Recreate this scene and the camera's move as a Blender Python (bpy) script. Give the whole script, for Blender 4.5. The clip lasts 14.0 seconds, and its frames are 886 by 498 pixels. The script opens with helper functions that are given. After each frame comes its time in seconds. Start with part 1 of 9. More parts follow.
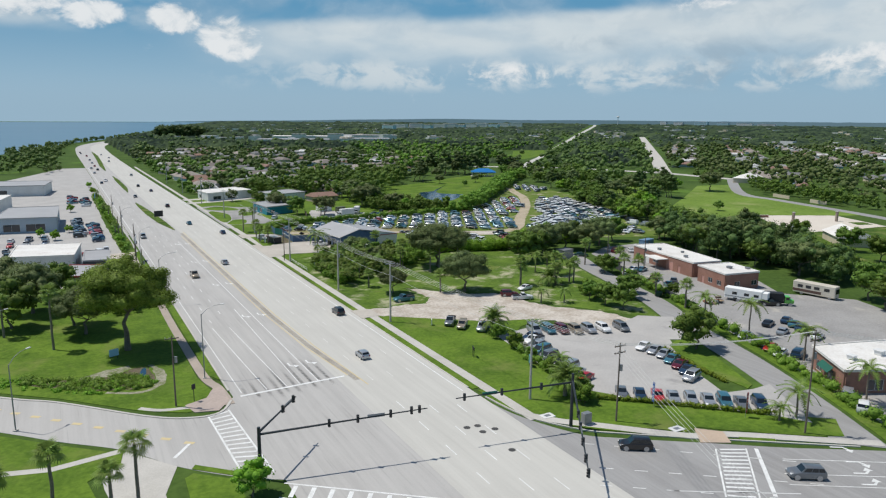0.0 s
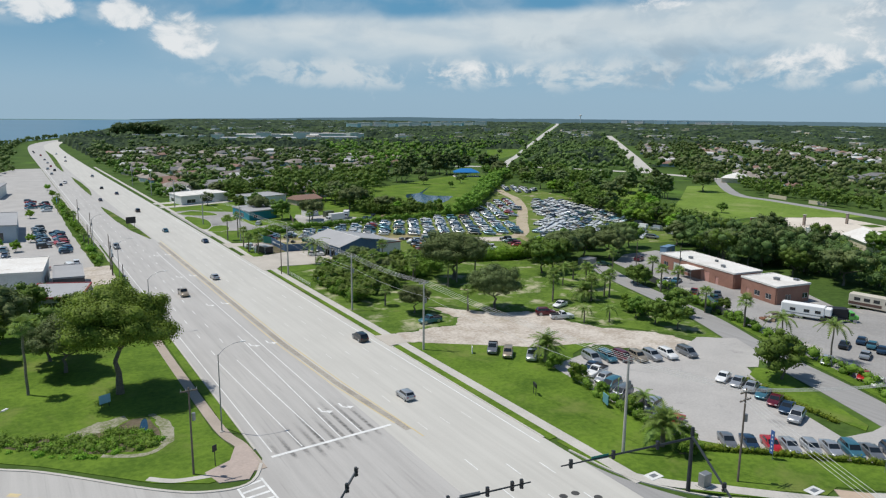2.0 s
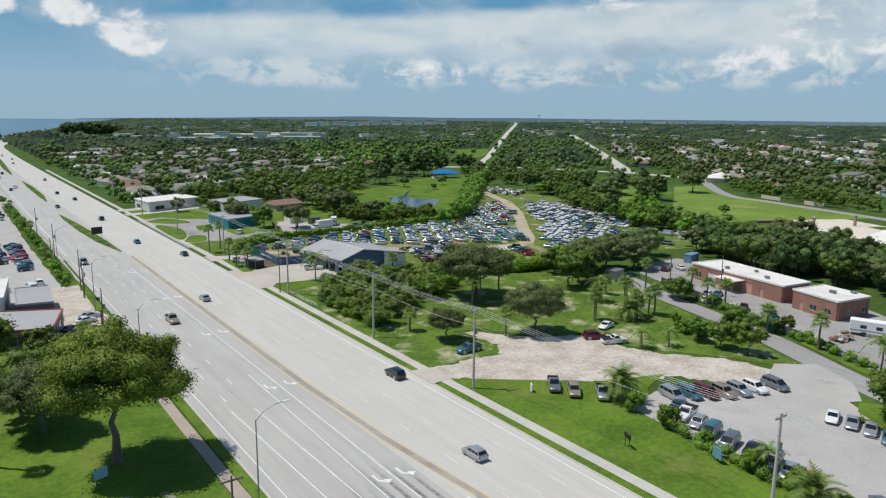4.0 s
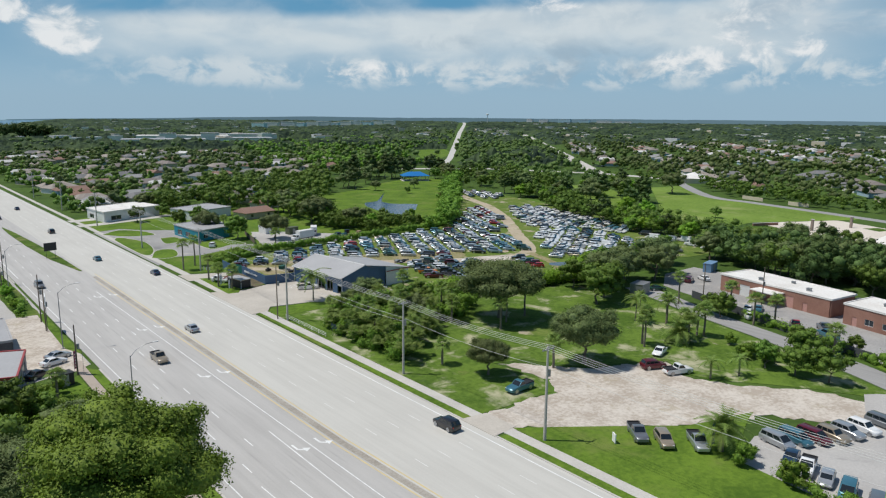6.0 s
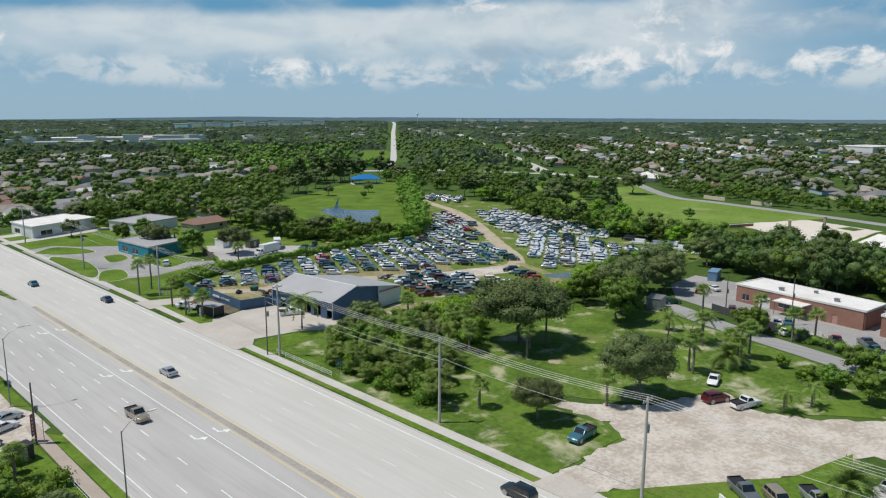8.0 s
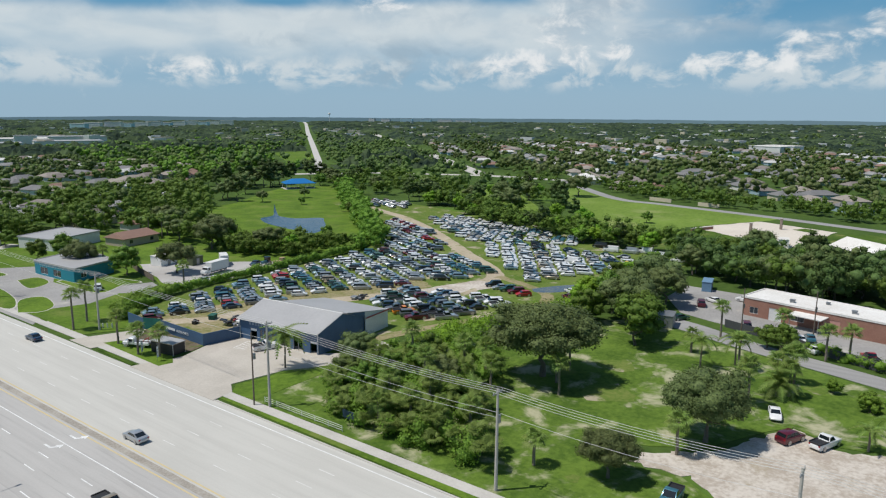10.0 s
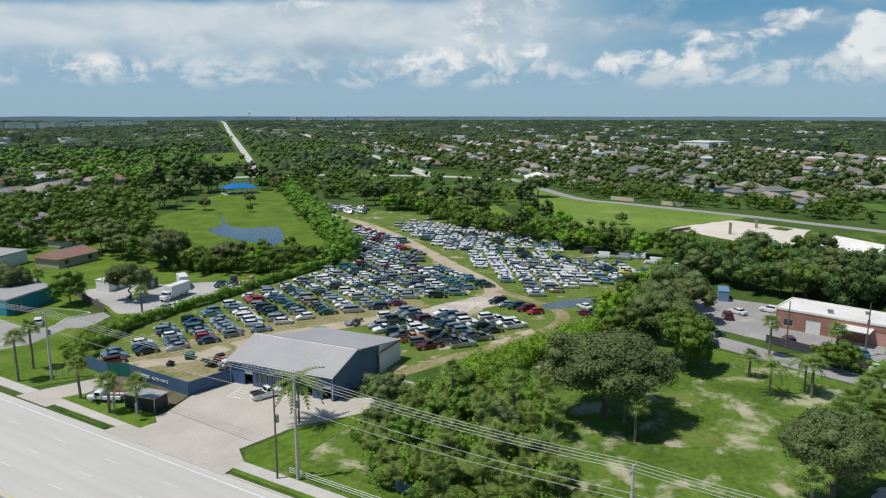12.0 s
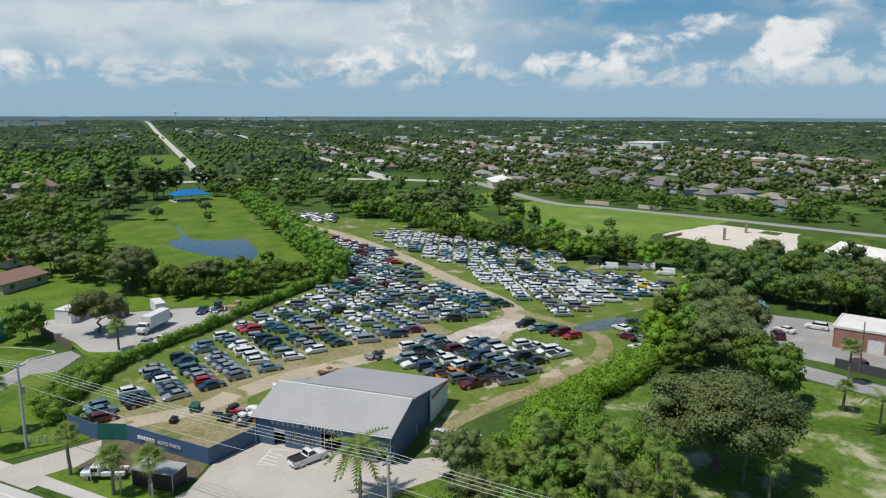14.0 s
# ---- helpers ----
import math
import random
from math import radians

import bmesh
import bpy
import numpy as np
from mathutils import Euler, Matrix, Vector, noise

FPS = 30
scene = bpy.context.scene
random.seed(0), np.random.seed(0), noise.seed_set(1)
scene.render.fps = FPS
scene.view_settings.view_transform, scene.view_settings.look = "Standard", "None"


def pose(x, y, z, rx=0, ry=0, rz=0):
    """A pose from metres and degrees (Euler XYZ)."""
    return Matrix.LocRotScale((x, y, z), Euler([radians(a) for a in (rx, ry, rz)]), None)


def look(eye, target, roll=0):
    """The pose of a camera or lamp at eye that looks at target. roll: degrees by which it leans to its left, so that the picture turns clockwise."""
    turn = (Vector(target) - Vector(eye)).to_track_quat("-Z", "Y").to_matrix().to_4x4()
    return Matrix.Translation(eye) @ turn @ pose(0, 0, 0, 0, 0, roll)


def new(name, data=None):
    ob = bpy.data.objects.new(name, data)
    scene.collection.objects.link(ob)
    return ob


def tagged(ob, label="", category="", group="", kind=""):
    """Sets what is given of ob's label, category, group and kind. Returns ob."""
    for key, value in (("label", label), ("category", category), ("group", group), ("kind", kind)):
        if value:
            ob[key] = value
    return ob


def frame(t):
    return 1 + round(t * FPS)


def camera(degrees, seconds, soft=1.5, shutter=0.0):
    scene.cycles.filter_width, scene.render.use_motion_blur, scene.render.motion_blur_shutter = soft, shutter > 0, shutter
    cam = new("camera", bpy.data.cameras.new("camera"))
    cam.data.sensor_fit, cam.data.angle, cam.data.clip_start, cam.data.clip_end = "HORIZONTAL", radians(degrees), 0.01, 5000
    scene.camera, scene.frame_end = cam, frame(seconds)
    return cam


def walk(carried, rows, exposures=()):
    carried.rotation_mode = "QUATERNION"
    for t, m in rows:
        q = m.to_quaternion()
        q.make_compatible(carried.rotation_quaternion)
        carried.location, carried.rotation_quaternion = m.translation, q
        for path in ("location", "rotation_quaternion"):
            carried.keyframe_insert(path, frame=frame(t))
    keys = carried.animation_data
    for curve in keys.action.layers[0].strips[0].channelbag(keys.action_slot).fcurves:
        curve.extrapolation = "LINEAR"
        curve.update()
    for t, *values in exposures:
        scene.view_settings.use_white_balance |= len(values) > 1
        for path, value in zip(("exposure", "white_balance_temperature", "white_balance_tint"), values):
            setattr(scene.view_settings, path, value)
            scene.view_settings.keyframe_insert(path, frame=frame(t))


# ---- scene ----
cam = camera(64.55, 14.0, soft=1.2)
# seconds, eye in metres, turn in degrees
ROWS = [
    (0.0, 0.00, 0.00, 47.25, 79.31, -0.42, -28.68),
    (0.5, -0.98, 6.78, 47.30, 79.23, -0.60, -29.52),
    (1.0, -1.87, 13.28, 47.19, 79.20, -0.61, -30.32),
    (1.5, -2.74, 19.93, 47.06, 79.21, -0.58, -31.09),
    (2.0, -3.58, 26.76, 46.84, 79.21, -0.57, -31.86),
    (2.5, -4.26, 33.55, 46.62, 79.24, -0.49, -32.65),
    (3.0, -4.89, 40.30, 46.56, 79.21, -0.51, -33.49),
    (5.5, -6.77, 74.31, 46.19, 79.22, -0.50, -38.61),
    (6.0, -7.20, 80.79, 46.42, 79.21, -0.45, -39.77),
    (6.5, -7.38, 87.41, 46.53, 79.19, -0.45, -41.13),
    (7.0, -7.44, 94.05, 46.58, 79.18, -0.42, -42.59),
    (7.5, -7.38, 100.64, 46.69, 79.19, -0.31, -44.07),
    (8.0, -7.21, 107.20, 46.82, 79.19, -0.23, -45.65),
    (8.5, -6.89, 113.88, 46.94, 79.18, -0.20, -47.38),
    (9.0, -6.47, 120.65, 46.98, 79.21, -0.26, -49.33),
    (11.5, -0.26, 155.37, 47.29, 79.14, -0.21, -57.66),
    (12.0, 1.32, 162.18, 47.40, 79.09, -0.02, -59.26),
    (12.5, 3.03, 169.01, 47.50, 79.06, 0.09, -60.73),
    (13.0, 4.85, 175.91, 47.73, 79.00, 0.20, -62.12),
    (13.5, 6.74, 182.82, 47.86, 78.98, 0.18, -63.52),
    (14.0, 8.62, 189.79, 47.88, 79.11, -0.14, -64.83),
]
walk(cam, [(t, pose(x, y, z, rx, ry, rz)) for t, x, y, z, rx, ry, rz in ROWS])

# ---------------------------------------------------------------- node helpers
class Graph:
    """Short way to write node trees."""

    def __init__(self, tree):
        self.tree = tree

    def node(self, kind, **props):
        n = self.tree.nodes.new(kind)
        if "operation" in props:
            n.operation = props["operation"]
        if "use_clamp" in props:
            n.use_clamp = props["use_clamp"]
        if "interpolation_type" in props:
            n.interpolation_type = props["interpolation_type"]
        if "data_type" in props:
            n.data_type, n.blend_type = props["data_type"], props["blend_type"]
        if "sky_type" in props:
            n.sky_type, n.sun_disc = props["sky_type"], props["sun_disc"]
        return n

    def put(self, socket, value):
        if hasattr(value, "is_output"):
            self.tree.links.new(value, socket)
        else:
            socket.default_value = value

    def math(self, op, a, b=0.0, c=0.0, clamp=False):
        n = self.node("ShaderNodeMath", operation=op, use_clamp=clamp)
        for i, v in enumerate((a, b, c)):
            self.put(n.inputs[i], v)
        return n.outputs[0]

    def noise(self, vector, scale, detail=4.0, rough=0.55, distort=0.0):
        n = self.node("ShaderNodeTexNoise")
        if vector is not None:
            self.put(n.inputs["Vector"], vector)
        for key, v in (("Scale", scale), ("Detail", detail), ("Roughness", rough), ("Distortion", distort)):
            n.inputs[key].default_value = v
        return n.outputs["Fac"]

    def ramp(self, fac, low, high, a=0.0, b=1.0):
        n = self.node("ShaderNodeMapRange", interpolation_type="SMOOTHSTEP")
        for i, v in enumerate((fac, low, high, a, b)):
            self.put(n.inputs[i], v)
        return n.outputs[0]

    def mix(self, fac, a, b, blend="MIX"):
        n = self.node("ShaderNodeMix", data_type="RGBA", blend_type=blend)
        self.put(n.inputs[0], fac)
        self.put(n.inputs[6], a)
        self.put(n.inputs[7], b)
        return n.outputs[2]

    def combine(self, x, y, z):
        n = self.node("ShaderNodeCombineXYZ")
        for i, v in enumerate((x, y, z)):
            self.put(n.inputs[i], v)
        return n.outputs[0]


# ---------------------------------------------------------------- sky, clouds and sun
SUN_FROM = Vector((-0.73, 0.68, 2.05)).normalized()
world = bpy.data.worlds.new("world")
scene.world = world
world.use_nodes = True
world.node_tree.nodes.clear()
g = Graph(world.node_tree)
sky = g.node("ShaderNodeTexSky", sky_type="NISHITA", sun_disc=False)
sky.sun_elevation = math.asin(SUN_FROM.z)
sky.sun_rotation = math.atan2(SUN_FROM.x, SUN_FROM.y)
sky.air_density, sky.dust_density, sky.ozone_density = 0.75, 0.4, 1.6
way = g.node("ShaderNodeTexCoord").outputs["Generated"]
split = g.node("ShaderNodeSeparateXYZ")
g.put(split.inputs[0], way)
DEG = 180 / math.pi
azimuth = g.math("MULTIPLY", g.math("ARCTAN2", split.outputs[0], split.outputs[1]), DEG)
height = g.math("MULTIPLY", g.math("ARCSINE", split.outputs[2]), DEG)
flat = g.combine(g.math("MULTIPLY", azimuth, 0.085), g.math("MULTIPLY", height, 0.20), 0.0)
puffs = g.combine(g.math("MULTIPLY", azimuth, 0.24), g.math("MULTIPLY", height, 0.34), 3.0)
fine = g.noise(puffs, 1.5, 9.0, 0.60, 0.35)
fine = g.math("ADD", g.math("MULTIPLY", g.math("SUBTRACT", fine, 0.5), 1.5), 0.5)
broad = g.noise(flat, 1.6, 5.0, 0.5, 0.3)


def bell(value, low, low_full, high_full, high):
    """Rises from low to low_full and falls from high_full to high."""
    return g.math("MULTIPLY", g.ramp(value, low, low_full), g.ramp(value, high_full, high, 1.0, 0.0))


def puff(a, h, wide, tall, power):
    """A heap of cloud round the azimuth a and the height h, in degrees."""
    u = g.math("DIVIDE", g.math("SUBTRACT", azimuth, a), wide)
    v = g.math("DIVIDE", g.math("SUBTRACT", height, h), tall)
    r = g.math("ADD", g.math("MULTIPLY", u, u), g.math("MULTIPLY", v, v))
    return g.math("MULTIPLY", g.math("SUBTRACT", 1.0, r, clamp=True), power)


def heaps(rows):
    out = None
    for row in rows:
        one = puff(*row)
        out = one if out is None else g.math("MAXIMUM", out, one)
    return out


tone = g.mix(g.ramp(height, 0.0, 10.0), (3.2, 4.75, 5.95, 1), (1.0, 2.95, 4.85, 1))
view = g.mix(g.ramp(height, 9.5, 40.0), tone, sky.outputs[0])
# the long white veil
wander = g.math("MULTIPLY", g.math("SUBTRACT", broad, 0.5), 3.2)
low = g.math("ADD", height, wander)
top = g.math("SUBTRACT", g.math("ADD", height, g.math("MULTIPLY", wander, -0.35)), g.math("MULTIPLY", g.math("SUBTRACT", azimuth, 10.0), 0.04))
veil = g.math("MULTIPLY", g.math("MULTIPLY", g.ramp(low, 2.6, 6.0), g.ramp(top, 6.2, 7.3, 1.0, 0.0)), bell(azimuth, 6.0, 20.0, 58.0, 78.0))
veil = g.math("MULTIPLY", veil, g.ramp(g.noise(flat, 2.6, 4.0, 0.5, 0.3), 0.30, 0.62, 0.70, 0.94))
view = g.mix(veil, view, (6.2, 6.9, 7.25, 1))
# grey-white decks to the east and thin sheets elsewhere
deck = g.math("MULTIPLY", g.ramp(broad, 0.36, 0.58), g.math("MULTIPLY", bell(height, 5.0, 7.4, 9.6, 12.5), g.ramp(azimuth, 50.0, 72.0, 0.25, 0.95)))
view = g.mix(deck, view, g.mix(g.ramp(fine, 0.35, 0.65), (4.0, 4.9, 5.7, 1), (6.3, 6.8, 7.1, 1)))
west = g.math("MULTIPLY", g.math("MULTIPLY", g.ramp(broad, 0.40, 0.6), bell(height, 5.5, 6.5, 12.0, 20.0)), bell(azimuth, -12.0, -4.0, 3.0, 9.0))
view = g.mix(g.math("MULTIPLY", west, 0.7), view, (5.9, 6.6, 7.0, 1))
# a broken row of small low clouds
row = g.math("MULTIPLY", bell(height, 1.5, 2.6, 3.6, 5.2), bell(azimuth, 8.0, 24.0, 110.0, 130.0))
row = g.math("MULTIPLY", g.ramp(g.math("ADD", fine, g.math("MULTIPLY", row, 0.18)), 0.54, 0.80), row)
view = g.mix(g.math("MULTIPLY", row, 0.85), view, (6.1, 6.75, 7.1, 1))
# blue-grey undersides
pocket = g.math("MULTIPLY", heaps(((50.0, 4.0, 11.0, 2.4, 1.0), (40.0, 5.6, 4.0, 0.8, 0.8), (62.0, 8.6, 3.0, 1.0, 1.0), (73.0, 8.0, 5.0, 1.4, 0.9), (90.0, 8.2, 8.0, 1.4, 0.9))), g.ramp(g.noise(puffs, 1.2, 8.0, 0.62, 0.5), 0.42, 0.66))
view = g.mix(g.math("MULTIPLY", pocket, 0.75), view, (3.1, 4.2, 5.15, 1))
# heaped towers
towers = heaps(((-1.5, 7.2, 4.2, 1.7, 0.5), (8.6, 6.9, 2.6, 1.6, 0.56), (12.2, 5.7, 3.2, 2.0, 0.55), (3.0, 7.0, 3.0, 1.3, 0.5), (33.0, 3.3, 7.0, 1.1, 0.36), (62.5, 6.0, 2.8, 3.4, 0.46), (60.0, 3.9, 5.5, 1.5, 0.42),
                (80.5, 4.8, 5.0, 1.8, 0.48), (90.3, 5.2, 3.2, 2.3, 0.56), (84.6, 6.4, 2.6, 1.6, 0.5), (75.0, 4.0, 6.0, 1.1, 0.34), (66.0, 5.0, 2.2, 1.2, 0.4), (98.0, 5.6, 3.6, 2.0, 0.5), (48.0, 8.2, 3.0, 1.0, 0.42)))
cumulus = g.ramp(g.math("ADD", fine, g.math("MULTIPLY", towers, 1.18)), 0.72, 1.06)
body = g.mix(g.ramp(fine, 0.30, 0.66), (4.6, 5.5, 6.2, 1), (8.0, 8.2, 8.3, 1))
cumulus = g.math("MULTIPLY", cumulus, g.ramp(height, 9.4, 11.5, 1.0, 0.0))
view = g.mix(g.math("MULTIPLY", cumulus, 0.92), view, body)
hazy = g.mix(g.ramp(height, 0.0, 3.4, 0.85, 0.0), view, (3.0, 4.4, 5.55, 1))
back = g.node("ShaderNodeBackground")
g.put(back.inputs[0], hazy)
back.inputs[1].default_value = 0.1
g.put(g.node("ShaderNodeOutputWorld").inputs[0], back.outputs[0])

sun = new("sun", bpy.data.lights.new("sun", "SUN"))
sun.data.energy, sun.data.angle, sun.data.color = 3.75, radians(0.6), (1.0, 0.965, 0.9)
sun.matrix_world = look(SUN_FROM * 300, (0, 0, 0))
scene.view_settings.exposure = 0.0

# ---------------------------------------------------------------- materials
def material(name, color, dark=None, rough=0.7, metal=0.0, scales=(0.15, 3.0), amount=0.5, bump=0.0, bump_scale=20.0, vary=0.0, coat=0.0,
             third=None, third_scale=0.03, third_at=(0.55, 0.7), island=0.0, spec=0.5):
    """A two-scale procedural surface: color and dark are mixed by broad and by fine noise; third adds patches."""
    m = bpy.data.materials.new(name)
    m.use_nodes = True
    g = Graph(m.node_tree)
    b = m.node_tree.nodes["Principled BSDF"]
    dark = dark or tuple(c * 0.7 for c in color)
    place = g.node("ShaderNodeNewGeometry").outputs["Position"]
    f = g.math("ADD", g.math("MULTIPLY", g.noise(place, scales[0], 3.0, 0.6), 0.5), g.math("MULTIPLY", g.noise(place, scales[1], 4.0, 0.65), 0.5))
    fac = g.ramp(f, 0.5 - 0.3 * (1.1 - amount), 0.5 + 0.3 * (1.1 - amount))
    col = g.mix(fac, (*dark, 1), (*color, 1))
    if third:
        col = g.mix(g.ramp(g.noise(place, third_scale, 5.0, 0.65, 0.3), *third_at), col, (*third, 1))
    if vary:
        r = g.node("ShaderNodeObjectInfo").outputs["Random"]
        h = g.node("ShaderNodeHueSaturation")
        g.put(h.inputs["Value"], g.math("ADD", 1 - vary, g.math("MULTIPLY", r, 2 * vary)))
        g.put(h.inputs["Hue"], g.math("ADD", 0.5 - vary * 0.06, g.math("MULTIPLY", r, vary * 0.12)))
        g.put(h.inputs["Color"], col)
        col = h.outputs[0]
    if island:
        r = g.node("ShaderNodeNewGeometry").outputs["Random Per Island"]
        h = g.node("ShaderNodeHueSaturation")
        g.put(h.inputs["Value"], g.math("ADD", 1 - island, g.math("MULTIPLY", r, 2 * island)))
        g.put(h.inputs["Color"], col)
        col = h.outputs[0]
    g.put(b.inputs["Base Color"], col)
    b.inputs["Roughness"].default_value, b.inputs["Metallic"].default_value = rough, metal
    b.inputs["Coat Weight"].default_value = coat
    b.inputs["Specular IOR Level"].default_value = spec
    if bump:
        n = g.node("ShaderNodeBump")
        n.inputs["Strength"].default_value, n.inputs["Distance"].default_value = bump, 0.1
        g.put(n.inputs["Height"], g.noise(place, bump_scale, 3.0))
        g.put(b.inputs["Normal"], n.outputs[0])
    return m


def leafy(name, color, dark, through_light=0.35, spread=0.35):
    """Foliage: tinted leaf by leaf and tree by tree, with some light passing the leaves."""
    m = bpy.data.materials.new(name)
    m.use_nodes = True
    g = Graph(m.node_tree)
    m.node_tree.nodes.remove(m.node_tree.nodes["Principled BSDF"])
    geo = g.node("ShaderNodeNewGeometry")
    r = g.node("ShaderNodeObjectInfo").outputs["Random"]
    grain = g.noise(geo.outputs["Position"], 2.6, 4.0, 0.7)
    f = g.math("ADD", g.math("MULTIPLY", geo.outputs["Random Per Island"], 0.38), g.math("MULTIPLY", g.noise(geo.outputs["Position"], 0.5, 2.0), 0.30))
    f = g.math("ADD", f, g.ramp(grain, 0.34, 0.66, 0.0, 0.40), clamp=True)
    col = g.mix(f, (*dark, 1), (*color, 1))
    h = g.node("ShaderNodeHueSaturation")
    g.put(h.inputs["Value"], g.math("ADD", 1 - spread, g.math("MULTIPLY", r, 2 * spread)))
    g.put(h.inputs["Hue"], g.math("ADD", 0.485, g.math("MULTIPLY", r, 0.025)))
    g.put(h.inputs["Color"], col)
    d = g.node("ShaderNodeBsdfPrincipled")
    g.put(d.inputs["Base Color"], h.outputs[0])
    d.inputs["Roughness"].default_value = 0.6
    d.inputs["Specular IOR Level"].default_value = 0.2
    rough = g.node("ShaderNodeBump")
    rough.inputs["Strength"].default_value, rough.inputs["Distance"].default_value = 0.3, 0.3
    g.put(rough.inputs["Height"], grain)
    g.put(d.inputs["Normal"], rough.outputs[0])
    t = g.node("ShaderNodeBsdfTranslucent")
    g.put(t.inputs[0], h.outputs[0])
    s = g.node("ShaderNodeMixShader")
    s.inputs[0].default_value = through_light
    g.put(s.inputs[1], d.outputs[0])
    g.put(s.inputs[2], t.outputs[0])
    g.put(m.node_tree.nodes["Material Output"].inputs[0], s.outputs[0])
    return m


def plain(name, color, rough=0.5, metal=0.0, coat=0.0, glow=0.0):
    m = bpy.data.materials.new(name)
    m.use_nodes = True
    b = m.node_tree.nodes["Principled BSDF"]
    b.inputs["Base Color"].default_value = (*color, 1)
    b.inputs["Roughness"].default_value, b.inputs["Metallic"].default_value, b.inputs["Coat Weight"].default_value = rough, metal, coat
    return m


def road_surface(name, color, dark, streaks=0.0):
    """Pavement with grain, patches and tyre-dark bands along the lanes (the lanes run along y)."""
    m = bpy.data.materials.new(name)
    m.use_nodes = True
    g = Graph(m.node_tree)
    b = m.node_tree.nodes["Principled BSDF"]
    place = g.node("ShaderNodeNewGeometry").outputs["Position"]
    long = g.node("ShaderNodeVectorMath", operation="MULTIPLY")
    g.put(long.inputs[0], place)
    long.inputs[1].default_value = (1.0, 0.035, 1.0)
    f = g.math("ADD", g.math("MULTIPLY", g.noise(long.outputs[0], 0.7, 5.0, 0.6), 0.55), g.math("MULTIPLY", g.noise(place, 5.0, 4.0, 0.7), 0.25))
    f = g.math("ADD", f, g.math("MULTIPLY", g.noise(place, 0.06, 3.0), 0.25))
    col = g.mix(g.ramp(f, 0.36, 0.66), (*dark, 1), (*color, 1))
    if streaks:
        col = g.mix(g.ramp(g.noise(long.outputs[0], 2.2, 3.0, 0.5), 0.55, 0.75, 0.0, streaks), col, tuple(c * 0.55 for c in dark) + (1,))
    g.put(b.inputs["Base Color"], col)
    b.inputs["Roughness"].default_value = 0.85
    n = g.node("ShaderNodeBump")
    n.inputs["Strength"].default_value, n.inputs["Distance"].default_value = 0.15, 0.02
    g.put(n.inputs["Height"], g.noise(place, 30.0, 2.0))
    g.put(b.inputs["Normal"], n.outputs[0])
    return m


GRASS = material("grass", (0.092, 0.155, 0.022), (0.04, 0.08, 0.012), 0.9, scales=(0.09, 0.9), amount=0.62, bump=0.5, bump_scale=6.0, spec=0.1,
                 third=(0.20, 0.215, 0.07), third_scale=0.11, third_at=(0.50, 0.70))
LAWN = material("lawn", (0.138, 0.222, 0.027), (0.064, 0.12, 0.015), 0.9, scales=(0.1, 1.1), amount=0.55, bump=0.5, bump_scale=6.0, spec=0.1,
                third=(0.165, 0.205, 0.05), third_scale=0.09, third_at=(0.5, 0.75))
SCRUB = material("scrub", (0.085, 0.14, 0.03), (0.04, 0.075, 0.016), 0.95, scales=(0.03, 0.6), amount=0.4, bump=0.4, bump_scale=2.0, spec=0.1,
                 third=(0.10, 0.18, 0.03), third_scale=0.02, third_at=(0.55, 0.68))
WORN = material("worn_grass", (0.16, 0.20, 0.05), (0.085, 0.15, 0.022), 0.95, scales=(0.15, 1.2), amount=0.6, bump=0.4, bump_scale=5.0, spec=0.1,
                third=(0.37, 0.325, 0.23), third_scale=0.14, third_at=(0.54, 0.66))
DIRT = material("dirt", (0.58, 0.53, 0.465), (0.40, 0.345, 0.285), 0.95, scales=(0.2, 1.4), amount=0.75, bump=0.5, bump_scale=4.0, spec=0.1,
                third=(0.36, 0.31, 0.22), third_scale=0.22, third_at=(0.55, 0.75))
TRACK = material("dirt_track", (0.50, 0.43, 0.325), (0.36, 0.30, 0.21), 0.95, scales=(0.1, 1.5), amount=0.4, bump=0.4, bump_scale=4.0, spec=0.1,
                 third=(0.20, 0.22, 0.08), third_scale=0.2, third_at=(0.54, 0.68))
ROAD_W = road_surface("road_grey", (0.455, 0.44, 0.415), (0.38, 0.365, 0.345), 0.28)
ROAD_E = road_surface("road_pale", (0.53, 0.515, 0.47), (0.465, 0.45, 0.41), 0.10)
ASPHALT = road_surface("asphalt", (0.335, 0.328, 0.318), (0.255, 0.248, 0.24), 0.2)
LOT = material("lot_paving", (0.47, 0.455, 0.43), (0.36, 0.345, 0.33), 0.9, scales=(0.1, 3.0), amount=0.4, bump=0.15, spec=0.2, third=(0.3, 0.29, 0.28), third_scale=0.12, third_at=(0.6, 0.75))
CONCRETE = material("concrete", (0.56, 0.535, 0.49), (0.43, 0.41, 0.37), 0.9, scales=(0.2, 4.0), amount=0.4, bump=0.15, spec=0.2)
APRON = material("apron_concrete", (0.53, 0.49, 0.43), (0.41, 0.375, 0.325), 0.9, scales=(0.15, 3.0), amount=0.4, bump=0.15, spec=0.2, third=(0.4, 0.37, 0.32), third_scale=0.2, third_at=(0.6, 0.8))
PAINT_W = material("road_paint_white", (0.8, 0.8, 0.78), (0.6, 0.6, 0.58), 0.7, scales=(0.5, 8.0), amount=0.6)
PAINT_OLD = material("road_paint_worn", (0.68, 0.67, 0.64), (0.56, 0.55, 0.515), 0.75, scales=(0.5, 6.0), amount=0.7)
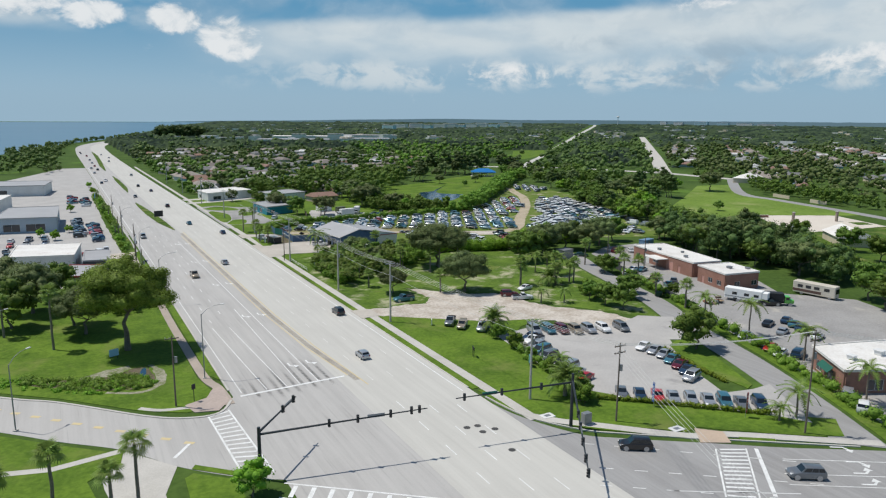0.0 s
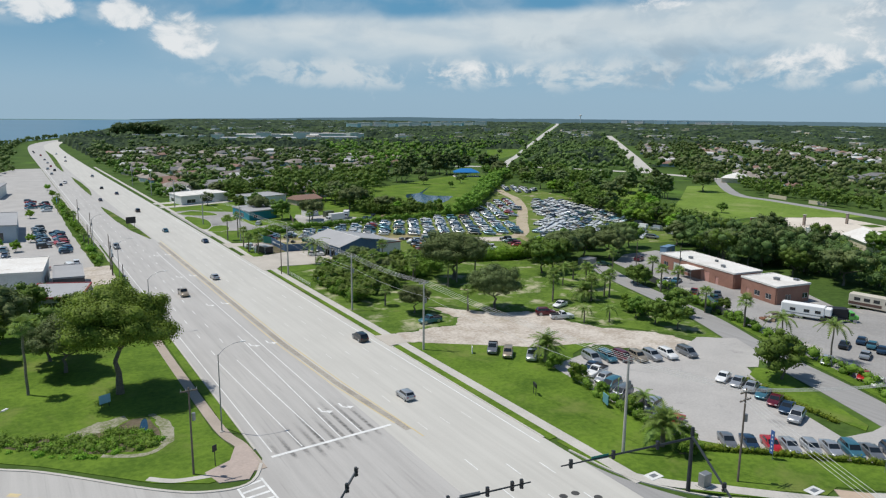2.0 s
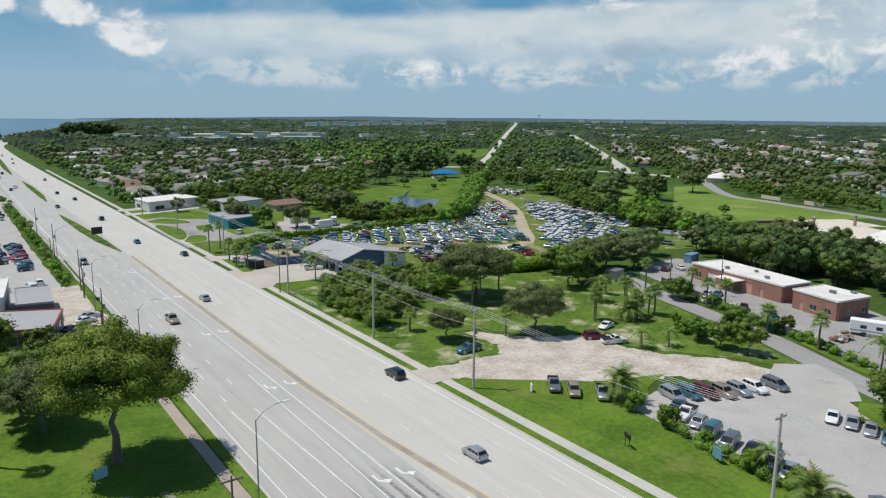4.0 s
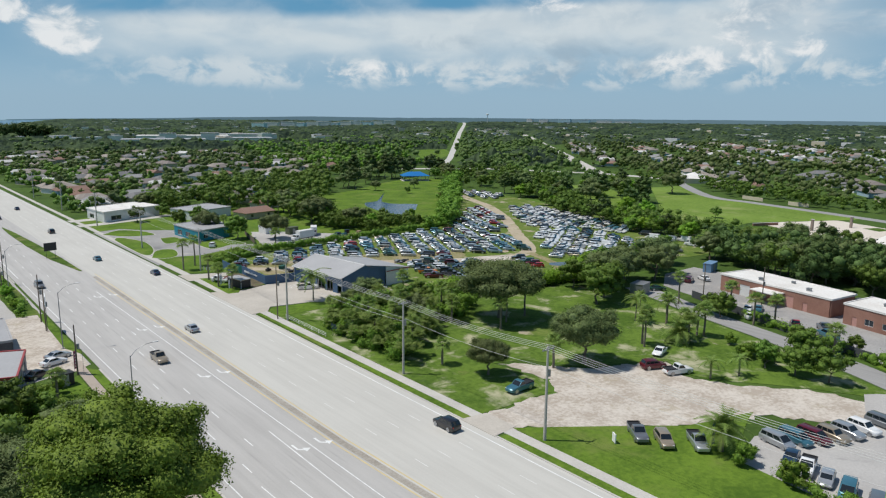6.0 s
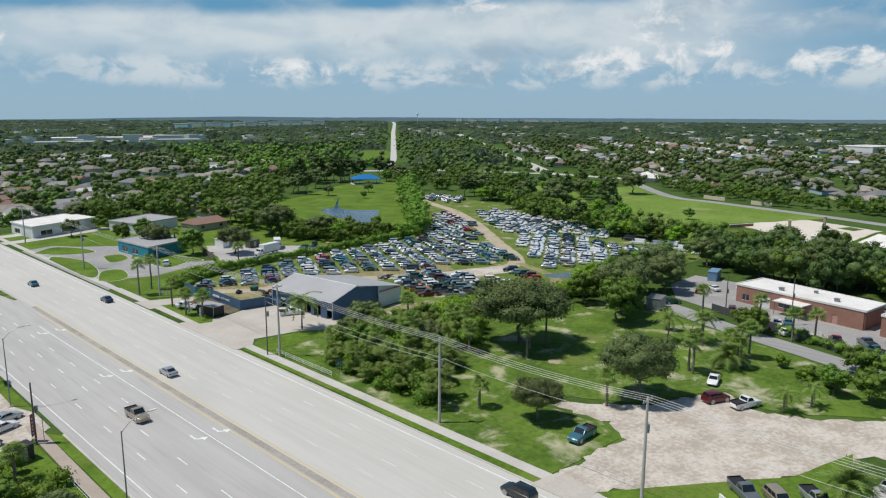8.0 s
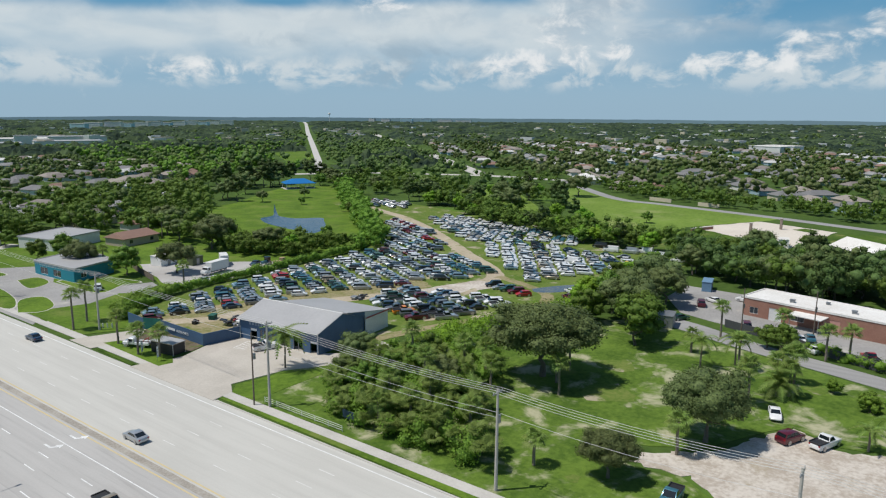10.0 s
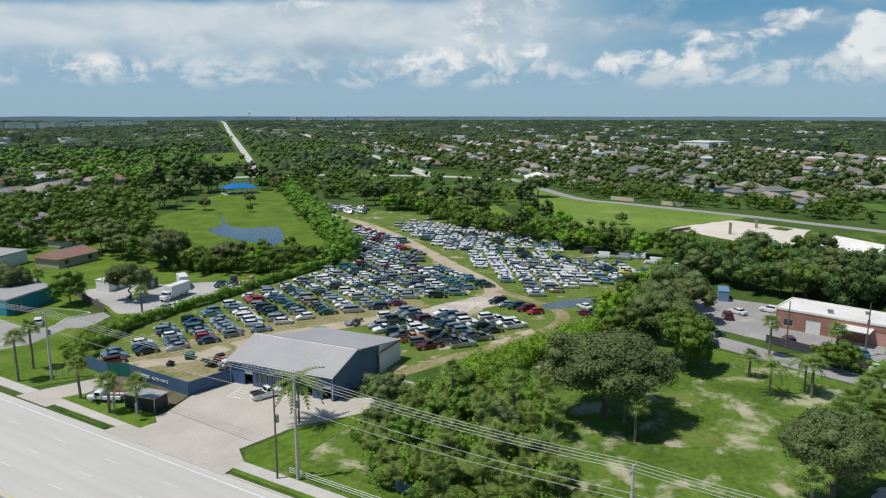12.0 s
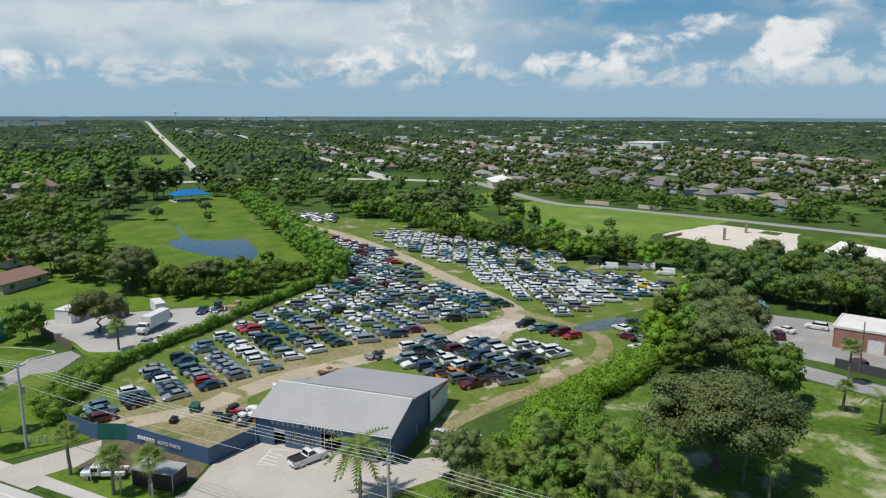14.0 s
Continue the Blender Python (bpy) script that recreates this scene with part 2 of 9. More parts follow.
YARD_GREY = material("yard_asphalt", (0.37, 0.36, 0.345), (0.26, 0.252, 0.242), 0.9, scales=(0.08, 2.0), amount=0.5, bump=0.15, spec=0.2, third=(0.46, 0.43, 0.38), third_scale=0.1, third_at=(0.56, 0.72))
PAINT_Y = material("road_paint_yellow", (0.62, 0.50, 0.25), (0.53, 0.45, 0.29), 0.7, scales=(0.5, 8.0), amount=0.6)
OIL = material("worn_median", (0.27, 0.24, 0.20), (0.40, 0.37, 0.32), 0.85, scales=(0.2, 3.0), amount=0.6)
WATER = material("pond_water", (0.012, 0.045, 0.085), (0.01, 0.036, 0.07), 0.12, bump=0.4, bump_scale=0.9)
SEA = material("sea_water", (0.10, 0.20, 0.27), (0.08, 0.17, 0.24), 0.35, scales=(0.002, 0.02), bump=0.2, bump_scale=0.3)
MUD = material("puddle_mud", (0.06, 0.075, 0.10), (0.16, 0.15, 0.12), 0.12, scales=(0.1, 0.8), amount=0.6)
BARK = material("bark", (0.20, 0.165, 0.125), (0.11, 0.09, 0.07), 0.95, scales=(0.8, 6.0), bump=0.6, bump_scale=12.0)
PALM_BARK = material("palm_bark", (0.27, 0.23, 0.18), (0.15, 0.125, 0.1), 0.95, scales=(1.0, 8.0), bump=0.6, bump_scale=15.0)
LEAF_OAK = leafy("oak_leaves", (0.195, 0.25, 0.085), (0.055, 0.085, 0.028), 0.18, 0.16)
LEAF_PARK = leafy("shade_tree_leaves", (0.235, 0.36, 0.045), (0.06, 0.115, 0.017), 0.2, 0.08)
LEAF_GREEN = leafy("green_leaves", (0.24, 0.39, 0.05), (0.065, 0.135, 0.018), 0.24, 0.16)
LEAF_BRIGHT = leafy("bright_leaves", (0.27, 0.47, 0.04), (0.09, 0.21, 0.019), 0.26, 0.12)
LEAF_DARK = leafy("dark_leaves", (0.125, 0.19, 0.052), (0.038, 0.068, 0.02), 0.16, 0.25)
LEAF_PALM = leafy("palm_leaves", (0.28, 0.39, 0.09), (0.09, 0.15, 0.034), 0.3, 0.16)
SPORT = material("sports_grass", (0.185, 0.275, 0.05), (0.105, 0.17, 0.028), 0.92, scales=(0.03, 0.5), amount=0.55, bump=0.4, bump_scale=5.0, spec=0.1, third=(0.25, 0.29, 0.10), third_scale=0.04, third_at=(0.52, 0.72))
FIELD = material("field_grass", (0.13, 0.205, 0.032), (0.058, 0.108, 0.016), 0.92, scales=(0.1, 0.9), amount=0.6, bump=0.5, bump_scale=5.0, spec=0.1, third=(0.40, 0.385, 0.25), third_scale=0.13, third_at=(0.51, 0.68))


def smear(name, color, strength):
    """A rubber smear that fades out along its length and towards its edges."""
    m = bpy.data.materials.new(name)
    m.use_nodes = True
    g = Graph(m.node_tree)
    b = m.node_tree.nodes["Principled BSDF"]
    b.inputs["Base Color"].default_value = (*color, 1)
    b.inputs["Roughness"].default_value = 0.85
    s = g.node("ShaderNodeSeparateXYZ")
    g.put(s.inputs[0], g.node("ShaderNodeTexCoord").outputs["Generated"])
    across = g.math("MULTIPLY", g.ramp(s.outputs[0], 0.0, 0.45), g.ramp(s.outputs[0], 0.55, 1.0, 1.0, 0.0))
    along = g.math("MULTIPLY", g.ramp(s.outputs[1], 0.0, 0.2), g.ramp(s.outputs[1], 0.25, 1.0, 1.0, 0.0))
    r = g.math("ADD", 0.45, g.math("MULTIPLY", g.node("ShaderNodeObjectInfo").outputs["Random"], 0.75))
    patchy = g.ramp(g.noise(g.node("ShaderNodeNewGeometry").outputs["Position"], 1.2, 4.0, 0.65), 0.3, 0.65, 0.35, 1.0)
    f = g.math("MULTIPLY", g.math("MULTIPLY", across, along), g.math("MULTIPLY", g.math("MULTIPLY", patchy, r), strength), clamp=True)
    mix = g.node("ShaderNodeMixShader")
    g.put(mix.inputs[0], f)
    g.put(mix.inputs[1], g.node("ShaderNodeBsdfTransparent").outputs[0])
    g.put(mix.inputs[2], b.outputs[0])
    g.put(m.node_tree.nodes["Material Output"].inputs[0], mix.outputs[0])
    return m


TAN = material("dry_yard", (0.33, 0.275, 0.17), (0.19, 0.19, 0.07), 0.95, scales=(0.15, 1.2), amount=0.7, bump=0.4, bump_scale=5.0, spec=0.1, third=(0.12, 0.17, 0.03), third_scale=0.14, third_at=(0.55, 0.7))
DAMP = material("damp_soil", (0.17, 0.135, 0.10), (0.09, 0.085, 0.045), 0.95, scales=(0.25, 1.5), amount=0.7, bump=0.4, bump_scale=5.0, spec=0.1, third=(0.10, 0.16, 0.025), third_scale=0.3, third_at=(0.55, 0.7))
SKID = smear("tyre_smear", (0.12, 0.117, 0.112), 0.6)
LEAF_WOOD = leafy("wood_leaves", (0.19, 0.30, 0.046), (0.05, 0.10, 0.018), 0.22, 0.26)
# far trees: aerial haze painted into the colours, the dark tone lifted
LEAF_HAZED = leafy("hazed_wood_leaves", (0.175, 0.26, 0.066), (0.07, 0.115, 0.034), 0.24, 0.2)
LEAF_YELLOW = leafy("yellow_green_leaves", (0.26, 0.30, 0.03), (0.10, 0.16, 0.02), 0.35, 0.2)

# ---------------------------------------------------------------- mesh helpers
def mesh_of(name, verts, faces, mats, index=None, smooth=False, normals=None):
    me = bpy.data.meshes.new(name)
    me.from_pydata([tuple(v) for v in verts], [], [tuple(f) for f in faces])
    for m in (mats if isinstance(mats, (list, tuple)) else [mats]):
        me.materials.append(m)
    if index is not None:
        me.polygons.foreach_set("material_index", np.asarray(index, dtype=np.int32))
    if smooth:
        me.polygons.foreach_set("use_smooth", np.ones(len(me.polygons), dtype=bool))
    me.update()
    if normals is not None:
        me.normals_split_custom_set_from_vertices(np.asarray(normals, dtype=np.float32).tolist())
    return me


def part(name, bm, mat, parent=None, label="", at=None):
    """Links a bmesh (or a mesh) as one object under a thing or a part."""
    if isinstance(bm, bpy.types.Mesh):
        me = bm
    else:
        me = bpy.data.meshes.new(name)
        bm.to_mesh(me)
        bm.free()
        me.materials.append(mat)
    ob = new(name, me)
    if parent is not None:
        ob.parent = parent
    if at is not None:
        ob.matrix_basis = at
    if label:
        tagged(ob, label)
    return ob


def thing(name, label, category, m=None, group="", kind=""):
    ob = new(name)
    if m is not None:
        ob.matrix_basis = m
    ob.empty_display_size = 0.5
    return tagged(ob, label, category, group, kind)


def box(bm, x0, x1, y0, y1, z0, z1, bevel=0.0):
    made = bmesh.ops.create_cube(bm, size=1.0)["verts"]
    for v in made:
        v.co = Vector(((x0 + x1) / 2 + v.co.x * (x1 - x0), (y0 + y1) / 2 + v.co.y * (y1 - y0), (z0 + z1) / 2 + v.co.z * (z1 - z0)))
    if bevel:
        edges = list({e for v in made for e in v.link_edges})
        bmesh.ops.bevel(bm, geom=edges, offset=bevel, segments=1, affect="EDGES")
    return bm


def boxes(*rows, bevel=0.0):
    bm = bmesh.new()
    for r in rows:
        box(bm, *r, bevel=bevel)
    return bm


def rod(bm, a, b, r0, r1=None, sides=8):
    """A tapered round bar from a to b."""
    a, b = Vector(a), Vector(b)
    r1 = r0 if r1 is None else r1
    turn = (b - a).to_track_quat("Z", "Y").to_matrix().to_4x4()
    m = Matrix.Translation((a + b) / 2) @ turn
    bmesh.ops.create_cone(bm, cap_ends=True, segments=sides, radius1=r0, radius2=r1, depth=(b - a).length, matrix=m)
    return bm


def ragged(points, step=3.0, amount=0.8, seed=0, closed=True):
    """The outline through the points, cut into steps and made uneven."""
    rng = random.Random(seed)
    out = []
    n = len(points)
    for i in range(n if closed else n - 1):
        a, b = Vector(points[i]), Vector(points[(i + 1) % n])
        k = max(1, int((b - a).length / step))
        for j in range(k):
            p = a.lerp(b, j / k)
            wob = amount * (0 if amount == 0 else 1)
            out.append((p.x + wob * (noise.noise((p.x * 0.13, p.y * 0.13, seed)) + 0.6 * rng.uniform(-1, 1)),
                        p.y + wob * (noise.noise((p.x * 0.13, p.y * 0.13, seed + 9)) + 0.6 * rng.uniform(-1, 1))))
    return out


def sheet(name, points, z, mat, label, category, thick=0.05, step=3.0, amount=0.0, seed=0):
    """A flat piece of ground with its own outline and thickness."""
    pts = ragged(points, step, amount, seed) if amount else points
    bm = bmesh.new()
    face = bm.faces.new([bm.verts.new((x, y, z)) for x, y in pts])
    face.normal_update()
    if face.normal.z < 0:
        face.normal_flip()
    rim = [e for e in face.edges]
    low = bmesh.ops.extrude_edge_only(bm, edges=rim)["geom"]
    for v in low:
        if isinstance(v, bmesh.types.BMVert):
            v.co.z = z - thick
    bmesh.ops.triangulate(bm, faces=[f for f in bm.faces if len(f.verts) > 4])
    me = bpy.data.meshes.new(name)
    bm.to_mesh(me)
    bm.free()
    me.materials.append(mat)
    return tagged(new(name, me), label, category, kind="structure")


def band(points, half):
    """The outline of a strip of the given half width along a line of points."""
    left, right = [], []
    for i, p in enumerate(points):
        a = Vector(points[max(i - 1, 0)])
        b = Vector(points[min(i + 1, len(points) - 1)])
        d = (b - a).normalized()
        n = Vector((-d.y, d.x)) * (half[i] if isinstance(half, (list, tuple)) else half)
        left.append((p[0] + n.x, p[1] + n.y))
        right.append((p[0] - n.x, p[1] - n.y))
    return left + right[::-1]


def bend(points, per=6):
    """A smooth line through points."""
    p = [Vector(q) for q in points]
    out = []
    for i in range(len(p) - 1):
        a, b, c, d = p[max(i - 1, 0)], p[i], p[i + 1], p[min(i + 2, len(p) - 1)]
        for j in range(per):
            t = j / per
            v = 0.5 * (2 * b + (c - a) * t + (2 * a - 5 * b + 4 * c - d) * t * t + (3 * b - a - 3 * c + d) * t ** 3)
            out.append((v.x, v.y))
    out.append((p[-1].x, p[-1].y))
    return out


# ---------------------------------------------------------------- ground
CENTRE = (60.0, 120.0)
rings = [0, 60, 120, 200, 320, 500, 800, 1300, 2000, 3000, 4300, 4850]
bm = bmesh.new()
prev = [bm.verts.new((*CENTRE, 0))]
for r in rings[1:]:
    ring = [bm.verts.new((CENTRE[0] + r * math.cos(a * math.tau / 72), CENTRE[1] + r * math.sin(a * math.tau / 72), 0)) for a in range(72)]
    for i in range(72):
        j = (i + 1) % 72
        bm.faces.new((prev[0], ring[i], ring[j]) if len(prev) == 1 else (prev[i], ring[i], ring[j], prev[j]))
    prev = ring
me = bpy.data.meshes.new("ground")
bm.to_mesh(me)
bm.free()
me.materials.append(SCRUB)
tagged(new("ground", me), "flat green ground of scrub and grass", "ground", kind="structure")

sheet("water", [(-260, 150), (-150, 600), (-70, 900), (-32, 1060), (0, 1200), (40, 1360), (105, 1530), (150, 1700), (200, 1960), (260, 2300), (430, 3000), (900, 4780), (-1500, 4550), (-3600, 3300), (-4600, 1300), (-4700, 150)],
      0.30, SEA, "calm blue-grey lagoon water reaching the horizon", "water", 0.2)

# main road, running along y; its far end swings to the east
XL, XR = 23.0, 60.6
far_w = bend([(23, 60), (23, 300), (22, 700), (22, 1000), (30, 1180), (60, 1330), (120, 1500)], 8)
far_e = bend([(60.6, 60), (60.6, 300), (58, 700), (59, 1000), (66, 1180), (92, 1320), (150, 1480)], 8)
mid = bend([(41.6, 60), (41.6, 300), (40, 700), (40.5, 1000), (48, 1180), (76, 1325), (135, 1490)], 8)
south = -120.0
sheet("road_west", [(XL, south), (XL, 60)] + far_w + mid[::-1] + [(41.6, 60), (41.6, south)], 0.06, ROAD_W, "grey worn asphalt carriageway with tyre-dark lanes", "road", 0.06)
sheet("road_east", [(41.6, south), (41.6, 60)] + mid + far_e[::-1] + [(XR, 60), (XR, south)], 0.062, ROAD_E, "pale concrete-grey carriageway", "road", 0.06)

# cross street: it comes in from the west at a slant and leaves to the east at a slant
WEST_FAR = bend([(-90, 206), (-40, 160), (-12, 134), (-3, 126.8), (9, 114.5), (15, 110.5), (20, 110.5), (23.5, 117)], 5)
WEST_NEAR = bend([(24, 84), (18, 88), (11, 95), (5, 103.5), (-3.4, 111), (-11, 118.5), (-40, 146), (-90, 190)], 5)
sheet("street_west", WEST_FAR + WEST_NEAR, 0.05, ROAD_W, "pale grey side street bending towards the junction", "road", 0.05)
EAST_FAR = bend([(60, 100), (61.5, 88), (66, 77.5), (71, 73), (81.5, 65.6), (90.5, 59.2), (101.5, 52.3), (150, 21), (230, -32)], 5)
EAST_NEAR = [(180, -60), (75, 30), (62, 38), (58, 30), (58, 100)]
sheet("street_east", EAST_FAR + EAST_NEAR, 0.055, ASPHALT, "grey asphalt cross street with turn lanes", "road", 0.05)


def stripe(name, a, b, width, mat, z=0.072, parent=None):
    a, b = Vector(a), Vector(b)
    d = (b - a).normalized()
    n = Vector((-d.y, d.x)) * width / 2
    pts = [a + n, b + n, b - n, a - n]
    bm = bmesh.new()
    face = bm.faces.new([bm.verts.new((p.x, p.y, z)) for p in pts])
    face.normal_update()
    if face.normal.z < 0:
        face.normal_flip()
    return part(name, bm, mat, parent)


def marks(name, label):
    return thing(name, label, "road marking", kind="structure")


lines = marks("lane_line", "solid white painted lane and edge lines")
stripe("line", (24.7, 117), (24.4, 300), 0.16, PAINT_W, parent=lines)
stripe("line", (24.4, 306), (24, 700), 0.22, PAINT_W, parent=lines)
stripe("line", (38.3, 116.5), (37.7, 277), 0.17, PAINT_W, parent=lines)
stripe("line", (34.9, 116.5), (35.5, 172), 0.16, PAINT_W, parent=lines)
stripe("line", (32.5, 116.5), (31.1, 157), 0.16, PAINT_W, parent=lines)
stripe("line", (29.0, 116.5), (27.6, 158), 0.16, PAINT_W, parent=lines)
stripe("line", (59.1, 100), (59.1, 300), 0.2, PAINT_W, parent=lines)
stripe("line", (58.9, 300), (57.3, 700), 0.2, PAINT_W, parent=lines)
stripe("stop_line", (24.2, 115.6), (43.3, 116.4), 0.6, PAINT_W, 0.082, parent=lines)
dashes = marks("lane_dash", "dashed white painted lane lines")
for x, y0, y1 in ((28.2, 162, 620), (31.6, 169, 620), (34.4, 220, 300), (47.2, 112, 620), (51.2, 112, 620), (55.2, 112, 620)):
    y = y0
    while y < y1:
        stripe("dash", (x, y), (x, y + 3.0), 0.16, PAINT_W if x < 42 else PAINT_OLD, parent=dashes)
        y += 12.2
for x0, y0, dx, dy, n in ((46, 62, 0.2, 9.0, 5), (50.2, 58, 0.2, 9.0, 5), (54.4, 56, 0.2, 9.0, 5), (64.5, 74.5, 3.6, -2.9, 7), (62.0, 67.5, 3.6, -2.7, 7), (58.8, 64, 3.4, -2.5, 7)):
    for i in range(n):
        stripe("dash", (x0 + dx * i, y0 + dy * i), (x0 + dx * (i + 0.38), y0 + dy * (i + 0.38)), 0.16, PAINT_W, parent=dashes)
yellow = marks("median_line", "double yellow median lines with a worn dark strip between")
for a, b in (((40.8, 290), (41.0, 162)), ((41.0, 162), (42.0, 136)), ((42.0, 136), (44.0, 116.6)), ((42.9, 300), (43.0, 162)), ((43.0, 162), (43.9, 136)), ((43.9, 136), (45.6, 110.5))):
    stripe("line", a, b, 0.26, PAINT_Y, parent=yellow)
for a, b in (((41.9, 296), (42.0, 162)), ((42.0, 162), (42.9, 136)), ((42.9, 136), (44.8, 113.5))):
    stripe("worn_strip", a, b, 1.1, OIL, 0.069, parent=yellow)
for i in range(14):
    t = i / 13
    a = Vector((-24.0 + 37.0 * t, 140.5 - 38.5 * t))
    stripe("chevron", a, a + Vector((1.25, -0.95)), 0.75, PAINT_Y, 0.066, parent=yellow)


def arrow(x, y, turn, flip=1, parent=None):
    """A painted turn arrow, pointing along -y and hooking to one side."""
    s = flip
    shape = [(-0.16, 1.8), (0.16, 1.8), (0.16, 0.2), (-0.16, 0.0), (0.75, -0.35), (0.75, -0.75), (0.75, 0.15), (1.7, -0.55), (0.75, -1.2)]
    m = Matrix.Translation((x, y, 0.078)) @ Matrix.Rotation(radians(turn), 4, "Z")
    bm = bmesh.new()
    v = [bm.verts.new(m @ Vector((p[0] * s, p[1], 0))) for p in shape]
    for ids in ((0, 1, 2, 3), (3, 2, 4, 5), (6, 7, 8)):
        f = bm.faces.new([v[i] for i in ids])
        f.normal_update()
        if f.normal.z < 0:
            f.normal_flip()
    return part("arrow", bm, PAINT_W, parent)


arrows = marks("turn_arrow", "white painted turn arrows on the lanes")
for y in (126.2, 164.0, 199.8, 235.2, 270.9):
    for x in (36.0, 39.6):
        arrow(x, y, 0, 1, arrows)
for k, (x, y) in enumerate(((97.5, 55.6), (95.2, 51.8), (93.0, 49.3), (91.0, 47.0))):
    arrow(x, y, 58, -1 if k < 2 else 1, arrows)
cross = marks("crosswalk", "white ladder crosswalks at the junction")
for i in range(15):
    t = i / 14
    a, b = Vector((18.0, 109.6)).lerp(Vector((18.6, 89.7)), t), Vector((21.0, 110.2)).lerp(Vector((22.0, 88.0)), t)
    stripe("bar", a, b, 0.45, PAINT_W, parent=cross)
for a, b in (((17.8, 110.2), (18.4, 89.0)), ((21.2, 110.8), (22.2, 87.4)), ((22.6, 83.8), (60, 54)), ((21.0, 80.6), (57, 50.5))):
    stripe("bar", a, b, 0.3, PAINT_W, parent=cross)
for i in range(18):
    t = (i + 0.5) / 18
    stripe("bar", Vector((22.8, 83.2)).lerp(Vector((58, 55)), t), Vector((21.3, 80.8)).lerp(Vector((56, 52)), t), 0.6, PAINT_W, parent=cross)
for i in range(13):
    t = i / 12
    stripe("bar", Vector((81.0, 63.6)).lerp(Vector((71.5, 54.4)), t), Vector((84.3, 61.8)).lerp(Vector((74.4, 52.4)), t), 0.42, PAINT_W, parent=cross)
stripe("bar", (80.6, 64.0), (71, 54.2), 0.25, PAINT_W, parent=cross)
stripe("bar", (84.6, 62.0), (74.6, 52), 0.25, PAINT_W, parent=cross)
stripe("bar", (85.9, 61.3), (76.7, 51.3), 0.55, PAINT_W, parent=cross)
stripe("bar", (11.0, 97.6), (13.6, 101.2), 0.5, PAINT_W, parent=cross)
for a, b in (((86.5, 57.4), (140, 24)), ((83.0, 54.6), (138, 20.5)), ((81, 52.4), (136, 17.8)), ((66, 58.6), (80.2, 50.2))):
    stripe("bar", a, b, 0.16, PAINT_W, parent=cross)

# grass verges, pavements and kerbs of the main road
def kerb(name, points, label="pale concrete kerb", width=0.18, z=0.17):
    return sheet(name, band(points, width / 2 + 0.06), z, CONCRETE, label, "kerb", 0.17)


kerb("kerb_west", [(22.9, 119.0)] + [(22.9, y) for y in range(125, 216, 10)])
kerb("kerb_west_north", [(22.6, 300), (22.4, 500), (22.2, 800)])
kerb("kerb_east", [(60.7, 101), (60.7, 149.5)])
kerb("kerb_east_middle", [(60.7, 157), (60.7, 231)])
kerb("kerb_corner", bend([(61.2, 96), (62.8, 86), (67.6, 78), (72, 74.2), (81, 67.6)], 5))
kerb("kerb_street", [(84.8, 65), (92, 60), (100, 54.5)])
sheet("pavement_east", [(62.4, 84.5), (64.4, 84.5), (64.4, 149), (64.4, 157), (64.4, 232), (62.4, 232)], 0.13, CONCRETE, "pale concrete footpath along the road", "pavement", 0.12)
sheet("pavement_corner", band(bend([(63.4, 86), (66.5, 82), (70.5, 78.3), (80.5, 68.8), (86, 66.5), (98, 57.8), (104, 53.5)], 6), 0.95), 0.132, CONCRETE, "concrete footpath round the street corner", "pavement", 0.12)
sheet("pavement_ramp", [(80.2, 66.4), (84.2, 64.2), (86.2, 67.4), (83.2, 70.3)], 0.137, material("ramp", (0.52, 0.40, 0.30), (0.42, 0.33, 0.25), 0.9), "tan kerb ramp at the crosswalk", "pavement", 0.12)
sheet("verge_east", [(60.9, 100), (62.4, 100), (62.4, 149), (60.9, 149)], 0.12, LAWN, "narrow mown grass verge", "grass", 0.1)
sheet("verge_east_north", [(60.9, 157), (62.4, 157), (62.4, 231.5), (61.6, 231.5)], 0.12, LAWN, "narrow mown grass verge", "grass", 0.1)
sheet("verge_corner", band(bend([(62.0, 99), (63, 88), (68.2, 79.5), (79.8, 69.5)], 6), [0.5] * 12 + [0.65] * 7), 0.127, LAWN, "narrow grass verge round the corner", "grass", 0.1)
sheet("verge_street", band([(86.5, 64.6), (90.8, 61.6)], 0.5), 0.14, LAWN, "short grass verge by the street", "grass", 0.1)
sheet("pavement_west", band(bend([(21.9, 113), (21.6, 121), (20.4, 128), (20.1, 150), (20.0, 170), (20.3, 214), (20.6, 222)], 6), 0.85), 0.12, material("brown_path", (0.42, 0.35, 0.29), (0.33, 0.28, 0.23), 0.9), "brownish concrete footpath", "pavement", 0.1)
sheet("verge_west", [(21.2, 128), (22.7, 125), (22.7, 215), (21.2, 217)], 0.13, LAWN, "narrow mown grass verge", "grass", 0.1)
sheet("verge_west_north", [(20.6, 232), (22.6, 226), (22.6, 262), (21.2, 262)], 0.1, LAWN, "grass verge by the car lots", "grass", 0.1)
sheet("island", band([(40.6, 306), (38.8, 330), (37.4, 360), (36.2, 395), (35.6, 412)], [0.3, 1.7, 1.9, 1.2, 0.2]), 0.16, GRASS, "grassed median island with a kerb", "grass", 0.14)
sheet("island_north", band([(36.8, 470), (37.5, 500), (37.4, 560), (37, 600)], [0.3, 1.5, 1.5, 0.2]), 0.16, GRASS, "grassed median island", "grass", 0.14)
sheet("island_far", band([(35.5, 660), (36, 720), (38, 800), (40, 900), (40, 1000)], [0.5, 1.8, 2.0, 2.0, 0.5]), 0.16, GRASS, "grassed median island far up the road", "grass", 0.14)

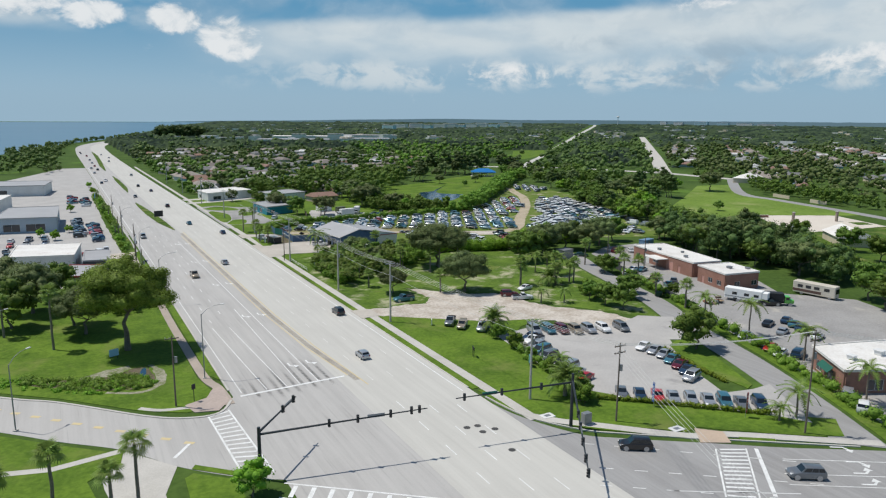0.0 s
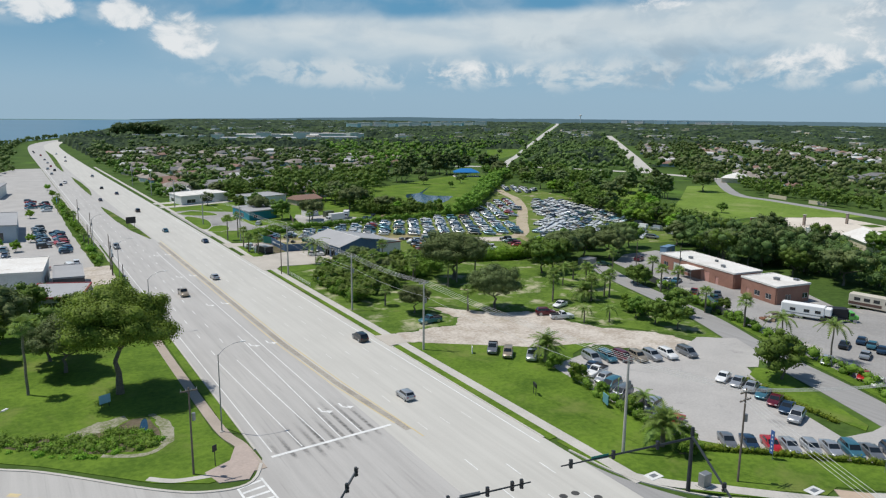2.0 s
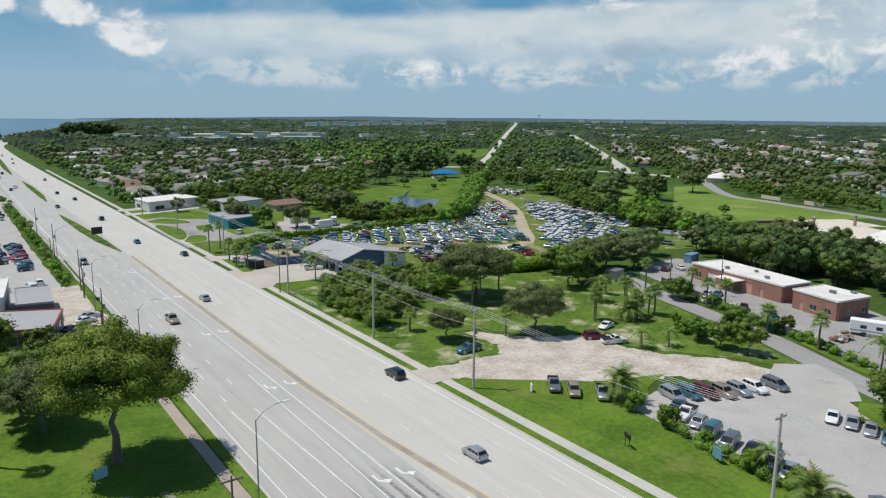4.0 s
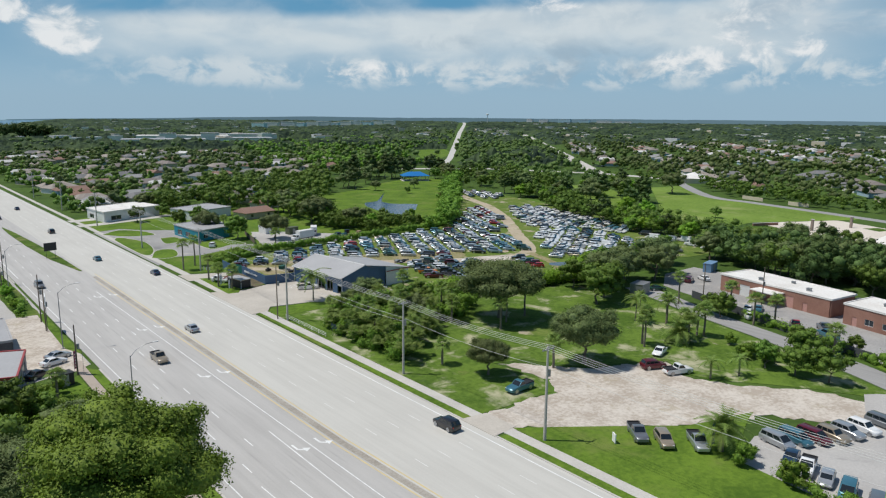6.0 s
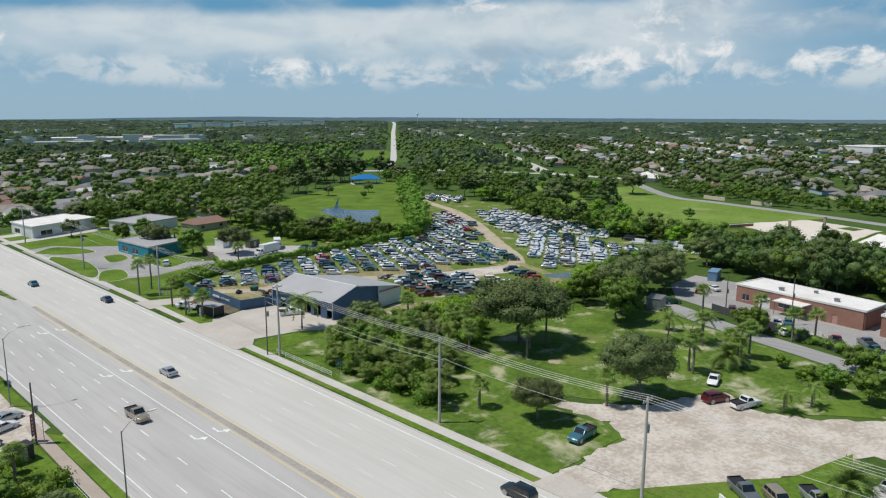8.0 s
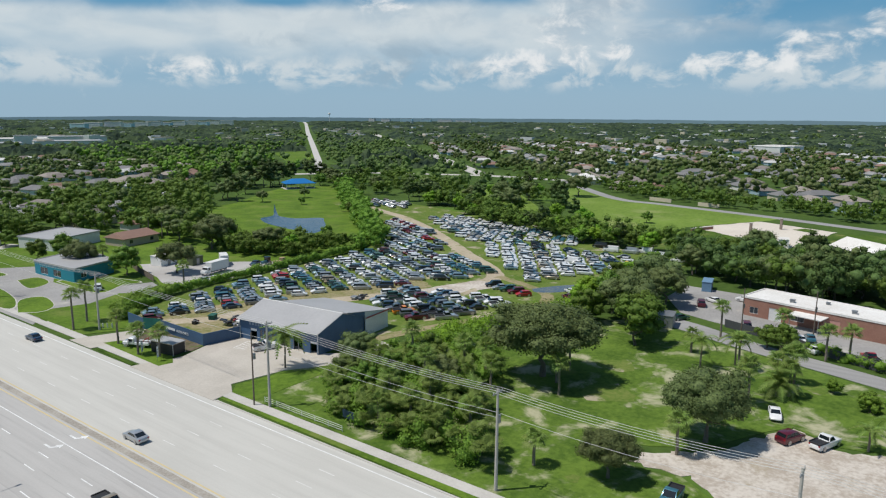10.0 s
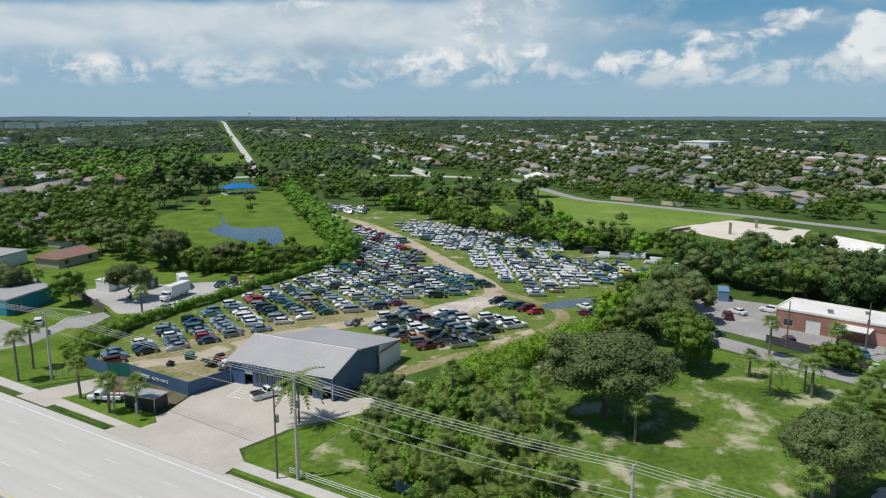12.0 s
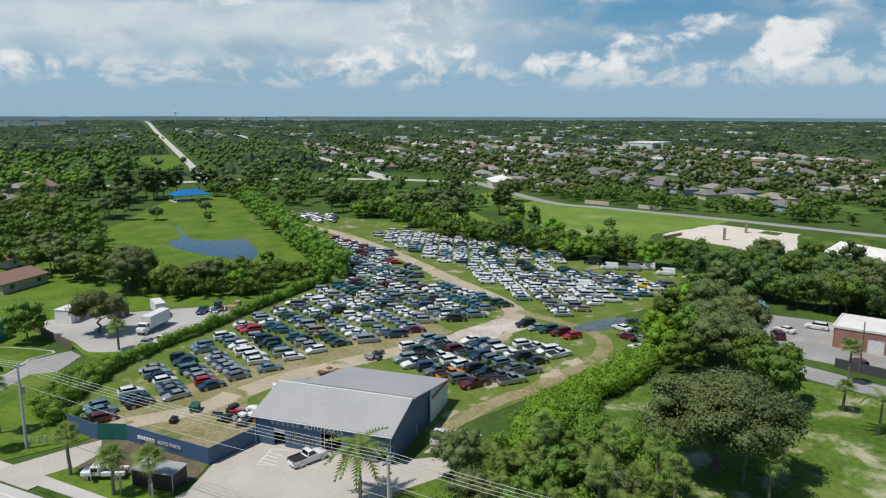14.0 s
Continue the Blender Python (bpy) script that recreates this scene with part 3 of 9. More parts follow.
# park on the west side of the junction
sheet("park_lawn", [(-90, 208), (-40, 162), (-12, 136), (-3, 128.6), (9, 116.5), (15, 112.8), (19.5, 113), (20.6, 119), (19.2, 128), (19.1, 214), (6, 206), (-30, 214), (-90, 240)], 0.10, LAWN, "bright mown park lawn", "grass", 0.1)
kerb("kerb_park", WEST_FAR[4:-2], width=0.3)
sheet("corner_paving", [(16.2, 112.2), (19.8, 111.2), (22.2, 114.8), (22.4, 121.5), (20.6, 121), (19.0, 117.5), (15.2, 115.8)], 0.137, material("corner_ramp", (0.47, 0.38, 0.33), (0.36, 0.3, 0.26), 0.9), "brown paved street corner", "pavement", 0.12)
sheet("park_pad", band(bend([(8.5, 118), (11.5, 115.6), (16, 114.6)], 5), 0.5), 0.127, CONCRETE, "curved concrete strip in the lawn", "pavement", 0.1)
sheet("lawn_south", [(-90, 188), (-40, 144), (-11, 117), (-3.4, 109.6), (4.8, 102.3), (4.3, 99.5), (0, 96), (2, 84), (-4, 60), (-90, 60)], 0.11, LAWN, "mown lawn beside the side street", "grass", 0.1)
sheet("path_south", band([(-14, 104.5), (-4, 101.8), (4.4, 103.2)], 0.7), 0.124, CONCRETE, "narrow concrete path across the lawn", "pavement", 0.1)
sheet("drive_south", [(5.2, 103), (11, 95), (8.6, 88), (9.5, 60), (1, 60), (3, 85), (1.6, 95)], 0.047, CONCRETE, "pale concrete driveway", "pavement", 0.05)
sheet("traffic_island", [(13.2, 94.2), (18.2, 89.4), (17.6, 88.5), (12.6, 93.2)], 0.13, LAWN, "small grassed traffic island", "grass", 0.12)
sheet("lawn_corner", [(11.4, 91.0), (12.6, 91.9), (17.2, 87.7), (17.4, 82), (19, 60), (10.4, 60), (11.2, 86)], 0.12, LAWN, "grass at the south-west street corner", "grass", 0.12)
RUBBLE = material("ditch_rubble", (0.33, 0.31, 0.24), (0.15, 0.17, 0.07), 0.95, scales=(0.4, 2.5), amount=0.8, bump=0.6, bump_scale=3.0)
sheet("ditch_bank", band(bend([(12.4, 139), (13.3, 135.5), (13.5, 131), (12.4, 127), (9.2, 125.2), (4, 127.6)], 5), [0.5] * 5 + [0.9] * 10 + [0.45] * 11), 0.12, RUBBLE, "sandy rubble bank of a drainage ditch", "bank", 0.1, 1.0, 0.2, 31)
sheet("ditch_gravel", [(0.3, 137.0), (4.6, 139.6), (8.6, 140.2), (9.0, 138.6), (6.3, 136.4), (2.5, 135.2)], 0.122, RUBBLE, "patch of grey rubble beside the ditch", "bank", 0.1, 1.0, 0.35, 32)
sheet("ditch_floor", [(-8, 141), (0, 136.2), (6.5, 135.8), (9.5, 138.5), (12.2, 138.2), (12.7, 131), (11.5, 127.4), (8, 127), (3.8, 129), (-3, 133.4), (-8, 138)], 0.118, DAMP, "dark overgrown floor of the drainage ditch", "soil", 0.1, 1.5, 0.3, 33)
sheet("retention_pond", bend([(10.3, 131.6), (11.2, 134), (11.5, 137.4), (10.8, 137), (10.0, 134), (9.5, 132), (10.3, 131.6)], 5)[:-1], 0.14, WATER, "small dark drainage pond", "water", 0.05)

# east side: lots, dirt and grass
sheet("roadside_grass", [(64.4, 84.5), (66.6, 82.8), (71, 79), (81, 70), (84, 70.5), (86.5, 68), (98, 59.5), (101, 57.5), (106, 62), (99, 68), (84, 83), (78, 92), (79, 101), (84, 121), (90, 127), (99, 130), (86, 134), (76, 141.5), (66, 149), (64.4, 150)],
      0.09, LAWN, "bright grass between footpath and car lot", "grass", 0.09, 3.0, 0.25, 3)
sheet("dirt_lot", [(61.2, 150), (66, 148.6), (76, 141), (87, 133), (99, 128), (112, 111), (120, 113), (116, 127), (107, 138.5), (104, 146), (108, 152), (104, 154.5), (93, 160), (86, 169), (82, 171), (84, 160), (80, 155), (72, 156), (61.2, 157)],
      0.08, DIRT, "pale sandy dirt parking lot with tyre tracks", "dirt", 0.07, 1.2, 1.1, 5)
sheet("driveway_throat", [(60.4, 149.6), (60.4, 157.2), (65.2, 156.4), (65.2, 150)], 0.15, APRON, "worn concrete driveway entrance", "pavement", 0.14)
sheet("dealer_lot", [(81.5, 123.5), (90.5, 125.5), (101, 121), (112, 117), (115.5, 107), (104.3, 91), (99.2, 78), (105.2, 76.8), (110, 77), (101.5, 63), (99, 67), (84, 82.5), (77.5, 92), (79, 104)], 0.097, LOT, "grey paved used-car lot", "car lot", 0.09)
sheet("lot_mouth", [(108.0, 115.6), (113, 118.5), (121, 121.5), (127.5, 116.5), (123, 108), (115.5, 103), (111, 106)], 0.103, LOT, "worn paved mouth between lot and lane", "pavement", 0.09, 2.0, 0.25, 34)
sheet("lot_lane", bend([(152, 193), (148.5, 182), (143.5, 169), (137.8, 150), (131, 130), (121.5, 110), (114, 90), (106, 72), (98, 57)], 4) + bend([(103.5, 52), (112, 68), (121, 88), (128, 108), (137, 127), (143, 146), (149, 166), (155.5, 181), (158, 191)], 4), 0.086, ASPHALT, "narrow grey asphalt lane between the lots", "road", 0.08)
sheet("lane_grass", [(104.6, 77.4), (106.8, 78.2), (111.5, 88), (117.5, 99.5), (114.8, 103.2), (110.5, 101.5), (105.2, 92)], 0.15, LAWN, "grass wedge beside the lane", "grass", 0.14)
sheet("lane_verge", bend([(104.4, 52), (113, 68), (122, 88), (128.6, 106), (137.5, 125.5)], 5) + bend([(139.5, 125), (131, 105), (124.6, 88), (116, 68), (107.5, 51)], 5), 0.13, LAWN, "grass verge along the lane", "grass", 0.12)
sheet("shop_yard", [(107.5, 50), (116, 68), (124.6, 88), (131, 105), (140, 125), (146, 140), (150, 150), (156, 163), (160, 180), (163, 188), (176, 196), (192, 196), (190, 150), (172, 120), (184, 106), (178, 90), (140, 60)], 0.07, YARD_GREY, "grey paved yard beside the brick workshops", "yard", 0.06)
sheet("field", [(64.4, 157), (72, 156.4), (80, 156), (83.5, 161), (81.5, 172), (88, 170), (94, 161), (105, 155), (109, 152), (105.5, 146), (108.5, 139), (117, 128), (123, 114), (130, 130), (137, 150), (142.8, 169.5), (147.5, 183), (150, 194), (140, 206), (120, 212), (100, 224), (76, 233), (64.4, 232)],
      0.075, FIELD, "rough grass field with bare patches under trees", "grass", 0.07, 3.0, 0.4, 7)
for k, (x, y, r) in enumerate(((104, 181, 5), (118, 185, 4), (109, 192, 3.0), (74, 172, 1.2), (128, 152, 2.2))):
    pts = [(x + r * (0.6 + 0.5 * random.random()) * math.cos(a), y + r * (0.6 + 0.5 * random.random()) * math.sin(a)) for a in np.linspace(0, math.tau, 12)[:-1]]
    sheet("bare_patch", pts, 0.093, WORN, "bare sandy patch in the grass", "dirt", 0.05, 1.0, 0.25, k)

# the parts shop's forecourt, its drives and grass
sheet("forecourt", [(61.0, 233), (66.5, 235.2), (76.5, 233.2), (88, 226), (93, 228), (88.5, 234), (86.4, 256), (77, 257), (70, 254.8), (64, 255.5), (61.0, 243)], 0.097, APRON, "stained pale concrete forecourt", "forecourt", 0.09)
sheet("apron_throat", [(60.35, 231.4), (60.35, 257.4), (64.4, 256.6), (66.6, 252), (67.5, 240), (66.6, 235), (64.6, 232)], 0.131, APRON, "worn concrete driveway mouth of the forecourt", "pavement", 0.13)
sheet("forecourt_grass", [(64.5, 231.8), (67, 234.2), (76.5, 232.2), (86, 226), (76, 226), (64.5, 226)], 0.12, LAWN, "grass beside the forecourt", "grass", 0.1)
sheet("front_drive", [(60.8, 240), (64.5, 246), (64.5, 300), (62.3, 300), (62.3, 252), (60.8, 250)], 0.125, CONCRETE, "pale concrete footpath", "pavement", 0.1)
sheet("shop_grass", [(64.4, 275.0), (67.4, 273.7), (69.9, 264.5), (69.0, 257), (66.5, 252.9), (63.8, 253.4)], 0.135, LAWN, "mown grass island before the fenced yard", "grass", 0.12)
sheet("wall_soil", [(69.0, 277.5), (76.2, 279.0), (76.5, 271.5), (76.6, 257.4), (73.0, 256.0), (69.4, 257.5), (70.2, 264.7), (67.6, 273.6)], 0.11, DAMP, "dark damp soil along the blue wall", "soil", 0.09, 1.5, 0.35, 35)
sheet("shop_drive", [(61, 273.5), (61, 282.5), (64.5, 281.5), (72, 278.5), (75, 277), (72, 273.5), (64.6, 273)], 0.13, APRON, "short concrete driveway", "pavement", 0.1)
sheet("front_grass", [(64.5, 284), (72, 280), (76, 279), (78, 290), (90, 297), (96, 303), (88, 312), (78, 308), (64.5, 312)], 0.1, LAWN, "front lawn beside the fence", "grass", 0.1)
sheet("verge_shop", [(60.9, 258), (61.7, 258), (62.3, 271.6), (61.5, 272.2)], 0.13, GRASS, "strip of kerbside grass", "grass", 0.1)

# junkyard ground
sheet("junkyard_grass", [(78, 290), (77, 258), (84, 256), (100, 232), (114, 226), (140, 216), (156, 214), (172, 222), (186, 215), (206, 206), (228, 204), (234, 240), (266, 290), (276, 335), (288, 380), (288, 412), (262, 412), (225, 350), (210, 338), (174, 302), (140, 304), (95, 300)], 0.06, WORN, "worn grass of the junkyard", "junkyard", 0.05)
sheet("junkyard_track", band(bend([(266, 392), (255, 370), (245.5, 348), (224, 314), (205.5, 290), (191, 272), (179.5, 256.5), (168, 245), (158, 243.5), (146.6, 246.5), (134.2, 253.5), (121, 261), (105, 269), (92, 271.5), (84, 275)], 5), 2.6), 0.082, TRACK, "sandy track winding between the rows of wrecks", "dirt track", 0.07, 2.0, 0.35, 11)
sheet("junkyard_loop", band(bend([(168, 244), (164.5, 234), (161, 226), (154.5, 220), (145, 218.5), (134, 221.5), (122.5, 225), (111, 230), (98, 233)], 5), 1.6), 0.086, TAN, "sandy loop track", "dirt track", 0.07, 2.0, 0.4, 12)
sheet("junkyard_pad", [(160, 246), (150, 250), (140, 252), (138, 246), (148, 240), (160, 236)], 0.088, DIRT, "bare dirt where the tracks meet", "dirt", 0.07, 2.0, 0.6, 13)
sheet("puddle", bend([(161, 228.5), (168, 225), (174, 220), (171, 218), (163, 220.4), (158.4, 225.6), (161, 228.5)], 4)[:-1], 0.092, MUD, "dark muddy puddle", "puddle", 0.05)
for x in (26.2, 29.9, 33.0, 36.2, 39.6):
    for s in (-0.85, 0.8):
        k = (x * 7.3 + s * 31) % 11
        stripe("tyre_mark", (x + s, 111.0 + k * 0.3), (x + s + 0.15 * math.sin(k), 123.0 + (k * 3.7) % 13), 0.95, SKID, 0.0705, parent=lines)
sheet("yard_inner", [(78, 285), (77.5, 258.5), (84, 257), (90, 262), (99, 270), (100, 276), (88, 284)], 0.085, TAN, "dry fenced yard behind the wall", "yard", 0.07)
sheet("yard_track", band(bend([(97, 271.5), (90, 272), (84, 276), (79, 280)], 5), 2.2), 0.094, TRACK, "sandy wheel track in the fenced yard", "dirt track", 0.05, 2.0, 0.4, 14)
sheet("yard_sand", [(78, 284), (86, 284), (101, 281), (121, 276), (142, 265), (152, 262), (146, 252), (134, 252), (120, 259), (104, 267), (92, 270), (84, 273)], 0.078, TAN, "dry sandy ground before the first rows of wrecks", "dirt", 0.06, 2.0, 0.7, 15)
for k, (x, y, r) in enumerate(((148, 240, 3.5), (130, 224, 3.0), (138, 222.5, 2.6), (162, 252, 3.0), (196, 280, 3.2), (214, 303, 3.0), (180, 240, 2.6), (200, 224, 2.8), (120, 233, 2.2), (110, 262, 2.4))):
    pts = [(x + r * (0.9 + 0.4 * math.sin(a * 3 + k)) * math.cos(a), y + r * (0.6 + 0.3 * math.cos(a * 2 + k)) * math.sin(a)) for a in np.linspace(0, math.tau, 14)[:-1]]
    sheet("bare_ground", pts, 0.0905 + 0.0004 * k, TRACK, "bare trampled ground in the junkyard grass", "dirt", 0.05, 0.8, 0.4, 40 + k)
sheet("side_strip", [(92, 232), (101, 231), (101, 226.5), (94, 227)], 0.1, APRON, "small concrete slab", "pavement", 0.08)

# park beyond, pond, fields
# parking hatch before the shop
hatch = marks("parking_hatch", "white hatched parking bay lines on the forecourt")
for i in range(6):
    t = i / 5
    stripe("line", Vector((79.0, 251.2)).lerp(Vector((83.6, 252.4)), t), Vector((80.1, 248.5)).lerp(Vector((84.4, 249.8)), t) if i in (0, 5) else Vector((80.0, 248.9)).lerp(Vector((84.2, 250.0)), max(0.0, t - 0.2)), 0.14, PAINT_W, 0.103, parent=hatch)
stripe("line", (79.0, 251.2), (83.6, 252.4), 0.14, PAINT_W, 0.105, parent=hatch)
sheet("pond_lawn", [(96, 303), (140, 306), (174, 305), (208, 340), (262, 402), (330, 470), (310, 500), (270, 480), (228, 450), (190, 440), (150, 405), (124, 360), (112, 342)], 0.05, LAWN, "bright lawn round the pond", "grass", 0.04)
sheet("pond", bend([(238.7, 431.4), (223.8, 412.1), (213.1, 397.7), (209.7, 391.6), (210.1, 382.1), (218.6, 374.0), (213.5, 366.7), (203.2, 354.8), (192.8, 346.5), (185.3, 345.2), (187.7, 355.2), (187.8, 361.8), (189.9, 372.2), (193.0, 382.7), (199.7, 393.9), (205.2, 395.4), (210.9, 398.4), (223.2, 413.1), (238.7, 431.4)], 4)[:-1], 0.075, WATER, "still blue-grey pond", "pond", 0.05)
sheet("truck_yard", [(111, 342), (121, 335), (131, 324), (141, 312.5), (146, 306.5), (134, 305.5), (120, 304.5), (112.4, 302.8), (104, 308), (101.5, 313), (104.6, 322), (107, 332)], 0.07, LOT, "pale gravel yard with a box truck", "yard", 0.06, 2.0, 0.4, 36)
sheet("frontage_lot", [(61.2, 300), (64, 303.5), (70.6, 307), (82.4, 304.5), (99.2, 312.4), (100.4, 317), (93, 319.4), (84, 316), (83, 338.5), (89.5, 352), (89.5, 364), (78.4, 372), (72, 381), (61.2, 377)], 0.074, YARD_GREY, "grey asphalt drives and parking before the teal shop", "car lot", 0.06)
for pts in ([(63.2, 355), (66, 359), (70.5, 346), (69, 330), (65.6, 320), (63.2, 319), (62.6, 328)], [(63.4, 313), (68.6, 324.7), (73.8, 323.7), (71.8, 313.4), (67.4, 309.6)], [(63, 370), (70.9, 377), (77.4, 369), (78.4, 358), (68.4, 361)], [(77.7, 348.5), (82.9, 348), (82, 339), (75.7, 336)], [(84.2, 338), (92.1, 339.8), (98.5, 320.6), (93, 320), (84.6, 317)]):
    pts = bend(pts + pts[:1], 4)[:-1]
    sheet("grass_island", pts, 0.12, LAWN, "kerbed grass island between the drives", "grass", 0.1)
    sheet("island_kerb", [(sum(p[0] for p in pts) / len(pts) + (x - sum(p[0] for p in pts) / len(pts)) * 1.05, sum(p[1] for p in pts) / len(pts) + (y - sum(p[1] for p in pts) / len(pts)) * 1.05) for x, y in pts], 0.105, CONCRETE, "pale concrete kerb of a grass island", "kerb", 0.1)
sheet("ball_field", [(240, 225), (292, 232), (300, 232), (345, 208), (356, 205), (366, 240), (380, 300), (426, 346), (400, 352), (330, 300), (275, 262)], 0.06, SPORT, "large mown sports field", "grass", 0.05)
sheet("dirt_pad", [(272, 186), (302, 229), (339, 211), (326, 178), (290, 180)], 0.09, material("pad_sand", (0.68, 0.62, 0.53), (0.55, 0.48, 0.4), 0.95, scales=(0.05, 1.0), amount=0.4), "pale bare sand pad", "dirt", 0.07, 3.0, 0.8, 21)
sheet("field_south", [(240, 225), (302, 229), (272, 186), (322, 177), (336, 150), (280, 60), (230, 120), (215, 180)], 0.055, GRASS, "rough grass south of the sand pad", "grass", 0.05)
sheet("field_road", band(bend([(470, 380), (386, 304), (373, 267), (357, 209), (337, 151), (310, 60)], 6), 3.6), 0.08, ASPHALT, "grey road along the field", "road", 0.07)
sheet("clearing", [(300, 300), (360, 350), (392, 390), (360, 400), (300, 350)], 0.05, SPORT, "small lawn among the trees", "grass", 0.04)
sheet("far_lawn", [(440, 655), (480, 705), (568, 830), (639, 857), (560, 740), (470, 665)], 0.05, LAWN, "distant lawn", "grass", 0.04)
sheet("far_pond", bend([(416, 636), (438, 646), (458, 664), (440, 668), (420, 654), (416, 636)], 3)[:-1], 0.06, WATER, "distant pond", "pond", 0.04)
sheet("far_road", band([(383, 546), (455, 630), (497, 674), (677, 876), (1258, 1530), (2628, 3058), (3535, 4100)], [3.2, 3.3, 3.4, 4.0, 5.5, 8, 10]), 0.09, ROAD_E, "long straight pale road to the horizon", "road", 0.07)
sheet("far_street", band([(466, 448), (633, 622), (1078, 1094), (1300, 1330)], 7.0), 0.09, CONCRETE, "pale straight residential street", "road", 0.07)
sheet("cross_road_far", band([(330, 600), (397, 556), (425, 536), (466, 448), (470, 380)], 6.0), 0.085, CONCRETE, "pale residential road", "road", 0.07)

# drives and lawns north of the shop
for k, y in enumerate((398, 414)):
    sheet("side_drive", band(bend([(60.5, y), (70, y + 1), (90, y + 7), ((96, 80)[k % 2] + 6, y + 11)], 4), 3.2), 0.08 + 0.002 * k, CONCRETE, "pale concrete side drive", "pavement", 0.07)
sheet("lawn_north", [(64, 300), (64, 420), (110, 440), (150, 400), (120, 340), (86, 312)], 0.045, LAWN, "front lawns along the road", "grass", 0.04)
sheet("pavement_north", [(62.4, 296), (64.2, 296), (63, 700), (61.2, 700)], 0.1, CONCRETE, "long concrete footpath", "pavement", 0.08)
# car lots on the west side
sheet("west_lot", [(22.4, 219), (22.4, 300), (21.8, 700), (4, 700), (-60, 500), (-80, 300), (-40, 226), (4, 212)], 0.05, LOT, "pale paved car dealers' lots", "car lot", 0.04)
sheet("dealer_dirt", [(22.2, 219), (22.2, 262), (12, 262), (8, 224), (16, 214)], 0.07, DIRT, "sandy lot entrance", "dirt", 0.05)

# ---------------------------------------------------------------- plants
ICO = bmesh.new()
bmesh.ops.create_icosphere(ICO, subdivisions=2, radius=1.0)
ICO_V = np.array([v.co[:] for v in ICO.verts])
ICO_F = [tuple(v.index for v in f.verts) for f in ICO.faces]
ICO.free()
ICO = bmesh.new()
bmesh.ops.create_icosphere(ICO, subdivisions=1, radius=1.0)
LOW_V = np.array([v.co[:] for v in ICO.verts])
LOW_F = [tuple(v.index for v in f.verts) for f in ICO.faces]
ICO.free()


def unit(v):
    return v / (np.linalg.norm(v, axis=-1, keepdims=True) + 1e-9)


def leaf_cloud(rng, centres, radii, per, size, flat=0.75, middle=None, soft=0.66):
    """Pointed leaves strewn over balls of foliage, shaded partly with the roundness of their ball."""
    n = len(centres)
    c = np.repeat(centres, per, axis=0)
    r = np.repeat(radii, per)[:, None]
    d = unit(rng.normal(size=(n * per, 3)))
    p = c + d * r * rng.uniform(0.55, 1.12, (n * per, 1)) * np.array([1, 1, flat])
    up = unit(d * 0.8 + rng.normal(size=d.shape) * 0.5 + np.array([0, 0, 0.3]))
    side = unit(np.cross(up, rng.normal(size=d.shape)))
    other = np.cross(up, side)
    s = size * rng.uniform(0.6, 1.4, (n * per, 1))
    leaf = np.stack([p - side * s * 0.75, p + side * s * 0.75, p + other * s * 1.25], axis=1).reshape(-1, 3)
    out = unit(d * np.array([1, 1, 1 / flat]))
    if middle is not None:
        out = unit(out + 0.4 * unit(p - np.array(middle)))
    turned = unit(out * soft + up * (1 - soft) + rng.normal(size=d.shape) * 0.12)
    return leaf, np.arange(len(leaf)).reshape(-1, 3), np.repeat(turned, 3, axis=0)


def lumps(rng, centres, radii, low=False, fill=0.76, flat=0.75):
    """The dense, uneven insides of balls of foliage."""
    base, tris = (LOW_V, np.array(LOW_F)) if low else (ICO_V, np.array(ICO_F))
    n, k = len(centres), len(base)
    wob = fill * (1 + 0.22 * rng.uniform(-1, 1, (n, k, 1)))
    v = (base[None] * wob * np.array([1, 1, flat]) * np.asarray(radii)[:, None, None] + np.asarray(centres)[:, None, :]).reshape(-1, 3)
    f = (tris[None] + (np.arange(n) * k)[:, None, None]).reshape(-1, 3)
    nn = unit(np.tile(base, (n, 1)) * np.array([1, 1, 1 / flat]) + rng.normal(size=(n * k, 3)) * 0.22)
    v[:, 2] = np.maximum(v[:, 2], 0.0)
    return v, f, nn


def foliage(name, leaves, inside_of, mat):
    """Leaves and lumps as one mesh."""
    (q, fq, nq), (v, fv, nv) = leaves, inside_of
    faces = fq.tolist() + (fv + len(q)).tolist()
    return mesh_of(name, np.concatenate([q, v]), faces, mat, smooth=True, normals=np.concatenate([nq, nv]))


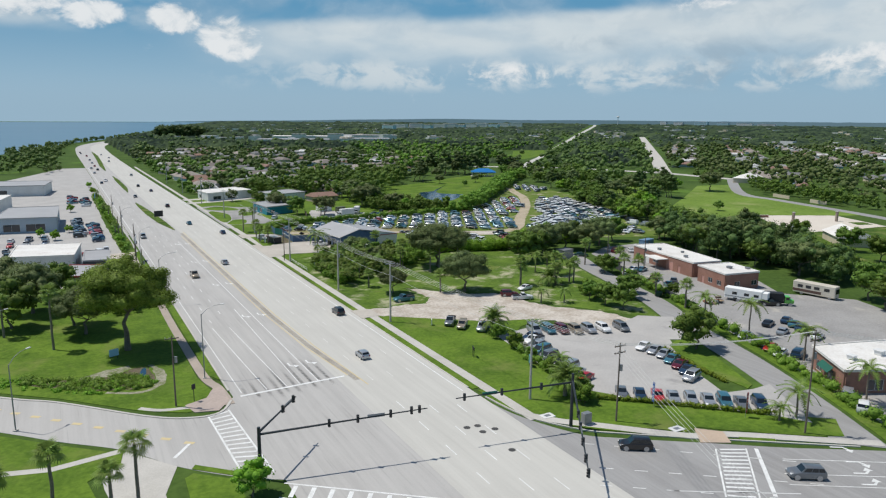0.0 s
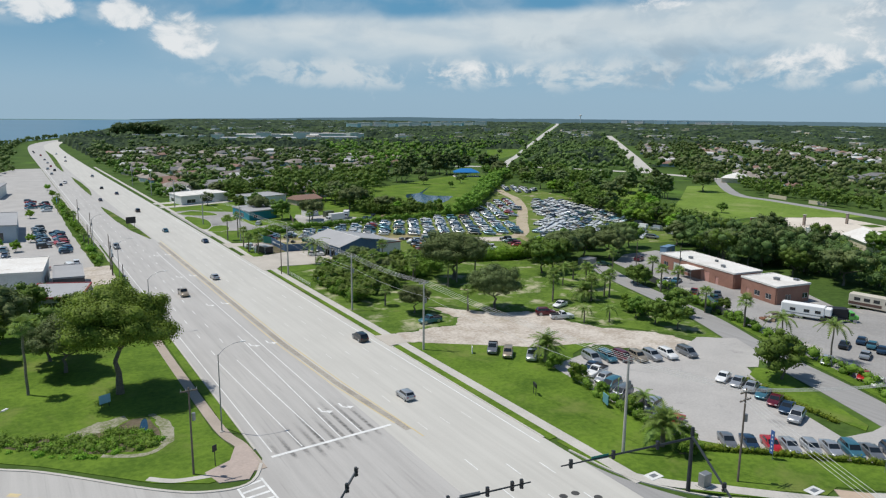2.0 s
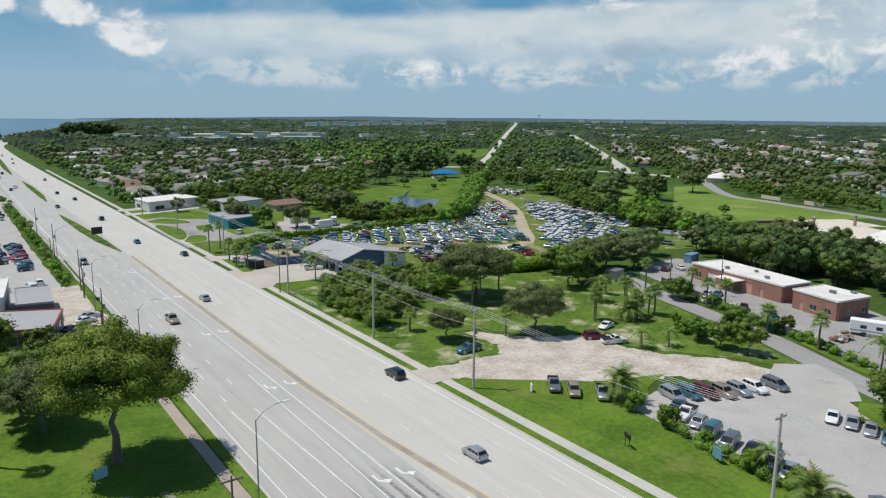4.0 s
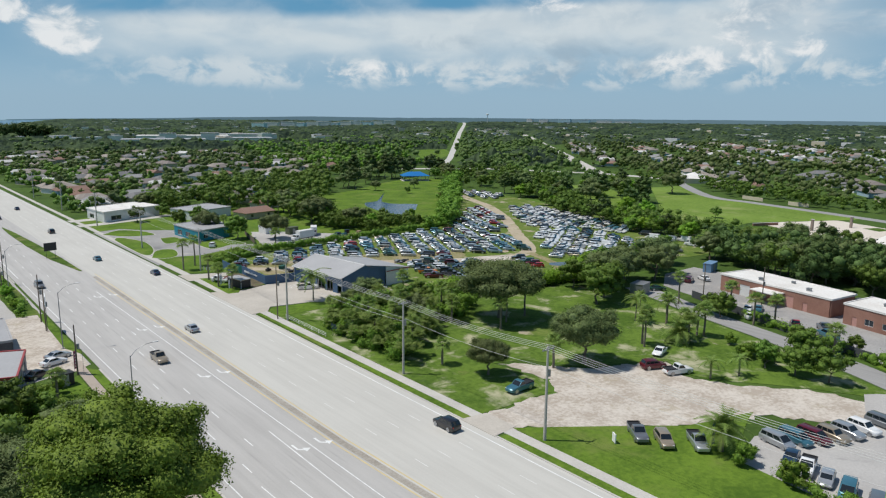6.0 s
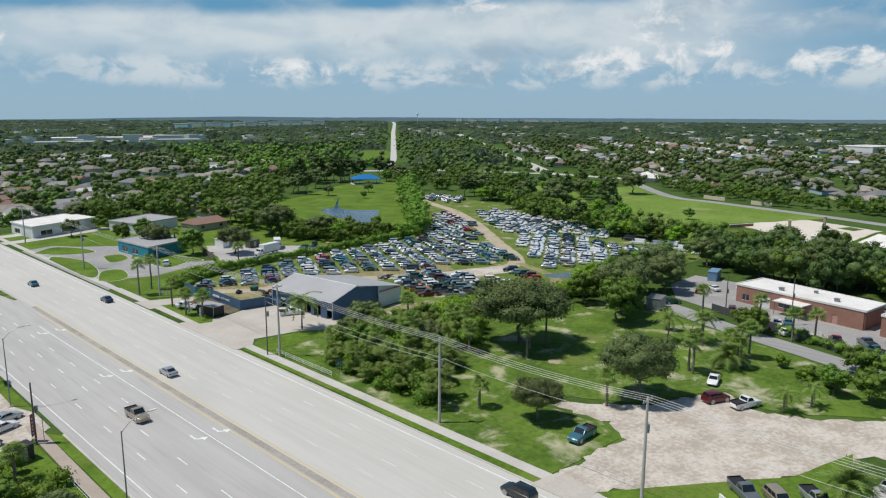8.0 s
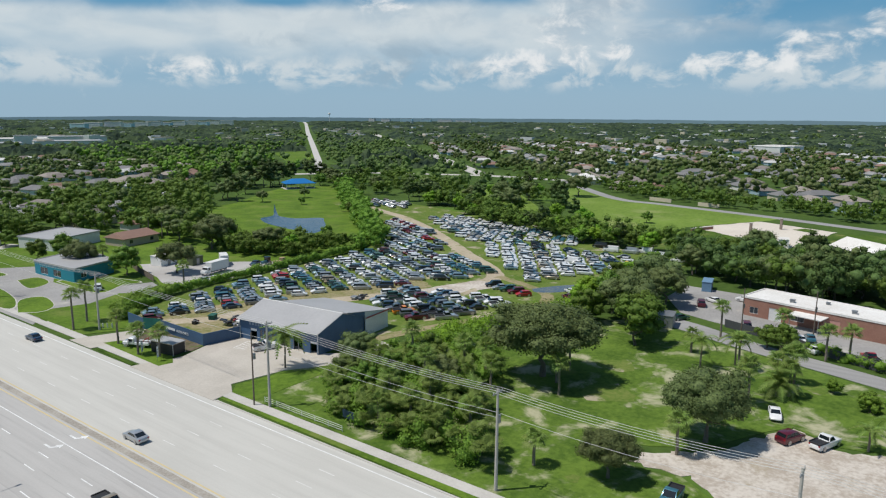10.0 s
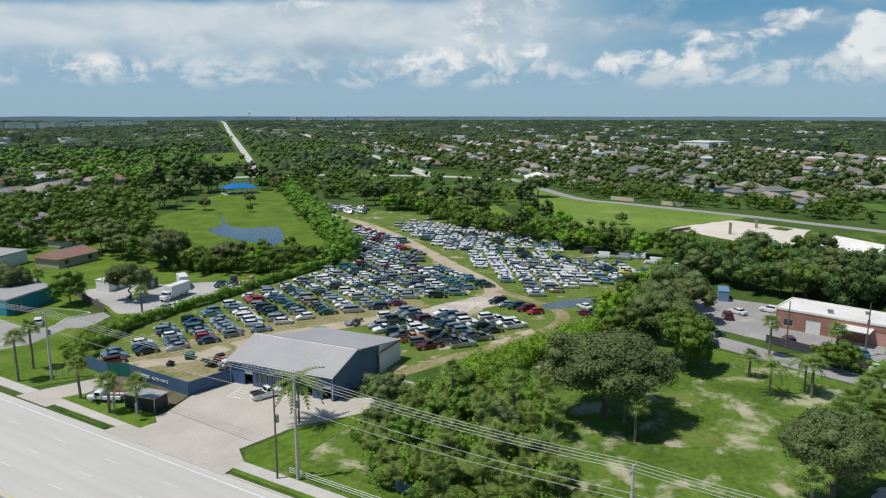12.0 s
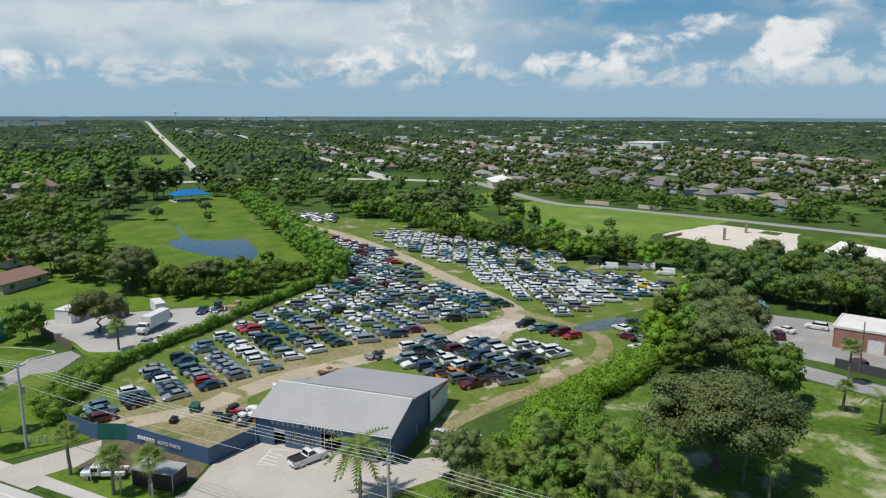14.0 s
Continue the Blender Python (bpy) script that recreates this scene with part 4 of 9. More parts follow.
def crown_mesh(name, seed, width, tall, base, clumps, per, leaf, mat, dome=0.35, fine=False):
    """A crown from many clumps of leaves: uneven outline, gaps, flat-bottomed by dome."""
    rng = np.random.default_rng(seed)
    mid = base + tall * 0.5
    cs = []
    while len(cs) < clumps:
        d = rng.normal(size=3)
        d /= np.linalg.norm(d)
        if d[2] < -dome:
            continue
        k = rng.uniform(0.62, 1.0) * (0.85 + 0.34 * noise.noise((d[0] * 2 + seed, d[1] * 2, d[2] * 2)))
        cs.append((d[0] * width * 0.5 * k, d[1] * width * 0.5 * k, mid + d[2] * tall * 0.5 * k))
    cs = np.array(cs)
    rad = rng.uniform(0.10, 0.20, clumps) * min(width, tall * 1.4) * (0.86 if fine else 1.1)
    leaves = leaf_cloud(rng, cs, rad, per, leaf, 0.75, (0, 0, mid), 0.56 if fine else 0.6)
    middle = np.array([[0, 0, mid + tall * 0.02]])
    allc, allr = np.concatenate([cs, middle]), np.append(rad, min(width, tall * 1.3) * 0.27)
    return foliage(name, leaves, lumps(rng, allc, allr, not fine, 0.58 if fine else 0.72), mat)


def trunk_mesh(name, seed, tall, thick, spread, limbs=5, mat=None):
    """A tapered, slightly leaning trunk that parts into limbs."""
    rng = random.Random(seed)
    bm = bmesh.new()
    p, r = Vector((0, 0, -0.2)), thick * 1.35
    for i in range(4):
        q = Vector((rng.uniform(-0.15, 0.15) * (i + 1), rng.uniform(-0.15, 0.15) * (i + 1), tall * (i + 1) / 4))
        rod(bm, p, q, r, r * 0.8, 7)
        p, r = q, r * 0.8
    for i in range(limbs):
        a = i * math.tau / limbs + rng.uniform(-0.4, 0.4)
        q = p + Vector((math.cos(a) * spread * 0.45, math.sin(a) * spread * 0.45, tall * rng.uniform(0.25, 0.5)))
        rod(bm, p - Vector((0, 0, 0.15)), q, r * 0.62, r * 0.38, 5)
        s = q + Vector((math.cos(a) * spread * 0.4, math.sin(a) * spread * 0.4, tall * rng.uniform(0.1, 0.35)))
        rod(bm, q, s, r * 0.38, r * 0.12, 4)
    me = bpy.data.meshes.new(name)
    bm.to_mesh(me)
    bm.free()
    me.materials.append(mat or BARK)
    return me


KINDS = {}


def tree_kind(key, name, label, width, tall, trunk, mat, clumps, per, leaf, variants=2, thick=0.25, dome=0.35, fine=False):
    KINDS[key] = (name, label, [(trunk_mesh(name + "_trunk", 31 * v + len(key), trunk, thick, width * 0.5),
                                crown_mesh(name + "_crown", 97 * v + len(key), width, tall, trunk * 0.75, clumps, per, leaf, mat, dome, fine)) for v in range(variants)])


tree_kind("oak", "oak_tree", "grey-green live oak with a broad spreading crown", 13.0, 8.5, 3.6, LEAF_OAK, 120, 400, 0.16, 2, 0.34, 0.45, True)
tree_kind("park", "park_tree", "tall broad dark-green shade tree", 13.5, 11.5, 7.0, LEAF_PARK, 120, 560, 0.15, 1, 0.42, 0.30, True)
tree_kind("round", "broadleaf_tree", "dense green broadleaf tree", 9.0, 7.5, 2.4, LEAF_WOOD, 28, 66, 0.28, 3, 0.22, 0.75)
tree_kind("bright", "broadleaf_tree", "bright green leafy tree", 8.5, 6.5, 2.0, LEAF_BRIGHT, 26, 64, 0.27, 2, 0.2, 0.8)
tree_kind("dark", "pine_tree", "tall dark green tree", 7.5, 11.0, 3.2, LEAF_DARK, 28, 60, 0.29, 2, 0.24, 0.85)
tree_kind("small_oak", "oak_tree", "grey-green oak in the tree belt", 11.0, 7.5, 3.2, LEAF_OAK, 30, 66, 0.29, 2, 0.28, 0.6)
tree_kind("bush", "bush", "rounded green bush in open grass", 3.0, 2.3, 0.5, LEAF_GREEN, 16, 130, 0.12, 2, 0.06, 0.9)
tree_kind("field_oak", "oak_tree", "small grey-green oak with an open crown", 12.0, 7.5, 3.4, LEAF_OAK, 46, 150, 0.23, 2, 0.3, 0.5)


def tree(key, x, y, scale=1.0, group="", z=0.0, tall=1.0, label=""):
    name, text, made = KINDS[key]
    k = int(abs(x * 7.3 + y * 3.1)) % len(made)
    root = thing(name, label or text, "bush" if name == "bush" else "tree", group=group)
    root.matrix_basis = Matrix.Translation((x, y, z)) @ Matrix.Rotation((x * 12.9 + y * 7.7) % math.tau, 4, "Z") @ Matrix.Diagonal((scale, scale, scale * tall, 1))
    part("trunk", made[k][0], None, root)
    part("crown", made[k][1], None, root)
    return root


def fan_frond():
    """A fan leaf: a stalk and a half-round of drooping blades."""
    v, f = [], []
    v += [(-0.03, 0, 0), (0.03, 0, 0), (0.02, 0, 0.0), (-0.02, 0, 0)]
    v[2], v[3] = (0.02, 1.0, 0.25), (-0.02, 1.0, 0.25)
    f.append((0, 1, 2, 3))
    for i in range(15):
        a = -2.1 + 4.2 * i / 14
        d = Vector((math.sin(a), math.cos(a), 0))
        n = Vector((d.y, -d.x, 0)) * 0.085
        base = Vector((0, 1.0, 0.25))
        m = base + d * 0.65 + Vector((0, 0, 0.05))
        tip = base + d * 1.15 + Vector((0, 0, -0.35))
        k = len(v)
        v += [tuple(base), tuple(m + n), tuple(tip), tuple(m - n)]
        f.append((k, k + 1, k + 2, k + 3))
    return mesh_of("fan_frond", v, f, LEAF_PALM)


def feather_frond(length=3.2, droop=1.3):
    """A feather leaf: an arched rib with leaflets on both sides."""
    v, f = [], []
    n = 16
    pts = [Vector((0, length * (i / n) * (1 - 0.12 * i / n), 0.9 * math.sin(i / n * 2.2) - droop * (i / n) ** 2.2)) for i in range(n + 1)]
    for i in range(n):
        k = len(v)
        w = 0.035
        v += [tuple(pts[i] + Vector((-w, 0, 0))), tuple(pts[i] + Vector((w, 0, 0))), tuple(pts[i + 1] + Vector((w, 0, 0))), tuple(pts[i + 1] + Vector((-w, 0, 0)))]
        f.append((k, k + 1, k + 2, k + 3))
        if i < 2:
            continue
        reach = 0.78 * math.sin(math.pi * (0.18 + 0.8 * i / n))
        for s in (-1, 1):
            k = len(v)
            a, b = pts[i], pts[min(i + 1, n)]
            tip = a.lerp(b, 0.5) + Vector((s * reach, 0.28, -0.22))
            v += [tuple(a), tuple(a.lerp(b, 0.98)), tuple(tip)]
            f.append((k, k + 1, k + 2))
    return mesh_of("feather_frond", v, f, LEAF_PALM)


FAN, FEATHER, QUEEN = fan_frond(), feather_frond(3.0, 1.2), feather_frond(3.4, 2.6)


def palm_trunk(tall, thick):
    bm = bmesh.new()
    n = max(4, int(tall / 0.7))
    for i in range(n):
        a, b = tall * i / n - (0.15 if i == 0 else 0), tall * (i + 1) / n
        w = thick * (1.25 - 0.35 * i / n)
        rod(bm, (0.05 * math.sin(i), 0, a), (0.05 * math.sin(i + 1), 0, b), w * 0.93, w, 9)
    me = bpy.data.meshes.new("palm_trunk")
    bm.to_mesh(me)
    bm.free()
    me.materials.append(PALM_BARK)
    return me


TRUNKS = {}


def palm(kind, x, y, tall, group="", fronds=0, size=1.0):
    """kind: fan (cabbage palm), date (short, wide), queen (slender, drooping)."""
    label = {"fan": "cabbage palm with a round head of fan leaves", "date": "stout date palm with long arching feather leaves", "queen": "slender palm with drooping feather leaves"}[kind]
    key = (kind, round(tall))
    if key not in TRUNKS:
        TRUNKS[key] = palm_trunk(round(tall), {"fan": 0.2, "date": 0.32, "queen": 0.15}[kind])
    root = thing("palm_tree", label, "palm tree", group=group)
    root.matrix_basis = Matrix.Translation((x, y, 0)) @ Matrix.Rotation((x * 5 + y) % math.tau, 4, "Z")
    part("trunk", TRUNKS[key], None, root)
    n = fronds or {"fan": 20, "date": 24, "queen": 16}[kind]
    leaf = {"fan": FAN, "date": FEATHER, "queen": QUEEN}[kind]
    rng = random.Random(int(x * 10 + y))
    for i in range(n):
        a = i * 2.39996 + rng.uniform(-0.2, 0.2)
        lift = (75 - 115 * ((i + 0.5) / n)) if kind != "queen" else (60 - 70 * ((i + 0.5) / n))
        s = size * rng.uniform(0.85, 1.12)
        part("frond", leaf, None, root, at=Matrix.Translation((0, 0, round(tall) - 0.05)) @ Matrix.Rotation(a, 4, "Z") @ Matrix.Rotation(radians(lift), 4, "X") @ Matrix.Diagonal((s, s, s, 1)))
    return root


def thicket(name, label, points, mat, seed, per=60, leaf=0.3, radius=(1.2, 2.4), height=(0.5, 3.0), kind="stuff"):
    """A mass of undergrowth: balls of leaves along and round the points (x, y)."""
    rng = np.random.default_rng(seed)
    n = len(points)
    rad = rng.uniform(*radius, n)
    cs = np.column_stack([np.array(points), rng.uniform(*height, n)])
    me = foliage(name, leaf_cloud(rng, cs, rad, int(per * 1.9), leaf * 0.72, 0.9, None, 0.5), lumps(rng, cs, rad, True, 0.64, 0.9), mat)
    return tagged(new(name, me), label, "bushes", kind=kind)


def palmettos(name, label, points, seed, tall=(0.3, 1.6)):
    """Clumps of fan leaves that rise from the ground."""
    rng = random.Random(seed)
    base = np.array([v.co[:] for v in FAN.vertices])
    fan = [tuple(p.vertices) for p in FAN.polygons]
    verts, faces = [], []
    for x, y in points:
        z = rng.uniform(*tall)
        for i in range(9):
            m = np.array(Matrix.Translation((x, y, z)) @ Matrix.Rotation(i * 2.4 + rng.uniform(-0.3, 0.3), 4, "Z") @ Matrix.Rotation(radians(rng.uniform(0, 65)), 4, "X") @ Matrix.Scale(rng.uniform(0.7, 1.1), 4))
            at = len(verts) * len(base)
            verts.append(base @ m[:3, :3].T + m[:3, 3])
            faces += [tuple(j + at for j in f) for f in fan]
    return tagged(new(name, mesh_of(name, np.concatenate(verts), faces, LEAF_PALM)), label, "bushes", kind="stuff")


def strewn(poly, n, seed, keep=None):
    """n random places inside an outline."""
    rng = random.Random(seed)
    xs, ys = [p[0] for p in poly], [p[1] for p in poly]
    out = []
    tries = 0
    while len(out) < n and tries < n * 60:
        tries += 1
        p = (rng.uniform(min(xs), max(xs)), rng.uniform(min(ys), max(ys)))
        if inside(p, poly) and (keep is None or keep(p)):
            out.append(p)
    return out


def inside(p, poly):
    x, y = p
    hit = False
    for i in range(len(poly)):
        (x0, y0), (x1, y1) = poly[i - 1], poly[i]
        if (y0 > y) != (y1 > y) and x < (x1 - x0) * (y - y0) / (y1 - y0) + x0:
            hit = not hit
    return hit

# ---------------------------------------------------------------- vehicles
def car_paint(name, color, metal=0.0, rough=0.3):
    m = material("paint_" + name, color, tuple(c * 0.85 for c in color), rough, metal, scales=(0.7, 5.0), amount=0.3, coat=0.6)
    return m


PAINTS = {"white": car_paint("white", (0.82, 0.82, 0.81)), "silver": car_paint("silver", (0.46, 0.48, 0.50), 0.5), "grey": car_paint("grey", (0.20, 0.215, 0.23), 0.4),
          "black": car_paint("black", (0.012, 0.013, 0.016)), "navy": car_paint("navy", (0.02, 0.05, 0.10), 0.2), "steel": car_paint("steel", (0.22, 0.32, 0.38), 0.4), "teal": car_paint("teal", (0.06, 0.19, 0.25), 0.3),
          "red": car_paint("red", (0.42, 0.015, 0.02)), "maroon": car_paint("maroon", (0.13, 0.012, 0.025), 0.2), "green": car_paint("green", (0.02, 0.08, 0.055), 0.2),
          "tan": car_paint("tan", (0.36, 0.30, 0.22), 0.3), "orange": car_paint("orange", (0.75, 0.22, 0.02)), "yellow": car_paint("yellow", (0.75, 0.55, 0.04)), "lime": car_paint("lime", (0.15, 0.55, 0.08)),
          "blue": car_paint("blue", (0.04, 0.14, 0.33), 0.3)}
GLASS = plain("car_glass", (0.012, 0.018, 0.022), 0.05, 0.0, 0.5)
TYRE = plain("tyre_rubber", (0.015, 0.015, 0.016), 0.85)
RIM = plain("alloy_rim", (0.45, 0.46, 0.48), 0.35, 0.9)
LAMP_W = plain("headlamp", (0.75, 0.77, 0.78), 0.15, 0.0, 0.5)
LAMP_R = plain("tail_lamp", (0.35, 0.01, 0.01), 0.2, 0.0, 0.5)
TRIM = plain("black_trim", (0.02, 0.02, 0.022), 0.6)

# length, width, belt heights (front, cowl, tail), cabin: base rear, base front, roof rear, roof front, roof height; wheel radius and places
CARS = {
    "sedan": (4.75, 1.82, 0.72, 0.95, 0.98, -1.75, 1.05, -0.95, 0.25, 1.45, 0.33, 1.42, -1.38),
    "hatch": (4.25, 1.78, 0.76, 0.98, 1.02, -2.02, 1.05, -1.55, 0.35, 1.52, 0.33, 1.32, -1.28),
    "suv": (4.80, 1.92, 0.92, 1.10, 1.12, -2.32, 1.05, -1.95, 0.40, 1.76, 0.38, 1.48, -1.42),
    "minivan": (5.00, 1.95, 0.85, 1.05, 1.08, -2.42, 1.65, -2.15, 0.70, 1.78, 0.35, 1.55, -1.45),
    "pickup": (5.60, 1.98, 0.98, 1.15, 1.12, -0.55, 1.15, -0.30, 0.48, 1.86, 0.40, 1.78, -1.72),
    "van": (5.50, 2.02, 1.00, 1.25, 1.30, -2.70, 2.05, -2.62, 1.20, 2.20, 0.37, 1.75, -1.75),
}


def shell(kind):
    """Vertices and faces of the painted body, and the glass panels."""
    L, W, zf, zc, zt, br, bf, rr, rf, zr, wr, _, _ = CARS[kind]
    h, w = L / 2, W / 2
    stations = [(-h, 0.86, 0.42, zt - 0.22), (-h + 0.12, 0.95, 0.30, zt - 0.05), (-h + 0.5, 1.0, 0.26, zt), (br, 1.0, 0.25, zt), (0.0, 1.0, 0.24, (zt + zc) / 2),
                (bf, 1.0, 0.25, zc), (h - 0.75, 0.99, 0.27, zf + 0.09), (h - 0.22, 0.93, 0.32, zf), (h, 0.80, 0.42, zf - 0.16)]
    stations.sort()
    v, f = [], []
    for x, k, z0, z1 in stations:
        zm = z0 + (z1 - z0) * 0.55
        ring = [(-w * k * 0.93, z0), (-w * k, zm), (-w * k * 0.985, z1 - 0.07), (-w * k * 0.90, z1), (w * k * 0.90, z1), (w * k * 0.985, z1 - 0.07), (w * k, zm), (w * k * 0.93, z0)]
        v += [(x, y, z) for y, z in ring]
    n = 8
    for s in range(len(stations) - 1):
        for i in range(n):
            j = (i + 1) % n
            f.append((s * n + i, s * n + j, (s + 1) * n + j, (s + 1) * n + i))
    f.append(tuple(range(n))[::-1])
    f.append(tuple((len(stations) - 1) * n + i for i in range(n)))
    # cabin
    k = len(v)
    b, t = w * 0.91, w * 0.80
    zb = min(zc, zt) - 0.02
    for x, y, z in ((br, -b, zb), (br, b, zb), (bf, b, zb), (bf, -b, zb)):
        v.append((x, y, z))
    for x, y, z in ((rr, -t, zr - 0.05), (rr, t, zr - 0.05), (rf, t, zr - 0.04), (rf, -t, zr - 0.04)):
        v.append((x, y, z))
    c = t * 0.91
    for x, y in ((rr + 0.14, -c), (rr + 0.14, c), (rf - 0.14, c), (rf - 0.14, -c)):
        v.append((x, y, zr))
    for i in range(4):
        j = (i + 1) % 4
        f.append((k + i, k + j, k + 4 + j, k + 4 + i))
        f.append((k + 4 + i, k + 4 + j, k + 8 + j, k + 8 + i))
    f.append((k + 8, k + 9, k + 10, k + 11))
    panes = {}
    P = [Vector(q) for q in v[k:k + 8]]

    def pane(a, b_, c_, d, left, right, low, high, out):
        def at(u, s):
            return a.lerp(b_, u).lerp(d.lerp(c_, u), s) + out * 0.012
        return [at(left, low), at(right, low), at(right, high), at(left, high)]
    panes["windshield"] = [pane(P[3], P[2], P[6], P[7], 0.05, 0.95, 0.08, 0.95, Vector((0.8, 0, 0.6)))]
    panes["rear_window"] = [pane(P[1], P[0], P[4], P[5], 0.07, 0.93, 0.25 if kind != "sedan" else 0.12, 0.93, Vector((-0.8, 0, 0.6)))]
    ends = {"pickup": ((0.06, 0.94),), "van": ((0.70, 0.95),)}.get(kind, ((0.07, 0.38), (0.41, 0.92)) if kind == "sedan" else ((0.05, 0.30), (0.33, 0.60), (0.63, 0.93)))
    panes["side_window"] = []
    for a, b_ in ends:
        panes["side_window"].append(pane(P[2], P[3], P[7], P[6], 0, 0, 0, 0, Vector()) and pane(P[1], P[2], P[6], P[5], a, b_, 0.18, 0.90, Vector((0, 1, 0.25))))
        panes["side_window"].append(pane(P[0], P[3], P[7], P[4], a, b_, 0.18, 0.90, Vector((0, -1, 0.25))))
    return v, f, panes


def slab(quad):
    """A thin pane with a little depth."""
    a, b, c, d = quad
    n = (b - a).cross(d - a).normalized() * 0.01
    v = [tuple(p) for p in (a, b, c, d)] + [tuple(p - n) for p in (a, b, c, d)]
    return v, [(0, 1, 2, 3), (7, 6, 5, 4), (0, 4, 5, 1), (1, 5, 6, 2), (2, 6, 7, 3), (3, 7, 4, 0)]


def wheel_mesh(r, wide=0.23):
    bm = bmesh.new()
    rod(bm, (0, -wide / 2, 0), (0, wide / 2, 0), r, r, 11)
    k = len(bm.faces)
    for s in (-1, 1):
        rod(bm, (0, s * (wide / 2 - 0.02), 0), (0, s * (wide / 2 + 0.012), 0), r * 0.62, r * 0.5, 7)
    me = bpy.data.meshes.new("wheel")
    bm.to_mesh(me)
    bm.free()
    me.materials.append(TYRE)
    me.materials.append(RIM)
    me.polygons.foreach_set("material_index", np.array([0 if i < k else 1 for i in range(len(me.polygons))], dtype=np.int32))
    return me


SHELLS = {kind: shell(kind) for kind in CARS}
WHEELS = {kind: wheel_mesh(CARS[kind][10]) for kind in CARS}
BODIES, PANES = {}, {}


def body_mesh(kind, paint):
    if (kind, paint) not in BODIES:
        v, f, _ = SHELLS[kind]
        me = mesh_of("body", v, f, PAINTS[paint], smooth=True)
        me.set_sharp_from_angle(angle=radians(38))
        BODIES[kind, paint] = me
    return BODIES[kind, paint]


for kind, (v, f, panes) in SHELLS.items():
    for name, quads in panes.items():
        pv, pf = [], []
        for q in quads:
            a, b = slab(q)
            pf += [tuple(i + len(pv) for i in t) for t in b]
            pv += a
        PANES[kind, name] = mesh_of(name, pv, pf, GLASS)
    for i, q in enumerate(panes["side_window"]):
        PANES[kind, "side", i] = mesh_of("side_window", *slab(q), GLASS)
    # one glazed band round the cabin
    c = [Vector(p) for p in v[-12:-4]]
    mid = sum(c, Vector()) / 8
    low = [c[i].lerp(c[i + 4], 0.2) for i in range(4)]
    top = [c[i].lerp(c[i + 4], 0.9) for i in range(4)]
    ring = [p + Vector((p.x - mid.x, p.y - mid.y, 0)).normalized() * 0.02 for p in low + top]
    if kind == "van":
        for i in (0, 1, 4, 5):
            ring[i].x = 0.9
    PANES[kind, "glass"] = mesh_of("glass", ring, [(0, 1, 5, 4), (1, 2, 6, 5), (2, 3, 7, 6), (3, 0, 4, 7)], GLASS)


def lamp_mesh(name, mat, w=0.34, h=0.15):
    bm = boxes((-0.05, 0.05, -w / 2, w / 2, -h / 2, h / 2), bevel=0.03)
    me = bpy.data.meshes.new(name)
    bm.to_mesh(me)
    bm.free()
    me.materials.append(mat)
    return me


HEAD, TAIL = lamp_mesh("headlight", LAMP_W), lamp_mesh("taillight", LAMP_R, 0.3, 0.2)
BED = None
WORDS = {"sedan": "sedan", "hatch": "hatchback", "suv": "sport utility vehicle", "minivan": "minivan", "pickup": "pickup truck", "van": "cargo van"}


def bed_mesh():
    bm = bmesh.new()
    L = CARS["pickup"][0] / 2
    box(bm, -L + 0.22, -0.62, -0.80, 0.80, 1.085, 1.135)
    for y in (-0.86, 0.86):
        box(bm, -L + 0.1, -0.6, y - 0.07, y + 0.07, 1.1, 1.28, 0.02)
    box(bm, -L + 0.06, -L + 0.18, -0.86, 0.86, 1.0, 1.27, 0.02)
    me = bpy.data.meshes.new("bed")
    bm.to_mesh(me)
    bm.free()
    me.materials.append(TRIM)
    return me


BED = bed_mesh()


def vehicle(kind, paint, x, y, heading, label="", group="", z=0.09, fine=True, scale=1.0):
    """A car standing at x, y; heading in degrees from the x axis is where its nose points."""
    L, W, zf, zc, zt, *_, wr, wf, wb = CARS[kind]
    root = thing("pickup_truck" if kind == "pickup" else "van" if kind in ("van", "minivan") else "car", label or "%s %s" % (paint, WORDS[kind]), "pickup truck" if kind == "pickup" else "van" if kind in ("van", "minivan") else "car", group=group)
    root.matrix_basis = Matrix.Translation((x, y, z)) @ Matrix.Rotation(radians(heading), 4, "Z") @ Matrix.Scale(scale, 4)
    part("body", body_mesh(kind, paint), None, root)
    if fine:
        for name in ("windshield", "rear_window"):
            part(name, PANES[kind, name], None, root)
        for i in range(len(SHELLS[kind][2]["side_window"])):
            part("side_window", PANES[kind, "side", i], None, root)
        for s in (-1, 1):
            part("headlight", HEAD, None, root, at=Matrix.Translation((L / 2 - 0.10, s * W * 0.34, zf - 0.14)))
            part("taillight", TAIL, None, root, at=Matrix.Translation((-L / 2 + 0.05, s * W * 0.37, zt - 0.22)))
    else:
        part("glass", PANES[kind, "glass"], None, root)
    if kind == "pickup":
        part("bed", BED, None, root)
    for a in (wf, wb):
        for s in (-1, 1):
            part("wheel", WHEELS[kind], None, root, at=Matrix.Translation((a, s * (W / 2 - 0.09), wr)))
    return root

